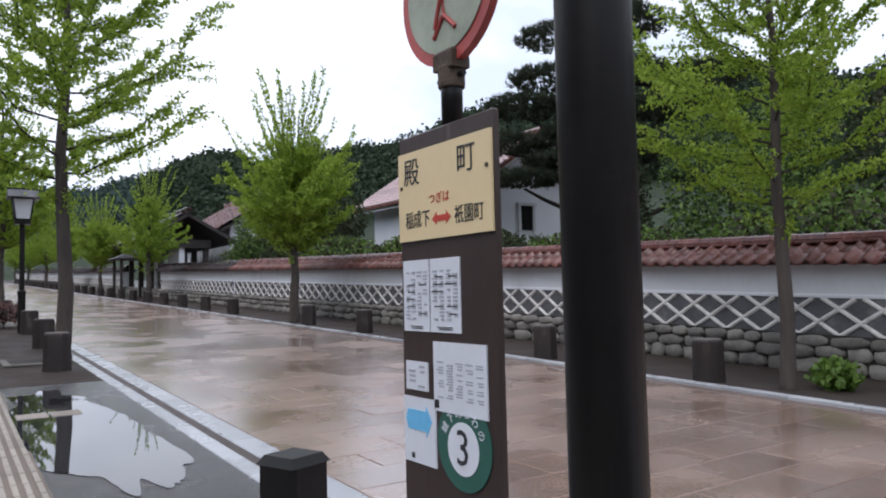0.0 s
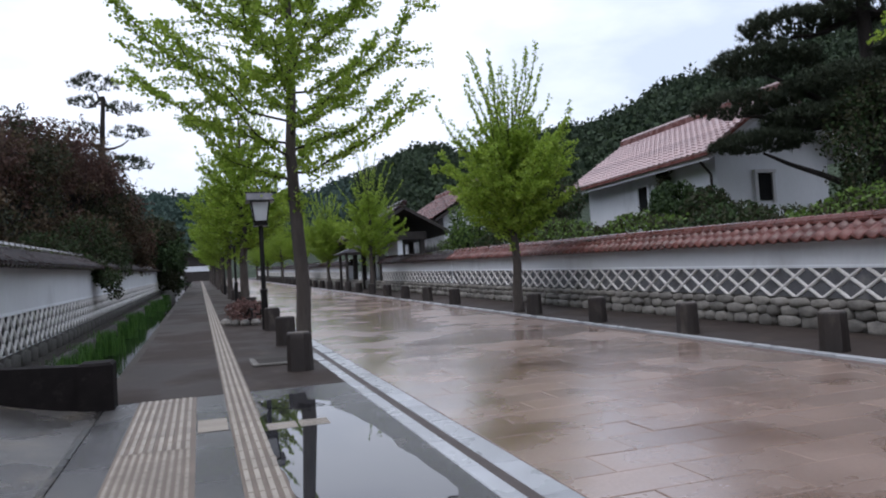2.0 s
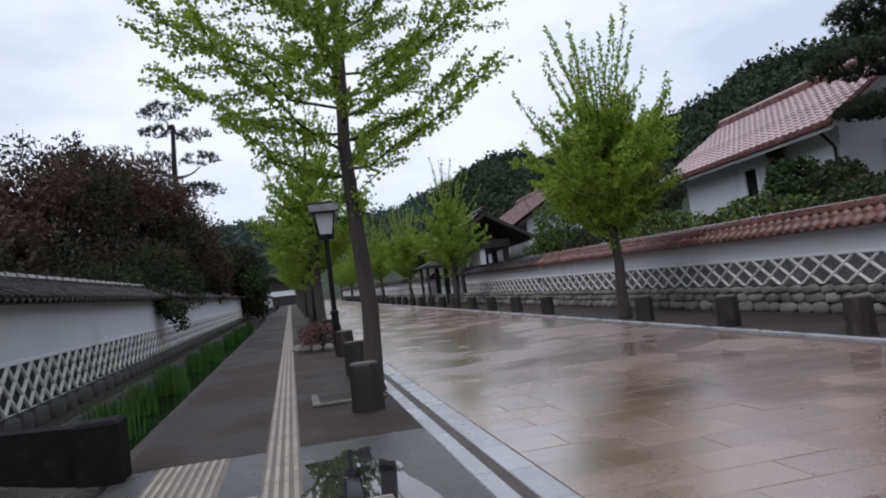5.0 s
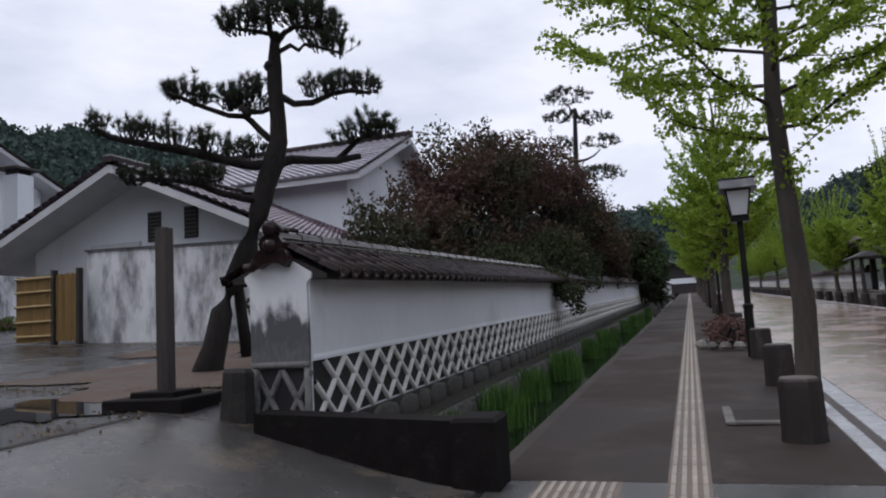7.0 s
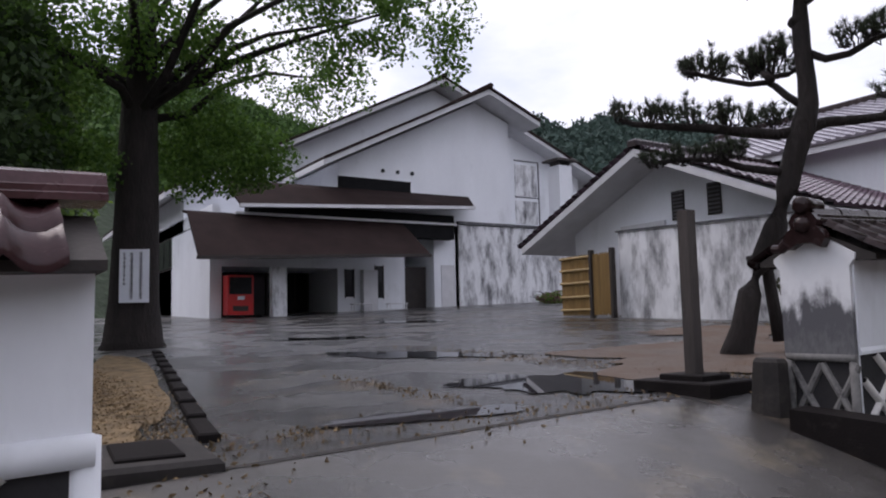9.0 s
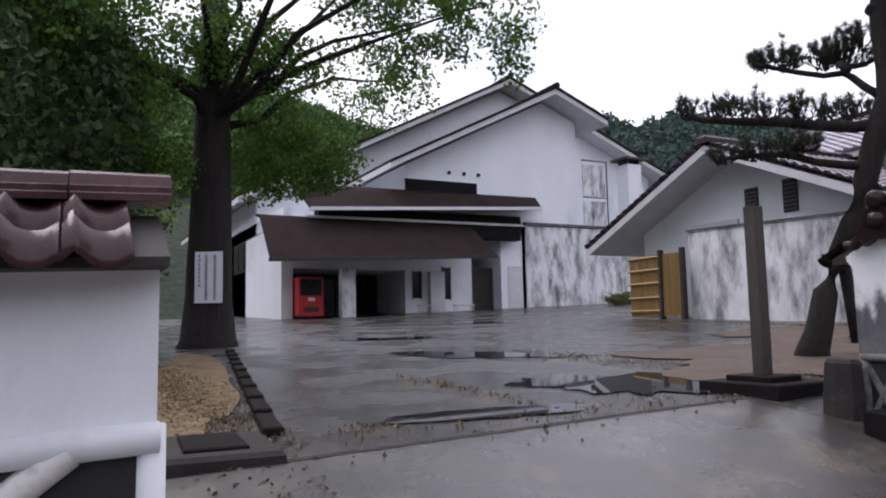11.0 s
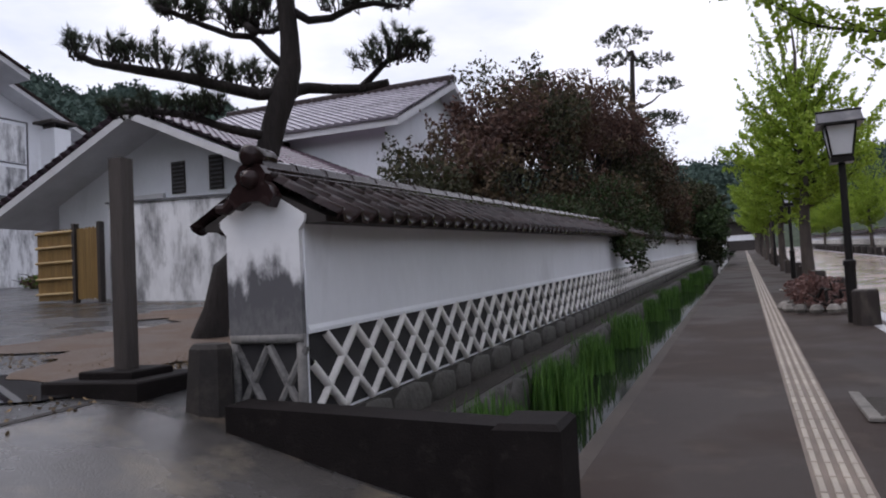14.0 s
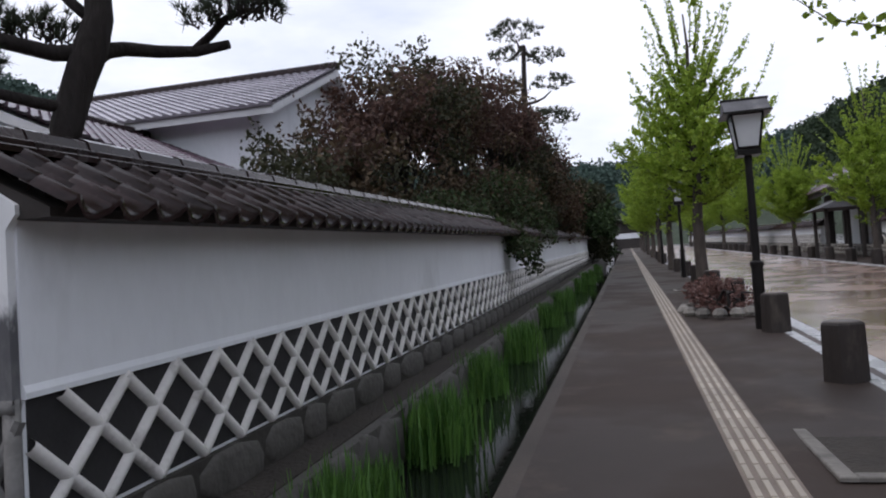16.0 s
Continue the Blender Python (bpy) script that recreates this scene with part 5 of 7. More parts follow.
def brushes(rng, pads, material, parent, per=46, length=0.115):
    """Cloud pads of pine: curling twigs that rise from the pad's foot, each with brushes of needles at its end."""
    wood, tips, dirs = Shape(), [], []
    for c, (rx, ry, rz) in pads:
        c = Vector(c)
        for k in range(max(4, int(per * (rx + 0.08) * (rz + 0.10) * 4))):
            a, q = rng.uniform(0, 2 * math.pi), rng.uniform(0.1, 1.0) ** 0.6
            e = c + Vector((math.cos(a) * rx * q, math.sin(a) * ry * q, rz * (1.0 - 0.9 * q * q) * rng.uniform(-0.3, 1.0)))
            f = c + Vector((math.cos(a) * rx * q * 0.55, math.sin(a) * ry * q * 0.55, -rz * 0.95))
            pts = bend(f, e, -0.05, 5, rng, 0.018)
            wood.tube(pts, [0.013, 0.012, 0.010, 0.008, 0.006], 4, False)
            out = (e - f).normalized()
            tips.append(e), dirs.append(out)
            if k % 2:
                tips.append(pts[3]), dirs.append(out)
            if k % 3 == 0:
                g = e + Vector(rng.normal(size=3)) * 0.07
                wood.tube([pts[2], g], [0.008, 0.005], 4, False)
                tips.append(g), dirs.append((g - pts[2]).normalized())
    p, d = np.array([tuple(v) for v in tips]), np.array([tuple(v) for v in dirs])
    v = []
    for _ in range(30):
        a = unit(d * 0.35 + np.array([0, 0, 0.55]) + rng.normal(size=p.shape) * 0.62)
        b = unit(np.cross(a, rng.normal(size=p.shape))) * 0.0052
        o = p + rng.normal(size=p.shape) * 0.012
        ln = length * rng.uniform(0.7, 1.2, len(p))[:, None]
        v.append(np.stack([o - b, o + b, o + a * ln], 1))
    v = np.concatenate(v).reshape(-1, 3)
    part("needles", np_mesh("needles", v, np.arange(len(v)).reshape(-1, 3), material), material, parent, "dark green needle pads")
    tagged(part("twig_work", wood, BARK_DARK, parent), kind="stuff")


pine = thing("pine_tree", "trained black pine with a leaning dark trunk and cloud-shaped needle pads", "tree", at=Matrix.Translation(pine_at))
part("trunk", Shape().tube([pu(-0.16, -0.20), pu(-0.13, 0.03), pu(-0.05, 0.27), pu(0.06, 0.77), pu(0.23, 1.18), pu(0.45, 1.68), pu(0.61, 2.19), pu(0.73, 2.62), pu(0.86, 3.0), pu(0.95, 3.32), pu(0.95, 3.68), pu(0.92, 4.13), pu(0.92, 4.45), pu(0.94, 4.9), pu(0.96, 5.05)],
                           [0.27, 0.20, 0.17, 0.155, 0.155, 0.16, 0.15, 0.15, 0.165, 0.135, 0.12, 0.115, 0.115, 0.075, 0.06], 14), BARK_DARK, pine, "dark leaning trunk", smooth=True)
part("stub", Shape().tube([pu(0.27, 1.20), pu(0.12, 1.22), pu(0.05, 1.20)], [0.09, 0.07, 0.075], 8), BARK_DARK, pine)
part("burl", Shape().lathe([(0.03, -0.10), (0.10, -0.06), (0.13, 0.0), (0.10, 0.06), (0.03, 0.10)], 9, tuple(pu(0.88, 4.50))), BARK_DARK, pine, smooth=True)
part("second_stem", Shape().tube([pu(0.42, 0.1, 0.25), pu(0.36, 0.6, 0.22), pu(0.30, 1.15, 0.12), pu(0.33, 1.5, 0.0)], [0.10, 0.085, 0.08, 0.07], 8), BARK_DARK, pine, smooth=True)
limbs = [([(0.86, 2.97), (0.53, 2.94), (0.1, 2.98), (-0.32, 3.06), (-0.74, 3.16), (-1.07, 3.26), (-1.40, 3.36), (-1.62, 3.48)], 0.085),
         ([(0.63, 2.41), (0.41, 2.42), (0.07, 2.48), (-0.26, 2.62), (-0.59, 2.70), (-1.08, 2.76)], 0.065),
         ([(0.80, 2.86), (1.0, 3.03), (1.18, 3.10), (1.5, 3.08), (1.85, 3.04), (2.16, 3.07)], 0.095),
         ([(1.85, 3.06), (2.0, 3.2), (2.14, 3.33), (2.33, 3.41), (2.5, 3.42)], 0.05),
         ([(0.90, 3.28), (0.69, 3.51), (0.57, 3.69), (0.47, 3.78), (0.23, 3.75), (-0.11, 3.80), (-0.45, 3.88), (-0.62, 3.92)], 0.058),
         ([(0.52, 3.72), (0.42, 3.86), (0.55, 3.84), (0.72, 3.85), (0.90, 3.90)], 0.055),
         ([(0.95, 4.06), (1.2, 3.92), (1.47, 3.91), (1.74, 4.01), (2.02, 4.09), (2.40, 4.16)], 0.06),
         ([(0.95, 4.85), (0.86, 5.02), (0.82, 5.31), (0.90, 5.5)], 0.055), ([(0.86, 5.02), (0.62, 5.02), (0.36, 5.06)], 0.04),
         ([(0.95, 4.85), (1.08, 5.01), (1.24, 5.08), (1.55, 5.11), (1.82, 5.1)], 0.05),
         ([(0.94, 4.70), (1.16, 4.81), (1.27, 4.69), (1.35, 4.77), (1.63, 4.77), (2.0, 4.80)], 0.04)]
for pts, r in limbs:
    ws = [sway(u, z) * min(1.0, 0.4 * i) for i, (u, z) in enumerate(pts)]
    part("limb", Shape().tube([pu(u, z, w) for (u, z), w in zip(pts, ws)], [r * (1 - 0.6 * i / len(pts)) for i in range(len(pts))], 9), BARK_DARK, pine, smooth=True)
pads_uz = [(-1.58, 3.58, 0.20, 0.18), (-1.17, 3.46, 0.23, 0.18), (-0.89, 3.40, 0.16, 0.14), (-0.56, 3.31, 0.30, 0.19), (-0.05, 3.24, 0.35, 0.19), (0.52, 3.27, 0.25, 0.18), (0.30, 3.15, 0.18, 0.12),
           (-1.05, 2.82, 0.26, 0.12), (-0.67, 2.79, 0.35, 0.14), (-0.25, 2.74, 0.30, 0.14), (-0.04, 2.76, 0.22, 0.14),
           (2.25, 3.55, 0.41, 0.22), (2.56, 3.54, 0.25, 0.16), (1.98, 3.36, 0.25, 0.10),
           (-0.36, 4.05, 0.34, 0.18), (-0.53, 4.0, 0.20, 0.12), (-0.19, 3.96, 0.18, 0.11), (0.41, 4.17, 0.32, 0.27), (0.59, 4.02, 0.31, 0.16), (0.25, 4.08, 0.20, 0.21), (0.69, 4.24, 0.20, 0.20),
           (1.57, 4.15, 0.36, 0.18), (1.93, 4.23, 0.32, 0.15), (2.28, 4.30, 0.33, 0.14), (2.50, 4.32, 0.14, 0.09),
           (0.42, 5.17, 0.38, 0.22), (0.68, 5.24, 0.38, 0.21), (0.21, 5.16, 0.19, 0.11), (0.86, 5.50, 0.34, 0.19), (1.24, 5.32, 0.38, 0.24), (1.56, 5.36, 0.43, 0.27), (1.84, 5.27, 0.34, 0.27), (1.96, 4.98, 0.24, 0.17), (1.60, 4.92, 0.29, 0.15), (1.36, 5.56, 0.39, 0.19), (1.02, 5.68, 0.45, 0.19)]
brushes(np.random.default_rng(5), [(tuple(pu(u, z, sway(u, z))), (r, r * 0.95, h)) for u, z, r, h in pads_uz], NEEDLE, pine)


def cloud_pine(name, seed, at, trunk_pts, r, pads, label, per=120, length=0.16, width=0.012, extra=()):
    t = thing(name, label, "tree", at=at)
    part("trunk", Shape().tube(trunk_pts, [r * (1 - 0.75 * i / len(trunk_pts)) for i in range(len(trunk_pts))], 10), BARK_DARK, t, smooth=True)
    lim = Shape()
    g = np.random.default_rng(seed)
    for c, rr in pads:
        near = min((Vector(p) for p in trunk_pts), key=lambda p: abs(p.z - (c[2] - 0.5)))
        lim.tube(bend(near, Vector(c) - Vector((0, 0, rr[2] * 0.5)), -0.15, 5, g, 0.06), [r * 0.4, r * 0.33, r * 0.27, r * 0.2, r * 0.12], 6, False)
    tagged(part("branchwork", lim, BARK_DARK, t), kind="stuff")
    vv, qq = tufts(g, pads, per, length, width, 11)
    part("needles", np_mesh("needles", vv, qq, NEEDLE), NEEDLE, t)
    return t


cloud_pine("pine_tree", 7, pose(-4.3, 42.6, ground(-4.3, 42.6)), [(0, 0, 0), (0.1, 0, 4), (-0.1, 0.1, 7.5), (0.05, 0, 10.2)], 0.22,
           [((-0.3, 0, 10.8), (1.3, 1.2, 0.5)), ((-0.8, 0.3, 9.9), (0.9, 0.9, 0.35)), ((1.0, 0, 9.5), (0.9, 0.9, 0.4)), ((1.2, 0, 8.2), (1.0, 0.9, 0.45)), ((-0.9, 0, 8.4), (0.9, 0.8, 0.4)), ((0.9, 0, 6.6), (1.4, 1.2, 0.5)), ((-1.0, 0.2, 6.2), (1.4, 1.2, 0.5))],
           "tall dark pine with cloud-pruned crown behind the wall", 130, 0.22, 0.022)
cloud_pine("pine_tree", 8, pose(19.9, 18.7, ground(19.9, 18.7)), [(0, 0, 0), (0.0, 0, 3), (0.1, 0.1, 5.5), (-0.1, 0, 8.5), (0, 0, 11)], 0.36,
           [((-2.6, 1.9, 4.7), (1.7, 1.5, 0.42)), ((-1.4, 1.0, 5.3), (1.7, 1.5, 0.5)), ((-3.0, 2.2, 6.0), (1.7, 1.6, 0.5)), ((-0.5, 0.3, 6.3), (2.2, 1.8, 0.6)), ((-2.3, 1.8, 7.3), (1.9, 1.6, 0.55)), ((-1.8, 1.2, 8.3), (1.7, 1.5, 0.5)), ((1.2, -0.6, 5.6), (2.0, 1.6, 0.5)), ((1.6, -1.0, 7.2), (2.1, 1.6, 0.55)), ((0.5, 0, 8.6), (2.0, 1.8, 0.6)), ((2.6, -1.8, 4.7), (1.6, 1.4, 0.4)), ((0.2, 0, 10.3), (2.2, 2.0, 0.7)), ((-1.6, 1.0, 9.8), (1.6, 1.4, 0.5)), ((3.0, -2.0, 8.4), (1.8, 1.6, 0.5))],
           "large dark pine with layered boughs in the walled garden", 420, 0.2, 0.017)


def shrub(name, seed, blobs, n, size, material, label, category="shrub", stems=True, holes=0.25, hollow=0.5, group="", scale=0.9, second=None):
    """A loose leafy mass with woody stems inside; blobs are in the world."""
    g = np.random.default_rng(seed)
    base = Vector((np.mean([b[0][0] for b in blobs]), np.mean([b[0][1] for b in blobs]), 0))
    base.z = ground(base.x, base.y)
    t = thing(name, label, category, group, Matrix.Translation(base))
    loc = [(tuple(Vector(c) - base), r) for c, r in blobs]
    if stems:
        st = Shape()
        for c, r in loc:
            for k in range(7):
                e = Vector(c) + Vector(g.normal(size=3) * np.array(r) * 0.5)
                f = Vector((c[0] * 0.8, c[1] * 0.85, 0)) + Vector(g.normal(size=3) * 0.12) * Vector((1, 1, 0)).length
                f.z = -0.05
                st.tube(bend(f, e, 0.1, 5, g, 0.08), [0.05, 0.04, 0.03, 0.02, 0.01], 5, False)
        tagged(part("stems", st, BARK_DARK, t), kind="stuff")
    p = cloud(g, n, loc, hollow, holes, scale)
    mats = [material] if second is None else [material, second]
    pick = g.integers(0, len(mats), len(p))
    for i, mm in enumerate(mats):
        v, q = leaves(g, p[pick == i], size, 0.4, 1.5, 0.3)
        part("foliage", np_mesh("foliage", v, q, mm), mm, t)
    return t


def clumped(name, seed, masses, clumps, per, size, mats, label, category="shrub", reach=0.42):
    """A big shrub made of many leafy clumps on forking stems, each clump of one leaf colour, with gaps of sky between."""
    g = np.random.default_rng(seed)
    base = Vector((np.mean([c[0] for c, _ in masses]), np.mean([c[1] for c, _ in masses]), 0))
    base.z = ground(base.x, base.y)
    t = thing(name, label, category, at=Matrix.Translation(base))
    weight = np.array([r[0] * r[1] + r[1] * r[2] + r[0] * r[2] for _, r in masses])
    wood, pts = Shape(), [[] for _ in mats]
    for (c, r), w in zip(masses, weight / weight.sum()):
        c = Vector(c) - base
        root = Vector((c.x * 0.9, c.y * 0.9, -0.05))
        for k in range(int(clumps * w)):
            d = unit(g.normal(size=3))
            d[2] = abs(d[2]) if g.uniform() < 0.75 else d[2]
            e = c + Vector(d * np.array(r) * g.uniform(0.35, 0.95))
            s = reach * min(r) * g.uniform(0.45, 1.0)
            wood.tube(bend(root.lerp(c, g.uniform(0.3, 0.9)), e, 0.15, 5, g, 0.08), [0.035, 0.028, 0.02, 0.013, 0.006], 4, False)
            m = int(per * (s / 0.7) ** 2)
            q = unit(g.normal(size=(m, 3))) * (g.uniform(0.05, 1.0, m) ** 0.5)[:, None] * np.array([s, s, s * 0.8])
            tone = 0.5 + 0.9 * noise.noise(Vector(tuple(e)) * 0.45 + Vector((seed, 0, 0))) + g.uniform(-0.2, 0.2)
            pts[min(len(mats) - 1, max(0, int(tone * len(mats))))].append(np.array(e) + q)
            for _ in range(5):
                tip = e + Vector(unit(g.normal(size=3)) * s * 1.15)
                wood.tube([e, tip], [0.008, 0.003], 3, False)
                pts[min(len(mats) - 1, max(0, int(tone * len(mats))))].append(np.array(e) + np.outer(g.uniform(0.6, 1.25, 14), np.array(tip - e)) + g.normal(size=(14, 3)) * 0.05)
    tagged(part("branchwork", wood, BARK_DARK, t), kind="stuff")
    for p, mm in zip(pts, mats):
        if p:
            v, q = leaves(g, np.concatenate(p), size, 0.4, 1.6, 0.3)
            part("foliage", np_mesh("foliage", v, q, mm), mm, t)
    return t


clumped("photinia_shrub", 31, [((-6.0, 22.6, 3.4), (1.7, 2.2, 1.9)), ((-5.6, 26.4, 5.0), (2.0, 2.6, 2.4)), ((-5.2, 30.2, 6.1), (2.0, 2.8, 2.5)), ((-4.6, 34.2, 6.2), (1.9, 2.8, 2.7)), ((-4.0, 37.5, 5.7), (1.9, 3.2, 2.6)), ((-4.3, 31.0, 3.4), (1.8, 4.4, 1.7)), ((-3.5, 40.5, 4.2), (1.8, 3.0, 2.2))], 400, 240, 0.07, [LEAF_RED, LEAF_BRONZE, LEAF_OLIVE], "large bronze-red leaved shrub rising behind the wall")
clumped("evergreen_tree", 35, [((-3.2, 57.0, 5.2), (2.4, 3.4, 2.6)), ((-2.4, 62.0, 4.0), (2.0, 3.0, 2.0))], 130, 300, 0.12, [LEAF_DEEP, LEAF_OLIVE], "rounded dark green tree by the far canal", "tree")
shrub("evergreen_shrub", 32, [((-4.0, 24.6, 2.9), (1.0, 2.0, 0.8)), ((-3.5, 30.5, 3.3), (1.2, 4.6, 1.3)), ((-3.1, 24.6, 2.6), (0.7, 1.2, 0.45)), ((-2.45, 24.6, 2.25), (0.40, 1.1, 0.36)), ((-2.25, 24.8, 1.9), (0.25, 0.6, 0.25))], 38000, 0.055, LEAF_OLIVE, "dark evergreen shrub hanging over the wall", holes=0.25, hollow=0.2, stems=False, second=LEAF_DEEP)
shrub("evergreen_shrub", 33, [((-4.4, 34.5, 3.6), (1.6, 3.4, 2.0)), ((-4.6, 40, 3.8), (1.6, 3.4, 2.0))], 14000, 0.10, LEAF_DEEP, "dark green shrub behind the far wall", holes=0.2)
shrub("evergreen_shrub", 34, [((-6.2, 17.9, 2.1), (1.2, 1.5, 0.7)), ((-5.2, 22.5, 2.3), (1.2, 2.2, 0.7))], 9000, 0.07, LEAF_OLIVE, "low dark shrub along the inside of the wall", holes=0.2)

# eastern garden
tall = [((13.3, 7.5, 2.2), (1.6, 2.6, 1.0)), ((12.6, 12.5, 2.2), (1.3, 2.4, 0.8)), ((12.8, 17.0, 2.4), (1.3, 2.2, 0.75)), ((13.0, 21.5, 2.6), (1.3, 2.4, 0.8)), ((12.6, 26.0, 2.8), (1.3, 2.4, 0.9)), ((12.4, 30.0, 3.0), (1.3, 2.4, 0.9)), ((12.5, 35.0, 3.3), (1.3, 3.0, 1.0))]
for k, b in enumerate(tall):
    shrub("garden_shrub", 40 + k, [b], 6500, 0.075, [LEAF_OLIVE, LEAF_FRESH, LEAF_DEEP][k % 3], "clipped green garden shrub behind the wall", holes=0.15, second=[LEAF_FRESH, LEAF_OLIVE, LEAF_OLIVE][k % 3], group="garden shrubs")
for k, b in enumerate([((18.0, 6.0, 4.6), (3.0, 3.2, 3.2)), ((18.2, 12.0, 4.0), (2.4, 2.6, 2.4)), ((21.0, 1.0, 5.5), (3.5, 4.0, 4.0)), ((13.6, 28.5, 4.7), (1.5, 1.7, 1.2)), ((14.2, 31.5, 4.4), (1.5, 1.7, 1.6)), ((12.2, 33.0, 4.2), (1.4, 2.0, 1.5)), ((15.2, 22.5, 3.6), (0.9, 0.9, 0.9)), ((14.8, 20.4, 3.2), (0.8, 0.8, 0.8)), ((19.0, 18.0, 4.5), (1.5, 1.3, 2.4))]):
    shrub("garden_tree", 60 + k, [b], int(5200 * max(1, b[1][0] * b[1][2] / 2)), 0.08, [LEAF_OLIVE, LEAF_FRESH, LEAF_DEEP, LEAF_OLIVE][k % 4], "leafy garden tree behind the eastern wall", "tree", holes=0.3, second=LEAF_DEEP, group="garden trees")

# forecourt ginkgo with a notice on its trunk
GX, GY = -16.6, 8.35
big = thing("old_ginkgo_tree", "old ginkgo with a thick dark trunk and hanging green boughs", "tree", at=stand(GX, GY))
part("trunk", Shape().tube([(0, 0, -0.2), (0, 0, 0.15), (0.0, 0, 1.0), (0.05, 0.02, 3.0), (0.0, 0.05, 6.0), (0.0, 0.1, 10.0)], [0.80, 0.62, 0.52, 0.46, 0.36, 0.20], 16), BARK_DARK, big, smooth=True)
g = np.random.default_rng(77)
wood = Shape()
ends = [(2.0, 4.6, 7.6), (3.0, 6.0, 7.9), (1.0, 4.0, 9.5), (3.0, 3.0, 8.6), (2.5, -3.5, 6.4), (4.5, -1.0, 7.5), (1.5, -6.0, 7.0), (-2.0, 5.5, 7.5), (5.5, 4.0, 8.0), (3.0, 0.5, 9.5), (6.5, 1.5, 8.6)]
for ex in ends:
    wood.tube(bend((0, 0, 4.2 + 0.25 * ex[2] * g.uniform(0.2, 0.9)), ex, 0.3, 6, g, 0.15), [0.12, 0.10, 0.075, 0.05, 0.03, 0.015], 6, False)
part("branchwork", wood, BARK_DARK, big)
bl = [((e[0] * 0.9, e[1] * 0.9, e[2] - 0.3), (1.9, 1.7, 1.2)) for e in ends] + [((3.0, 6.4, 6.6), (0.7, 0.7, 0.9)), ((2.2, 4.2, 6.0), (0.6, 0.6, 0.9))]
bl += [((0.8, -2.4, 5.4), (1.6, 1.7, 1.5)), ((0.3, -1.6, 3.9), (1.2, 1.3, 0.9)), ((1.2, -3.2, 6.9), (1.9, 2.0, 1.3)), ((-0.6, 1.6, 4.6), (1.2, 1.4, 1.3)), ((-1.0, 2.8, 4.6), (1.3, 1.3, 0.9)), ((0.2, 0.6, 6.6), (1.8, 2.2, 1.0))]
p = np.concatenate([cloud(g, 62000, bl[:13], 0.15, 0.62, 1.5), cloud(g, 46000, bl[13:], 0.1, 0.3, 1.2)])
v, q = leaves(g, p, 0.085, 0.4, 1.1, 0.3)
part("crown", np_mesh("crown", v, q, LEAF_GINKGO_SHADED), LEAF_GINKGO_SHADED, big, "hanging green leaves")
notice = thing("notice_board", "white notice board with black vertical lettering on the tree trunk", "sign", at=pose(GX + 0.58, GY - 0.10, ground(GX, GY) + 0.95, 0, 0, -27))
part("plate", Shape().box(-0.015, -0.30, 0, 0.015, 0.30, 1.12), PAPER, notice)
for i in range(3):
    sgn = Shape()
    for j in range(11 if i < 2 else 8):
        z1 = 1.05 - j * 0.09
        y1 = 0.14 - i * 0.19 if i < 2 else -0.20
        sz = 0.075 if i < 2 else 0.05
        for dz in (0, 0.45, 0.9):
            sgn.box(0.0155, y1 - sz / 2, z1 - sz * dz - 0.012, 0.0185, y1 + sz / 2 * (1 if j % 2 else 0.7), z1 - sz * dz)
        sgn.box(0.0155, y1 - 0.008, z1 - sz, 0.0185, y1 + 0.008, z1)
    part("lettering", sgn, INK, notice, "column of black characters")
shrub("evergreen_tree", 81, [((-11.5, 2.6, 4.6), (2.8, 2.4, 2.8)), ((-9.0, 0.5, 4.4), (2.4, 2.2, 2.4)), ((-15.0, 4.5, 5.4), (2.8, 2.4, 3.0))], 30000, 0.11, LEAF_DEEP, "dark green trees behind the southern wall", "tree", holes=0.2)
shrub("garden_tree", 82, [((-30, 5.0, 6.0), (4.0, 4.0, 4.5)), ((-24, 2.0, 6.0), (4, 4, 5)), ((-23, 5.0, 8.2), (2.6, 3.0, 2.6))], 40000, 0.16, LEAF_FRESH, "broad green tree at the side of the hall", "tree", holes=0.2, second=LEAF_DEEP)

# azalea by the lamp
az = shrub("azalea", 90, [((1.35, 23.0, 1.15), (0.55, 0.9, 0.36)), ((1.25, 24.3, 1.15), (0.5, 0.7, 0.3))], 5200, 0.045, AZALEA, "low pink-leaved azalea in a stone-edged bed", "shrub", holes=0.2, hollow=0.2)


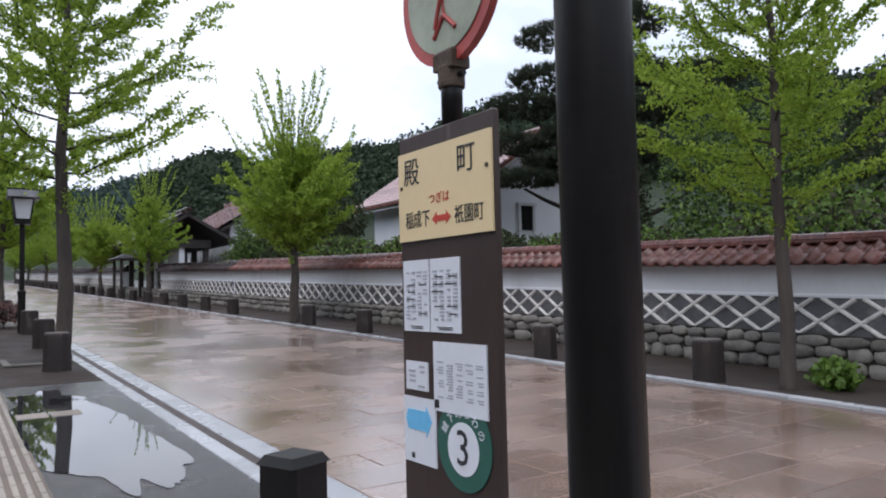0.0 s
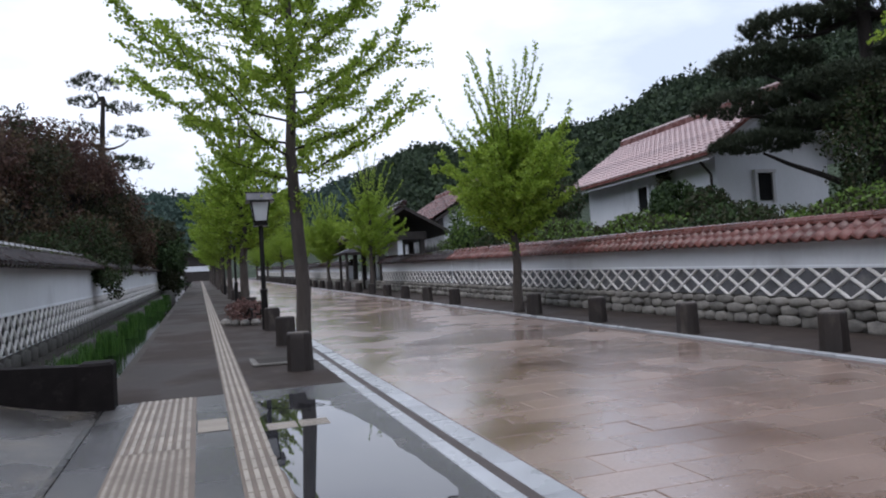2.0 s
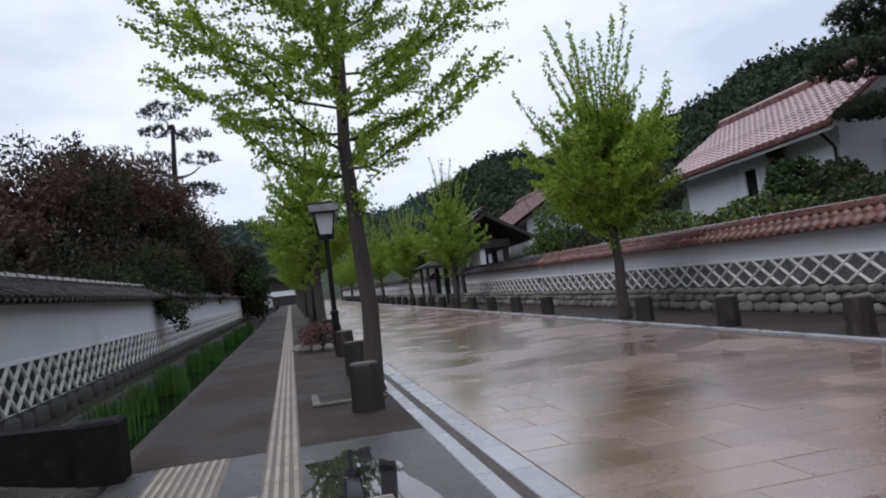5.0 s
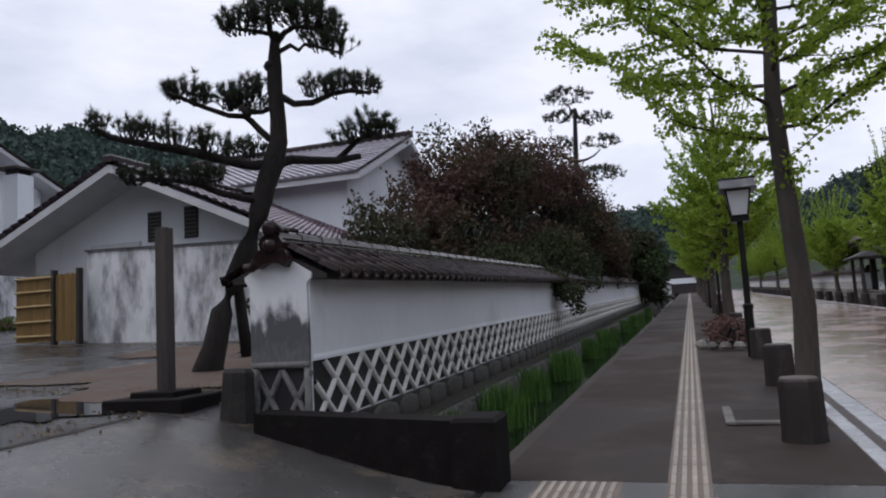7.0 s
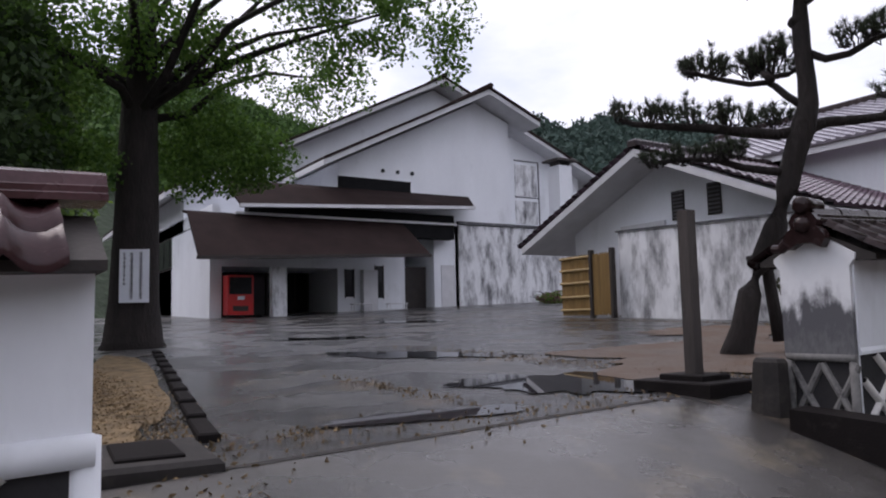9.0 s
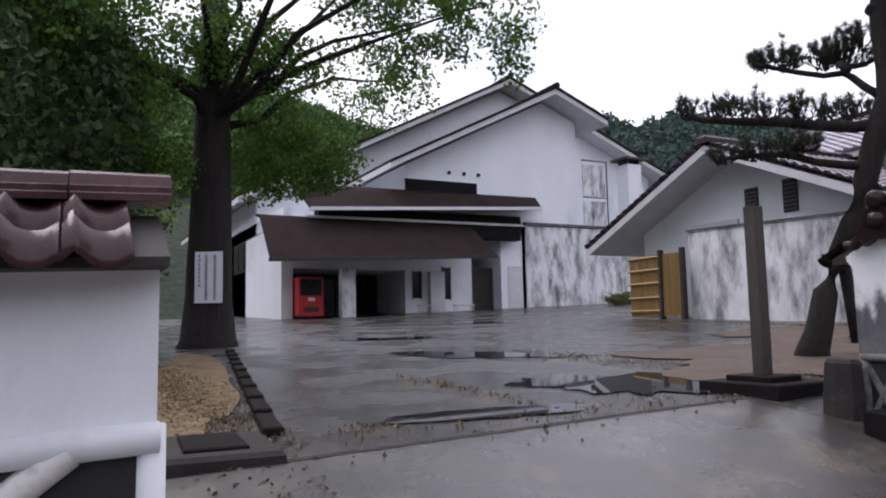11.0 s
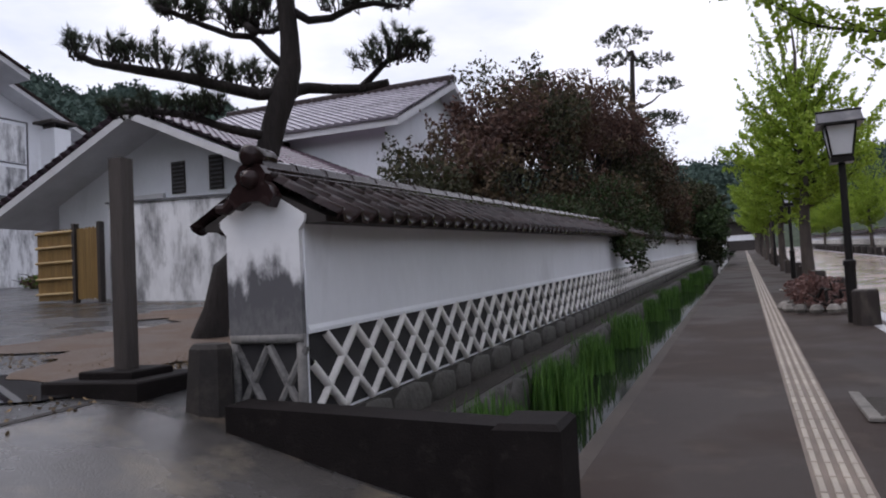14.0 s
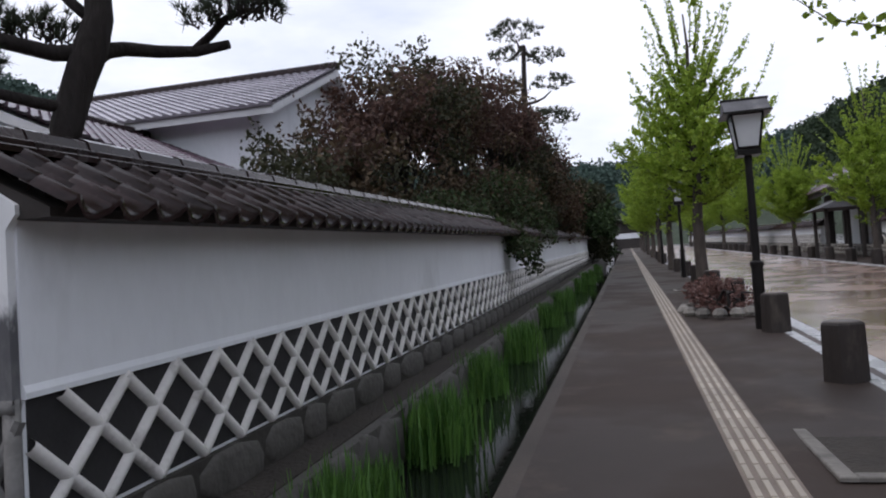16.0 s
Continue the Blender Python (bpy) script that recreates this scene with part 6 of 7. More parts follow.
def iris(x, y, seed, rad=(0.22, 0.55), n=230, tall=0.62):
    g = np.random.default_rng(seed)
    t = thing("iris_clump", "clump of green iris blades in the canal", "plant", "irises in the canal", pose(x, y, SLOPE * y - 0.34))
    part("mud", Shape().lathe([(0.45 * rad[1], -0.1), (0.40 * rad[1], 0.03), (0.25 * rad[1], 0.06)], 10), SOIL, t)
    b = np.stack([g.normal(size=n) * rad[0] * 0.55, g.normal(size=n) * rad[1] * 0.55, np.zeros(n) + 0.03], 1)
    a = g.uniform(0, 2 * np.pi, n)
    lean = g.uniform(0.02, 0.28, n)
    h = tall * g.uniform(0.55, 1.15, n)
    out = np.stack([np.cos(a), np.sin(a), np.zeros(n)], 1)
    side_v = np.stack([-np.sin(a), np.cos(a), np.zeros(n)], 1) * 0.011
    m1 = b + out * (lean * h * 0.35)[:, None] + np.array([0, 0, 1]) * (h * 0.6)[:, None]
    tp = b + out * (lean * h * 1.1)[:, None] + np.array([0, 0, 1]) * h[:, None]
    v = np.concatenate([np.stack([b - side_v, b + side_v, m1 + side_v * 0.9, m1 - side_v * 0.9], 1), np.stack([m1 - side_v * 0.9, m1 + side_v * 0.9, tp + side_v * 0.1, tp - side_v * 0.1], 1)]).reshape(-1, 3)
    tagged(part("foliage", np_mesh("foliage", v, np.arange(len(v)).reshape(-1, 4), IRIS), IRIS, t), kind="stuff")
    return t


ir = iris(-2.12, 13.1, 1, (0.24, 0.42), 380, 0.52)
ir2 = iris(-2.06, 15.4, 2, (0.26, 0.5), 520, 0.54)
for k, yy in enumerate([14.05, 17.9, 20.7, 22.2, 25.4, 28.8, 32.4, 36.5, 41, 47, 53]):
    copy_thing(ir2 if k % 3 else ir, pose(-2.2 + 0.04 * (k % 3), yy, SLOPE * yy - 0.34, 0, 0, 180 * (k % 2)) @ Matrix.Scale(0.6 if k == 0 else 0.86 + 0.08 * (k % 3), 4))


# ---- wooded hills ----
SKYLINE = [(-180, 12), (-120, 13), (-90, 15), (-67, 12.6), (-60, 14.8), (-52, 15.0), (-42, 13.1), (-38, 13.1), (-35, 11.8), (-32, 10.8), (-28, 10.7), (-24, 9.4), (-20.6, 9.2), (-19, 10.2), (-17, 10.0), (-14, 9.2), (-9, 7.2), (-4, 6.8), (2, 7.3), (6, 7), (20, 8), (30, 11), (38, 13.2), (42, 13.4), (45, 14.4), (48, 13.8), (51, 14.6), (58, 13.6), (67, 13.8), (73, 16), (79, 17), (90, 19), (115, 15), (180, 12)]
DISTANCE = [(-180, 160), (-70, 120), (-30, 140), (-24, 190), (-17, 220), (-10, 420), (8, 420), (30, 330), (55, 260), (64, 170), (95, 150), (180, 160)]


def hill_point(azim, f, bump=True):
    d = float(np.interp(azim, *zip(*DISTANCE)))
    e = float(np.interp(azim, *zip(*SKYLINE)))
    r = d * (0.45 + 0.55 * f)
    top = math.tan(radians(e)) * d
    z = 1.6 + top * (max(0.0, f) ** 0.85 if f <= 1 else 1 - 1.2 * (f - 1))
    x, y = -r * math.sin(radians(azim)), 6 + r * math.cos(radians(azim))
    if bump:
        z += noise.noise(Vector((x, y, 0)) * 0.035) * 0.05 * top * min(1, 2 * f)
    return x, y, z


def hill(name, a0, a1, material, label):
    s = Shape()
    na, nf = int((a1 - a0) / 0.9) + 1, 13
    s.add([hill_point(a0 + (a1 - a0) * i / (na - 1), j / (nf - 3)) for j in range(nf) for i in range(na)], [(j * na + i, j * na + i + 1, (j + 1) * na + i + 1, (j + 1) * na + i) for j in range(nf - 1) for i in range(na - 1)])
    return structure(name, s, material, label, True)


def forest(name, seed, a0, a1, n, crown, cards, card, material, label, f0=0.25):
    """Crowns of leaf cards scattered over a hillside."""
    g = np.random.default_rng(seed)
    cen = []
    for k in range(n):
        fr = f0 + (1.03 - f0) * g.uniform() ** 0.7
        c = np.array(hill_point(g.uniform(a0, a1), fr))
        r = crown * g.uniform(0.6, 1.5)
        d = unit(g.normal(size=(cards, 3)))
        d[:, 2] = np.abs(d[:, 2]) * g.uniform(0.9, 1.7)
        cen.append(c + d * r * g.uniform(0.55, 1.0, cards)[:, None])
    v, q = leaves(g, np.concatenate(cen), card, 0.4, 1.3, 0.6)
    ob = part(name, np_mesh(name, v, q, material), material)
    return tagged(ob, label, "forest", kind="stuff")


hill("hill_east", -180, -20, FOREST_FLOOR, "dark wooded hillside")
hill("hill_north", -24, 33, FOREST_FLOOR, "distant wooded hill at the end of the street")
hill("hill_west", 30, 180, FOREST_FLOOR, "wooded hill behind the hall")
forest("hill_trees", 1, -78, -24, 3000, 2.3, 70, 0.55, FOREST, "dense dark trees on the hillside")
forest("hill_trees", 2, -25, -11, 1000, 2.8, 60, 0.8, FOREST, "dense dark trees on the hillside")
forest("hill_trees", 3, -12, 33, 1500, 4.5, 45, 1.5, FOREST_HAZED, "trees on the far hill, haze put into their blue-green colour")
forest("hill_trees", 4, 33, 64, 1700, 3.8, 50, 1.2, FOREST_HAZED, "trees on the far hill, haze put into their pale green colour")
forest("hill_trees", 5, 62, 100, 2300, 2.6, 80, 0.62, FOREST_GREEN, "green trees on the hill behind the hall")

shrub("weed", 95, [((8.72, 5.15, 0.38), (0.26, 0.3, 0.2))], 700, 0.06, LEAF_FRESH, "bright green weed at the foot of a roadside tree", "plant", stems=False, holes=0.1, hollow=0.1)
shrub("flowering_azalea", 96, [((-30.6, 32.6, 2.75), (0.6, 1.8, 0.4)), ((-30.2, 36.0, 2.9), (0.6, 1.4, 0.45))], 4200, 0.09, AZALEA, "low red and green azalea before the streaked wall", "shrub", holes=0.15, hollow=0.2, second=LEAF_FRESH)


# ---- kura storehouse in the eastern garden ----
kura = thing("white_storehouse", "white plastered storehouse with a pale red tiled roof", "building", at=pose(0, 0, 0))
KX, KY, KZ, KW, KL, KR = 17.7, 23.4, 5.9, 5.1, 9.0, 1.85
KM = KX + KW / 2
part("wall_body", Shape().slab([(KX, 0.5), (KX + KW, 0.5), (KX + KW, KZ - 0.1), (KM, KZ + KR - 0.2), (KX, KZ - 0.1)], "y", KY, KY + KL), PLASTER, kura, "white plaster walls")
part("plinth_band", Shape().box(KX - 0.06, KY - 0.06, 3.05, KX + KW + 0.06, KY + KL + 0.06, 3.15), FASCIA, kura)
rf = Shape()
for far in (KX - 0.8, KX + KW + 0.8):
    roof_plane(rf, (KM, KY - 0.7, KZ + KR), (far, KY - 0.7, KZ - 0.35), (far, KY + KL + 0.6, KZ - 0.35), (KM, KY + KL + 0.6, KZ + KR), 0.25)
part("roof_deck", rf, FASCIA, kura, "white plastered eaves")
for far in (KX - 0.85, KX + KW + 0.85):
    tiled_slope((KM, KY - 0.75, KZ + KR + 0.05), (KM, KY + KL + 0.65, KZ + KR + 0.05), (far, KY + KL + 0.65, KZ - 0.33), (far, KY - 0.75, KZ - 0.33), 0.34, TILE_PINK, kura, wave=0.07)
part("ridge", Shape().box(KM - 0.2, KY - 0.8, KZ + KR + 0.02, KM + 0.2, KY + KL + 0.7, KZ + KR + 0.30, 0.05), TILE_RED, kura, "red ridge tiles")
part("ridge_cap", Shape().box(KM - 0.12, KY - 0.8, KZ + KR + 0.302, KM + 0.12, KY + KL + 0.7, KZ + KR + 0.38, 0.05), TILE_PINK, kura, "pale ridge cap")
part("eave_tiles", Shape().box(KX - 0.92, KY - 0.78, KZ - 0.46, KX - 0.82, KY + KL + 0.68, KZ - 0.33, 0.02), TILE_RED, kura)
part("barge_tiles", Shape().slab([(KX - 0.9, KZ - 0.40), (KM, KZ + KR + 0.0), (KM, KZ + KR + 0.12), (KX - 0.9, KZ - 0.28)], "y", KY - 0.86, KY - 0.76), TILE_RED, kura)
wy, wz = KY + 4.15, 4.05
w = part("window", Shape().box(KX - 0.03, wy, wz, KX - 0.005, wy + 0.7, wz + 1.0), RECESS_SHADE, kura, "small window, the shade of its depth painted near-black")
part("window_frame", Shape().box(KX - 0.10, wy - 0.16, wz - 0.1, KX - 0.0, wy, wz + 1.1).box(KX - 0.10, wy + 0.7, wz - 0.1, KX, wy + 0.86, wz + 1.1).box(KX - 0.16, wy - 0.2, wz + 1.0, KX, wy + 0.9, wz + 1.14).box(KX - 0.10, wy, wz - 0.1, KX, wy + 0.7, wz), PLASTER, w)
w = part("window", Shape().box(KX + 1.75, KY - 0.03, 3.9, KX + 2.4, KY - 0.005, 4.9), RECESS_SHADE, kura, "small window, the shade of its depth painted near-black")
part("window_frame", Shape().box(KX + 1.63, KY - 0.10, 3.8, KX + 1.75, KY, 5.0).box(KX + 2.4, KY - 0.10, 3.8, KX + 2.52, KY, 5.0).box(KX + 1.6, KY - 0.14, 4.9, KX + 2.55, KY, 5.02), FASCIA, w)
part("downpipe", Shape().tube([(KX - 0.5, KY + 0.2, KZ - 0.5), (KX - 0.12, KY + 0.12, KZ - 1.0), (KX - 0.12, KY + 0.12, 2.0)], [0.05, 0.05, 0.05], 8), DARK_WOOD, kura)
clumped("climbing_vine", 36, [((KX - 0.35, KY + 2.6, 4.6), (0.35, 0.45, 1.0)), ((KX - 0.3, KY + 1.2, 3.7), (0.3, 0.7, 0.8))], 26, 150, 0.07, [LEAF_OLIVE, LEAF_FRESH], "dark vine climbing the white storehouse wall", "plant", 0.6)
structure("garden_ground", Shape().box(10.56, -25, -0.2, 60, 42.9, 0.55).shear(), SOIL, "dark planted garden soil behind the eastern wall")

# ---- gate and house further up the street ----
gate = thing("gatehouse", "dark timber gatehouse with a grey tiled roof", "building", at=pose(0, 0, SLOPE * 47))
for gx in (10.1, 12.6):
    for gy in (43.6, 46.0, 48.6, 51.4):
        part("post", Shape().box(gx, gy, 0, gx + 0.28, gy + 0.28, 3.2, 0.02), DARK_WOOD, gate)
part("lintel", Shape().box(10.05, 43.4, 2.75, 12.95, 51.8, 3.2), DARK_WOOD, gate)
part("door", Shape().box(12.3, 46.3, 0, 12.4, 48.6, 2.75), DARK_WOOD, gate, "dark plank gate")
part("flank_wall", Shape().box(11.2, 48.9, 0, 11.5, 51.6, 2.75), PLASTER, gate)
part("flank_wall", Shape().box(11.2, 43.6, 0, 11.5, 46.0, 2.75), PLASTER, gate)
rf = Shape()
roof_plane(rf, (11.5, 42.8, 4.7), (8.9, 42.4, 3.15), (8.9, 52.6, 3.15), (11.5, 52.2, 4.7), 0.2)
roof_plane(rf, (11.5, 42.8, 4.7), (14.1, 42.4, 3.15), (14.1, 52.6, 3.15), (11.5, 52.2, 4.7), 0.2)
part("roof_deck", rf, DARK_WOOD, gate)
tiled_slope((11.5, 42.8, 4.76), (11.5, 52.2, 4.76), (8.85, 52.7, 3.18), (8.85, 42.3, 3.18), 0.34, TILE_VIOLET, gate)
part("ridge", Shape().box(11.35, 42.6, 4.72, 11.65, 52.4, 5.0, 0.05), TILE, gate)
small = thing("bus_shelter", "small dark timber shelter with a grey roof beside the road", "shelter", at=pose(8.9, 45.0, SLOPE * 45))
for a in (-0.7, 0.7):
    for b in (-1.0, 1.0):
        part("post", Shape().box(a - 0.07, b - 0.07, 0, a + 0.07, b + 0.07, 2.2), DARK_WOOD, small)
part("roof", Shape().add([(-1.1, -1.5, 2.2), (1.1, -1.5, 2.2), (1.1, 1.5, 2.2), (-1.1, 1.5, 2.2), (0, -1.5, 2.65), (0, 1.5, 2.65)], [(3, 2, 1, 0), (0, 1, 4), (2, 3, 5), (1, 2, 5, 4), (3, 0, 4, 5)]), SLATE_GREY, small)
house = thing("house", "dark timber house with a red-brown tiled gable roof", "building", at=pose(0, 0, SLOPE * 50))
part("wall_body", Shape().slab([(14.6, 0), (22, 0), (22, 4.3), (18.3, 6.2), (14.6, 4.3)], "y", 45, 56), PLASTER_DIRTY, house)
rf = Shape()
roof_plane(rf, (18.3, 44.0, 6.6), (13.8, 44.0, 3.9), (13.8, 57, 3.9), (18.3, 57, 6.6), 0.2)
roof_plane(rf, (18.3, 44.0, 6.6), (22.8, 44.0, 3.9), (22.8, 57, 3.9), (18.3, 57, 6.6), 0.2)
part("roof_deck", rf, DARK_WOOD, house)
tiled_slope((18.3, 43.9, 6.66), (18.3, 57, 6.66), (13.7, 57, 3.93), (13.7, 43.9, 3.93), 0.36, TILE_RED, house)
part("ridge", Shape().box(18.1, 43.8, 6.6, 18.5, 57.1, 6.95, 0.05), TILE_RED, house)
far_house = thing("house", "dark timber shop house at the far end of the canal", "building", at=pose(0, 0, SLOPE * 78))
part("wall_body", Shape().slab([(-9.0, 0), (-2.6, 0), (-2.6, 3.0), (-5.8, 4.6), (-9.0, 3.0)], "y", 76, 90), DARK_WOOD, far_house)
part("gable_plaster", Shape().slab([(-8.9, 2.2), (-4.6, 2.2), (-4.6, 3.85), (-5.8, 4.5), (-8.9, 3.0)], "y", 75.9, 75.98), PLASTER, far_house, "white gable")
rf = Shape()
roof_plane(rf, (-5.8, 75, 4.95), (-1.7, 75, 2.9), (-1.7, 91, 2.9), (-5.8, 91, 4.95), 0.2)
roof_plane(rf, (-5.8, 75, 4.95), (-9.9, 75, 2.9), (-9.9, 91, 2.9), (-5.8, 91, 4.95), 0.2)
part("roof", rf, TILE, far_house)
end_house = thing("house", "dark timber house closing the far end of the street", "building", at=pose(0, 0, SLOPE * 150))
part("wall_body", Shape().slab([(-8, 0), (3.0, 0), (3.0, 3.4), (-2.5, 5.6), (-8, 3.4)], "y", 152, 162), DARK_WOOD, end_house)
part("plaster_band", Shape().box(-7.5, 151.9, 1.9, 2.4, 151.97, 2.9), PLASTER, end_house, "white plaster band")
rf = Shape()
roof_plane(rf, (-2.5, 151, 6.0), (3.9, 151, 3.2), (3.9, 163, 3.2), (-2.5, 163, 6.0), 0.25)
roof_plane(rf, (-2.5, 151, 6.0), (-8.9, 151, 3.2), (-8.9, 163, 3.2), (-2.5, 163, 6.0), 0.25)
part("roof", rf, TILE, end_house)
west3, _, _ = wall("wall_west_far", W_X, 1, 91.0, 150.0, -0.5, (0.42, 0.99), 1.74, 0.60, TILE, "distant white garden wall with tiled coping", (200, 201), 0.42, courses=2)


# ---- patches lying on the ground ----
def patch(name, cx, cy, rx, ry, material, lift, label, seed=0, turn=0.0, rings=8, n=180, rough_edge=0.25, flat=None):
    """An irregular patch that follows the ground; flat: a level pool at that height over its centre's ground."""
    s = Shape()
    vs, ca, sa = [], math.cos(turn), math.sin(turn)
    for r in range(rings + 1):
        for k in range(n):
            a = 2 * math.pi * k / n
            e = 1 + rough_edge * noise.noise(Vector((math.cos(a) * 1.6 + seed * 7.1, math.sin(a) * 1.6, seed))) + rough_edge * 0.5 * noise.noise(Vector((math.cos(a) * 4 + seed, math.sin(a) * 4, seed + 3))) + rough_edge * 0.10 * noise.noise(Vector((math.cos(a) * 14 + seed, math.sin(a) * 14, seed + 5)))
            u, w = rx * e * math.cos(a) * r / rings, ry * e * math.sin(a) * r / rings
            x, y = cx + u * ca - w * sa, cy + u * sa + w * ca
            z = ground(x, y) if x < -1.03 else SLOPE * y + 0.012
            vs.append((x, y, z + lift))
    s.add(vs, [(r * n + k, r * n + (k + 1) % n, (r + 1) * n + (k + 1) % n, (r + 1) * n + k) for r in range(rings) for k in range(n)])
    return structure(name, s, material, label, True, False)


patch("gravel_patch", -6.2, 14.4, 1.8, 2.4, GRAVEL, 0.02, "wet brown gravel around the pine", 1, 0.5, rough_edge=0.5)
patch("gravel_patch", -9.0, 18.2, 1.6, 1.7, GRAVEL, 0.018, "wet brown gravel before the storehouse", 2, 0.4, rough_edge=0.5)
patch("puddle_1", -4.85, 8.75, 0.26, 0.85, PUDDLE, 0.016, "shallow rain puddle", 3, -0.25, rough_edge=0.3)
patch("puddle_2", -5.4, 10.75, 1.25, 0.75, PUDDLE, 0.016, "shallow rain puddle", 4, 0.5, rough_edge=0.6)
patch("puddle_3", -9.9, 11.4, 1.6, 0.5, PUDDLE, 0.016, "shallow rain puddle", 5, 0.6, rough_edge=0.6)
patch("puddle_4", -15.1, 12.1, 1.2, 0.42, PUDDLE, 0.016, "shallow rain puddle", 6, 0.9, rough_edge=0.6)
patch("puddle_5", -20.3, 17.2, 1.3, 0.6, PUDDLE, 0.014, "shallow rain puddle", 7, 0.8, rough_edge=0.6)
patch("puddle_6", 1.10, 7.7, 0.50, 2.2, PUDDLE, 0.004, "shallow rain puddle on the footpath", 8, 0.05, rough_edge=0.28)
patch("puddle_7", 1.0, 10.1, 0.30, 0.55, PUDDLE, 0.004, "shallow rain puddle on the footpath", 9, 0.1, rough_edge=0.6)
patch("straw_bed", -9.6, 7.0, 4.7, 0.52, STRAW, 0.012, "bed of straw litter along the forecourt", 10, -0.15 + math.pi, rough_edge=0.2)

# kerb of the bed, drain stone and small stones
bedk = thing("bed_kerb", "low dark stone kerb of the planting bed", "kerb", at=pose(0, 0, 0))
for k in range(10):
    a, b = Vector((-5.05 - 0.98 * k, 6.98 + 0.15 * k, 0)), Vector((-6.02 - 0.98 * k, 7.13 + 0.15 * k, 0))
    m = Matrix.Translation((a.x, a.y, ground(a.x, a.y) - 0.04)) @ Matrix.Rotation(math.atan2(b.y - a.y, b.x - a.x), 4, "Z")
    part("kerb_stone", Shape().box(0, -0.08, 0, 0.97, 0.08, 0.11, 0.015, m), BEAM, bedk)
drain = thing("drain_stone", "carved stone drain cover beside the wall end", "stone", at=pose(-4.62, 6.46, ground(-4.62, 6.46) - 0.02, 0, 0, -4))
part("slab", Shape().box(-0.52, -0.40, -0.12, 0.52, 0.40, 0.10, 0.03), BEAM_STONE, drain)
part("trough", Shape().box(-0.34, -0.20, 0.10, 0.34, 0.20, 0.125, 0.01), BEAM, drain)

# ---- tactile paving ----
tac = structure("tactile_bed", Shape().box(0.275, -20, -0.02, 0.585, FAR_END, 0.0145).shear(), TACTILE_BED, "worn cream tactile guide strip")


def tactile_tile(w=0.30, bars_n=4, along=True):
    s = Shape()
    for k in range(bars_n):
        c = -w / 2 + w * (k + 0.5) / bars_n
        if along:
            s.box(c - 0.019, -w / 2 + 0.010, 0.0, c + 0.019, w / 2 - 0.010, 0.010, 0.004)
        else:
            s.box(-w / 2 + 0.010, c - 0.019, 0.0, w / 2 - 0.010, c + 0.019, 0.010, 0.004)
    return s


tt, tx_ = tactile_tile(), tactile_tile(along=False)
tmesh, txmesh = tt.mesh("tactile_tile", TACTILE), tx_.mesh("tactile_tile", TACTILE)
tilt = Matrix.Rotation(math.atan(SLOPE), 4, "X")
rest = Shape()
for k in range(330):
    yy = 1.0 + 0.302 * k
    m = Matrix.Translation((0.43, yy, SLOPE * yy + 0.0142)) @ tilt
    if yy < 46:
        piece("tactile_tile", tmesh, tac, m)
    else:
        placed(rest, tt, m)
tagged(part("tactile_tiles", rest, TACTILE, tac), kind="stuff")
dots = Shape()
for i in range(5):
    for j in range(5):
        dots.lathe([(0.020, 0.0), (0.014, 0.008)], 6, (-0.12 + 0.06 * i, -0.12 + 0.06 * j, 0))
pad = structure("tactile_pad", Shape().box(-0.68, 6.95, -0.02, -0.04, 11.2, 0.0125).shear(), TACTILE_BED, "worn tactile warning pad at the crossing")
dmesh = dots.mesh("warning_tile", TACTILE)
for i in range(2):
    for k in range(14):
        yy = 7.1 + 0.302 * k
        piece("tactile_tile", tmesh if yy > 8.4 else dmesh, pad, Matrix.Translation((-0.52 + 0.302 * i, yy, SLOPE * yy + 0.012)) @ tilt)
for k, yy in enumerate((9.2, 9.5)):
    piece("tactile_tile", txmesh, pad, Matrix.Translation((0.115, yy, SLOPE * yy + 0.012)) @ tilt)
for i in range(2):
    piece("tactile_tile", txmesh, pad, Matrix.Translation((0.74 + 0.302 * i, 8.95, SLOPE * 8.95 + 0.012)) @ tilt)

# tree pits
for px, py, label in ((1.12, 14.2, "pale stone edging of a planting pit"), (1.2, 30.0, "pale stone edging of a planting pit")):
    pit = thing("tree_pit", label, "tree pit", "tree pits", stand(px, py))
    part("soil", Shape().box(-0.24, -0.62, 0.0, 0.6, 0.62, 0.022), SOIL, pit, "dark soil with litter")
    for x0, y0, x1, y1 in ((-0.34, -0.72, -0.24, 0.72), (-0.24, -0.72, 0.6, -0.62), (-0.24, 0.62, 0.6, 0.72)):
        part("edge_stone", Shape().box(x0, y0, 0.0, x1, y1, 0.03, 0.008), ROCK, pit)
bed = thing("bed_edging", "rough stone edging round the azalea bed", "edging", at=stand(1.3, 23.6))
for k in range(14):
    a = 2 * math.pi * k / 14
    part("edge_rock", Shape().lathe([(0.10, 0), (0.13, 0.06), (0.09, 0.14), (0.04, 0.16)], 6, (0.62 * math.cos(a), 1.45 * math.sin(a), 0)), ROCK, bed)

# ---- stone foot of the eastern wall ----
foot = structure("wall_foot_east", Shape().box(9.98, -25, -0.1, 10.04, 140, 0.56).shear(), MORTAR, "earth-filled stone foot of the eastern wall")


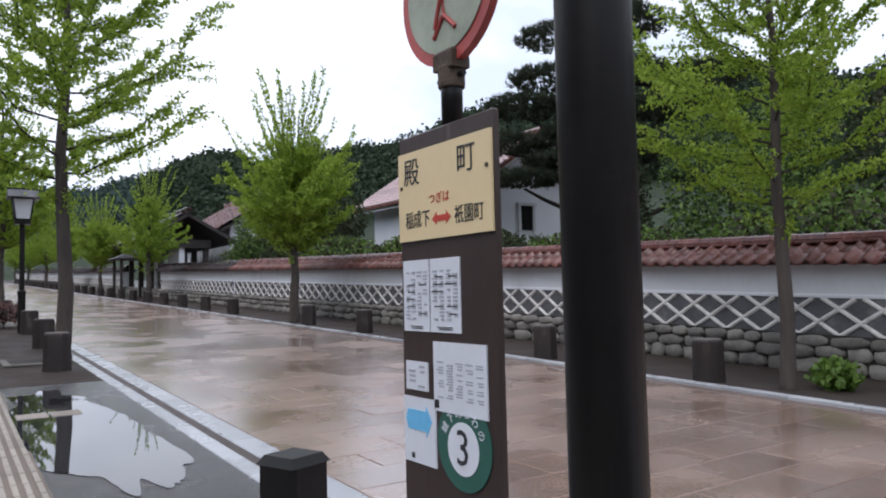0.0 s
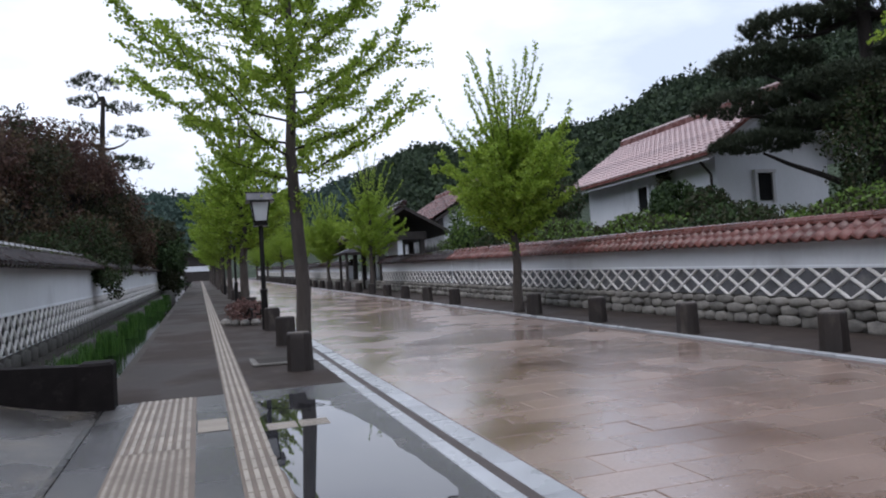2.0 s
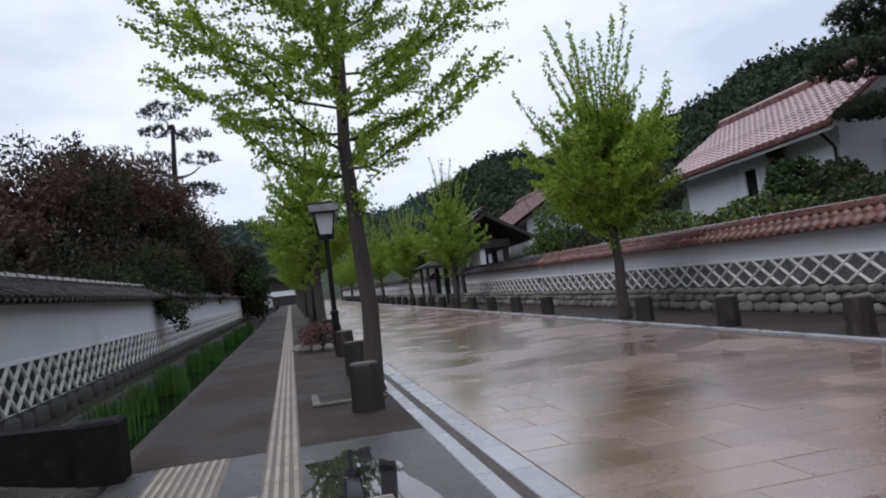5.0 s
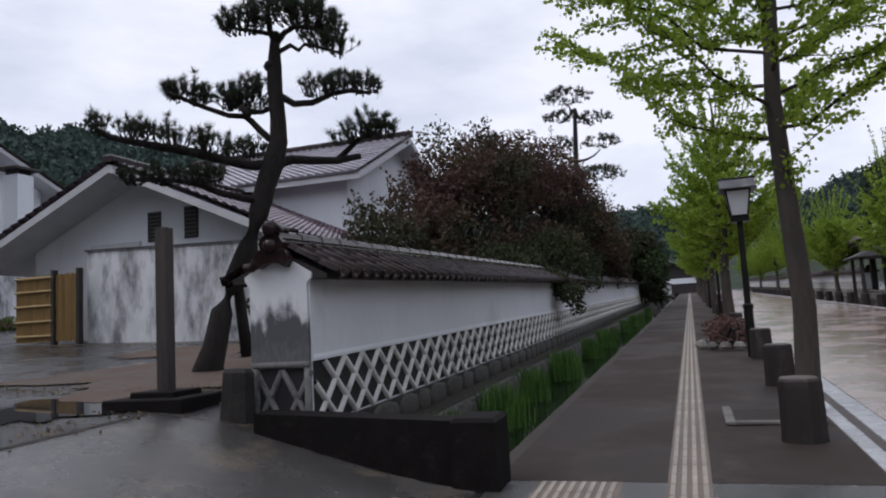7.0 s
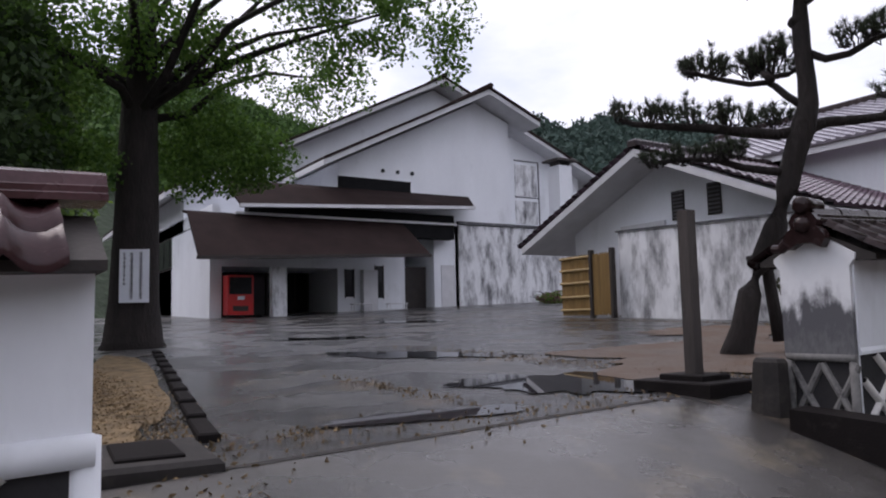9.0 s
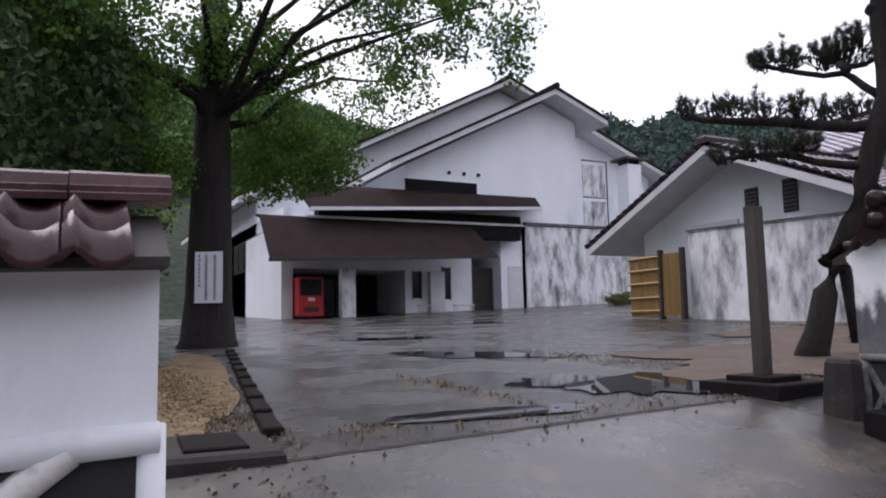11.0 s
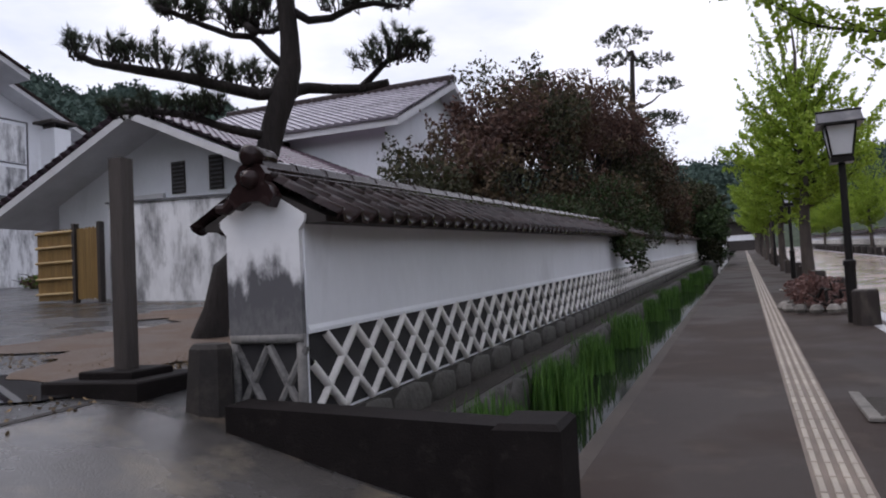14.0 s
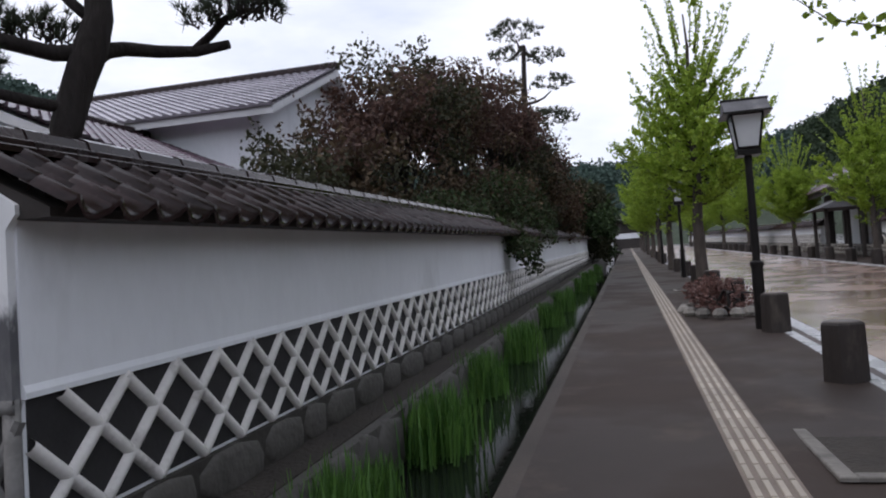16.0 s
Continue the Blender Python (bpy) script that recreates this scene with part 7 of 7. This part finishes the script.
def rock_mesh(seed):
    g = random.Random(seed)
    s = Shape()
    n = 9
    outl = []
    for k in range(n):
        a = 2 * math.pi * k / n
        q = 0.5 / max(abs(math.cos(a)), abs(math.sin(a))) ** 0.75
        outl.append((q * math.cos(a) * g.uniform(0.86, 1.0), q * math.sin(a) * g.uniform(0.86, 1.0)))
    vs = [(0, y, z) for y, z in outl] + [(-0.6, y * 0.92, z * 0.92) for y, z in outl] + [(-1.0 * g.uniform(0.85, 1.1), y * 0.66, z * 0.66) for y, z in outl] + [(-1.05, 0, 0)]
    fs = [(i * n + k, i * n + (k + 1) % n, (i + 1) * n + (k + 1) % n, (i + 1) * n + k) for i in range(2) for k in range(n)] + [(2 * n + k, 2 * n + (k + 1) % n, 3 * n) for k in range(n)]
    return s.add(vs, fs)


rocks = [rock_mesh(k) for k in range(7)]
rock_meshes = [r.mesh("stone", ROCK, True) for r in rocks]
g = random.Random(4)
far_s = Shape()
for row, (z0, hh) in enumerate(((0.0, 0.24), (0.21, 0.20), (0.38, 0.17))):
    y = -6.0 + 0.1 * row
    while y < 75:
        w = g.uniform(0.25, 0.55)
        k = g.randrange(7)
        m = Matrix.Translation((9.99, y + w / 2, z0 + hh / 2 + SLOPE * (y + w / 2))) @ Matrix.Diagonal((g.uniform(0.07, 0.13), w * 1.02, hh * g.uniform(0.95, 1.15), 1))
        if 4.0 < y < 30:
            piece("stone", rock_meshes[k], foot, m)
        else:
            placed(far_s, rocks[k], m)
        y += w
tagged(part("stones", far_s, ROCK, foot, "", True), kind="stuff")
foot_meshes = [r.mesh("stone", ROCK_DARK, True) for r in rocks]
foot_w = structure("wall_foot_west", Shape().box(W_X + 0.004, W_Y0 + 0.02, -0.5, W_X + 0.05, 74, 0.40).shear(), MORTAR, "dark stone foot of the garden wall above the canal")
far_s = Shape()
y = W_Y0 + 0.1
while y < 60:
    w = g.uniform(0.4, 0.9)
    k = g.randrange(7)
    m = Matrix.Translation((W_X + 0.04, y + w / 2, 0.26 + SLOPE * (y + w / 2))) @ Matrix.Diagonal((-0.05, w * 1.0, 0.30, 1))
    piece("stone", foot_meshes[k], foot_w, m) if y < 34 else placed(far_s, rocks[k], m)
    m = Matrix.Translation((-2.31, y + w / 2, -0.08 + SLOPE * (y + w / 2))) @ Matrix.Diagonal((-0.07, w * 1.0, 0.5, 1))
    piece("stone", foot_meshes[k], foot_w, m) if y < 34 else placed(far_s, rocks[k], m)
    y += w
tagged(part("stones", far_s, ROCK_DARK, foot_w, "", True), kind="stuff")
bank = structure("canal_bank", Shape().box(W_X + 0.05, W_Y0, -0.5, -2.40, 74, 0.15).shear(), SOIL, "muddy bank between wall and canal")

# apron edge of the forecourt and the litter caught along it
edge = Shape()
for k in range(24):
    y0, y1 = 6.3 + 0.19 * k, 6.3 + 0.19 * (k + 1)
    for x0, x1 in ((-4.16, -4.09),):
        edge.add([(x0, y0, ground(x0, y0) + 0.012), (x1, y0, ground(x1, y0) + 0.012), (x1, y1, ground(x1, y1) + 0.012), (x0, y1, ground(x0, y1) + 0.012)], [(0, 1, 2, 3)])
structure("apron_edge", edge, BEAM_STONE, "worn concrete edge strip of the forecourt", fix=False)
g_l = np.random.default_rng(12)
lit = []
for cx, cy, sx, sy, n in ((-7.0, 12.6, 0.9, 0.3, 160), (-5.3, 13.2, 0.7, 0.8, 300), (-4.9, 7.6, 0.12, 0.15, 90), (-8.5, 6.7, 2.3, 0.22, 4200), (-4.45, 9.6, 0.28, 1.6, 380), (-4.9, 12.3, 0.45, 0.25, 420), (-8.4, 12.2, 1.4, 0.22, 420), (-6.6, 9.3, 0.9, 0.1, 260), (-11.5, 20.4, 2.6, 0.18, 500)):
    px, py = g_l.normal(cx, sx, n), g_l.normal(cy, sy, n)
    lit.append(np.stack([px, py, [ground(a, b) + 0.012 for a, b in zip(px, py)]], 1))
lv, lq = leaves(g_l, np.concatenate(lit), 0.02, 0.5, 2.0)
tagged(part("leaf_litter", np_mesh("leaf_litter", lv, lq, STRAW), STRAW), "pale straw-coloured litter on the wet forecourt", "litter", kind="stuff")

# granite kerbs
kerb = structure("kerb", Shape().box(1.78, -30, -0.2, 1.93, FAR_END, -0.002).shear(), JOINT, "kerb bed")
kerb2 = structure("kerb_east", Shape().box(7.76, -30, -0.2, 7.88, FAR_END, 0.0).shear(), JOINT, "kerb bed")
ks = Shape().box(0, 0, -0.05, 0.146, 0.792, 0.016, 0.006)
ks2 = Shape().box(0, 0, -0.05, 0.215, 0.792, 0.010, 0.006)
ks3 = Shape().box(0, 0, -0.05, 0.112, 0.792, 0.05, 0.012)
kms = [s_.mesh("kerb_stone", GRANITE) for s_ in (ks, ks2, ks3)]
rest1, rest2 = Shape(), Shape()
for k in range(190):
    yy = -10 + 0.8 * k
    for sh, me, xx, par, rs in ((ks, kms[0], 1.782, kerb, rest1), (ks2, kms[1], 2.032, kerb, rest1), (ks3, kms[2], 7.764, kerb2, rest2)):
        m = Matrix.Translation((xx, yy, SLOPE * yy)) @ tilt
        if 2 < yy < 34:
            piece("kerb_stone", me, par, m)
        else:
            placed(rs, sh, m)
tagged(part("kerb_stones", rest1, GRANITE, kerb), kind="stuff")
tagged(part("kerb_stones", rest2, GRANITE, kerb2), kind="stuff")

# paved road: courses across the street
road = structure("road", Shape().box(2.25, -30, -0.2, 7.76, FAR_END, 0.002).shear(), JOINT, "road paved with wet pinkish stone slabs")
TWX, TWY = 0.88, 0.43
slab_s = Shape().box(0.004, 0.004, -0.04, TWX - 0.004, TWY - 0.004, 0.010, 0.004)
slab_m = slab_s.mesh("paving_slab", STONE_PAVE)
half_s = Shape().box(0.004, 0.004, -0.04, TWX / 2 - 0.004, TWY - 0.004, 0.010, 0.004)
half_m = half_s.mesh("paving_slab", STONE_PAVE)
rest = Shape()
row, yy = 0, -8.0
while yy < 140:
    xx = 2.252
    if row % 2:
        items = [(half_s, half_m, xx)] + [(slab_s, slab_m, xx + TWX / 2 + TWX * k) for k in range(5)]  + [(half_s, half_m, xx + TWX * 5.5)]
    else:
        items = [(slab_s, slab_m, xx + TWX * k) for k in range(6)]
    for sh, me, x0 in items:
        m = Matrix.Translation((x0, yy, SLOPE * yy + g.uniform(-0.0015, 0.0015))) @ tilt @ Matrix.Rotation(g.uniform(-0.004, 0.004), 4, "Y") @ Matrix.Rotation(g.uniform(-0.003, 0.003), 4, "X")
        if 3.0 < yy < 22:
            piece("paving_slab", me, road, m)
        else:
            placed(rest, sh, m)
    yy += TWY
    row += 1
tagged(part("paving_slabs", rest, STONE_PAVE, road, "", False, False), kind="stuff")
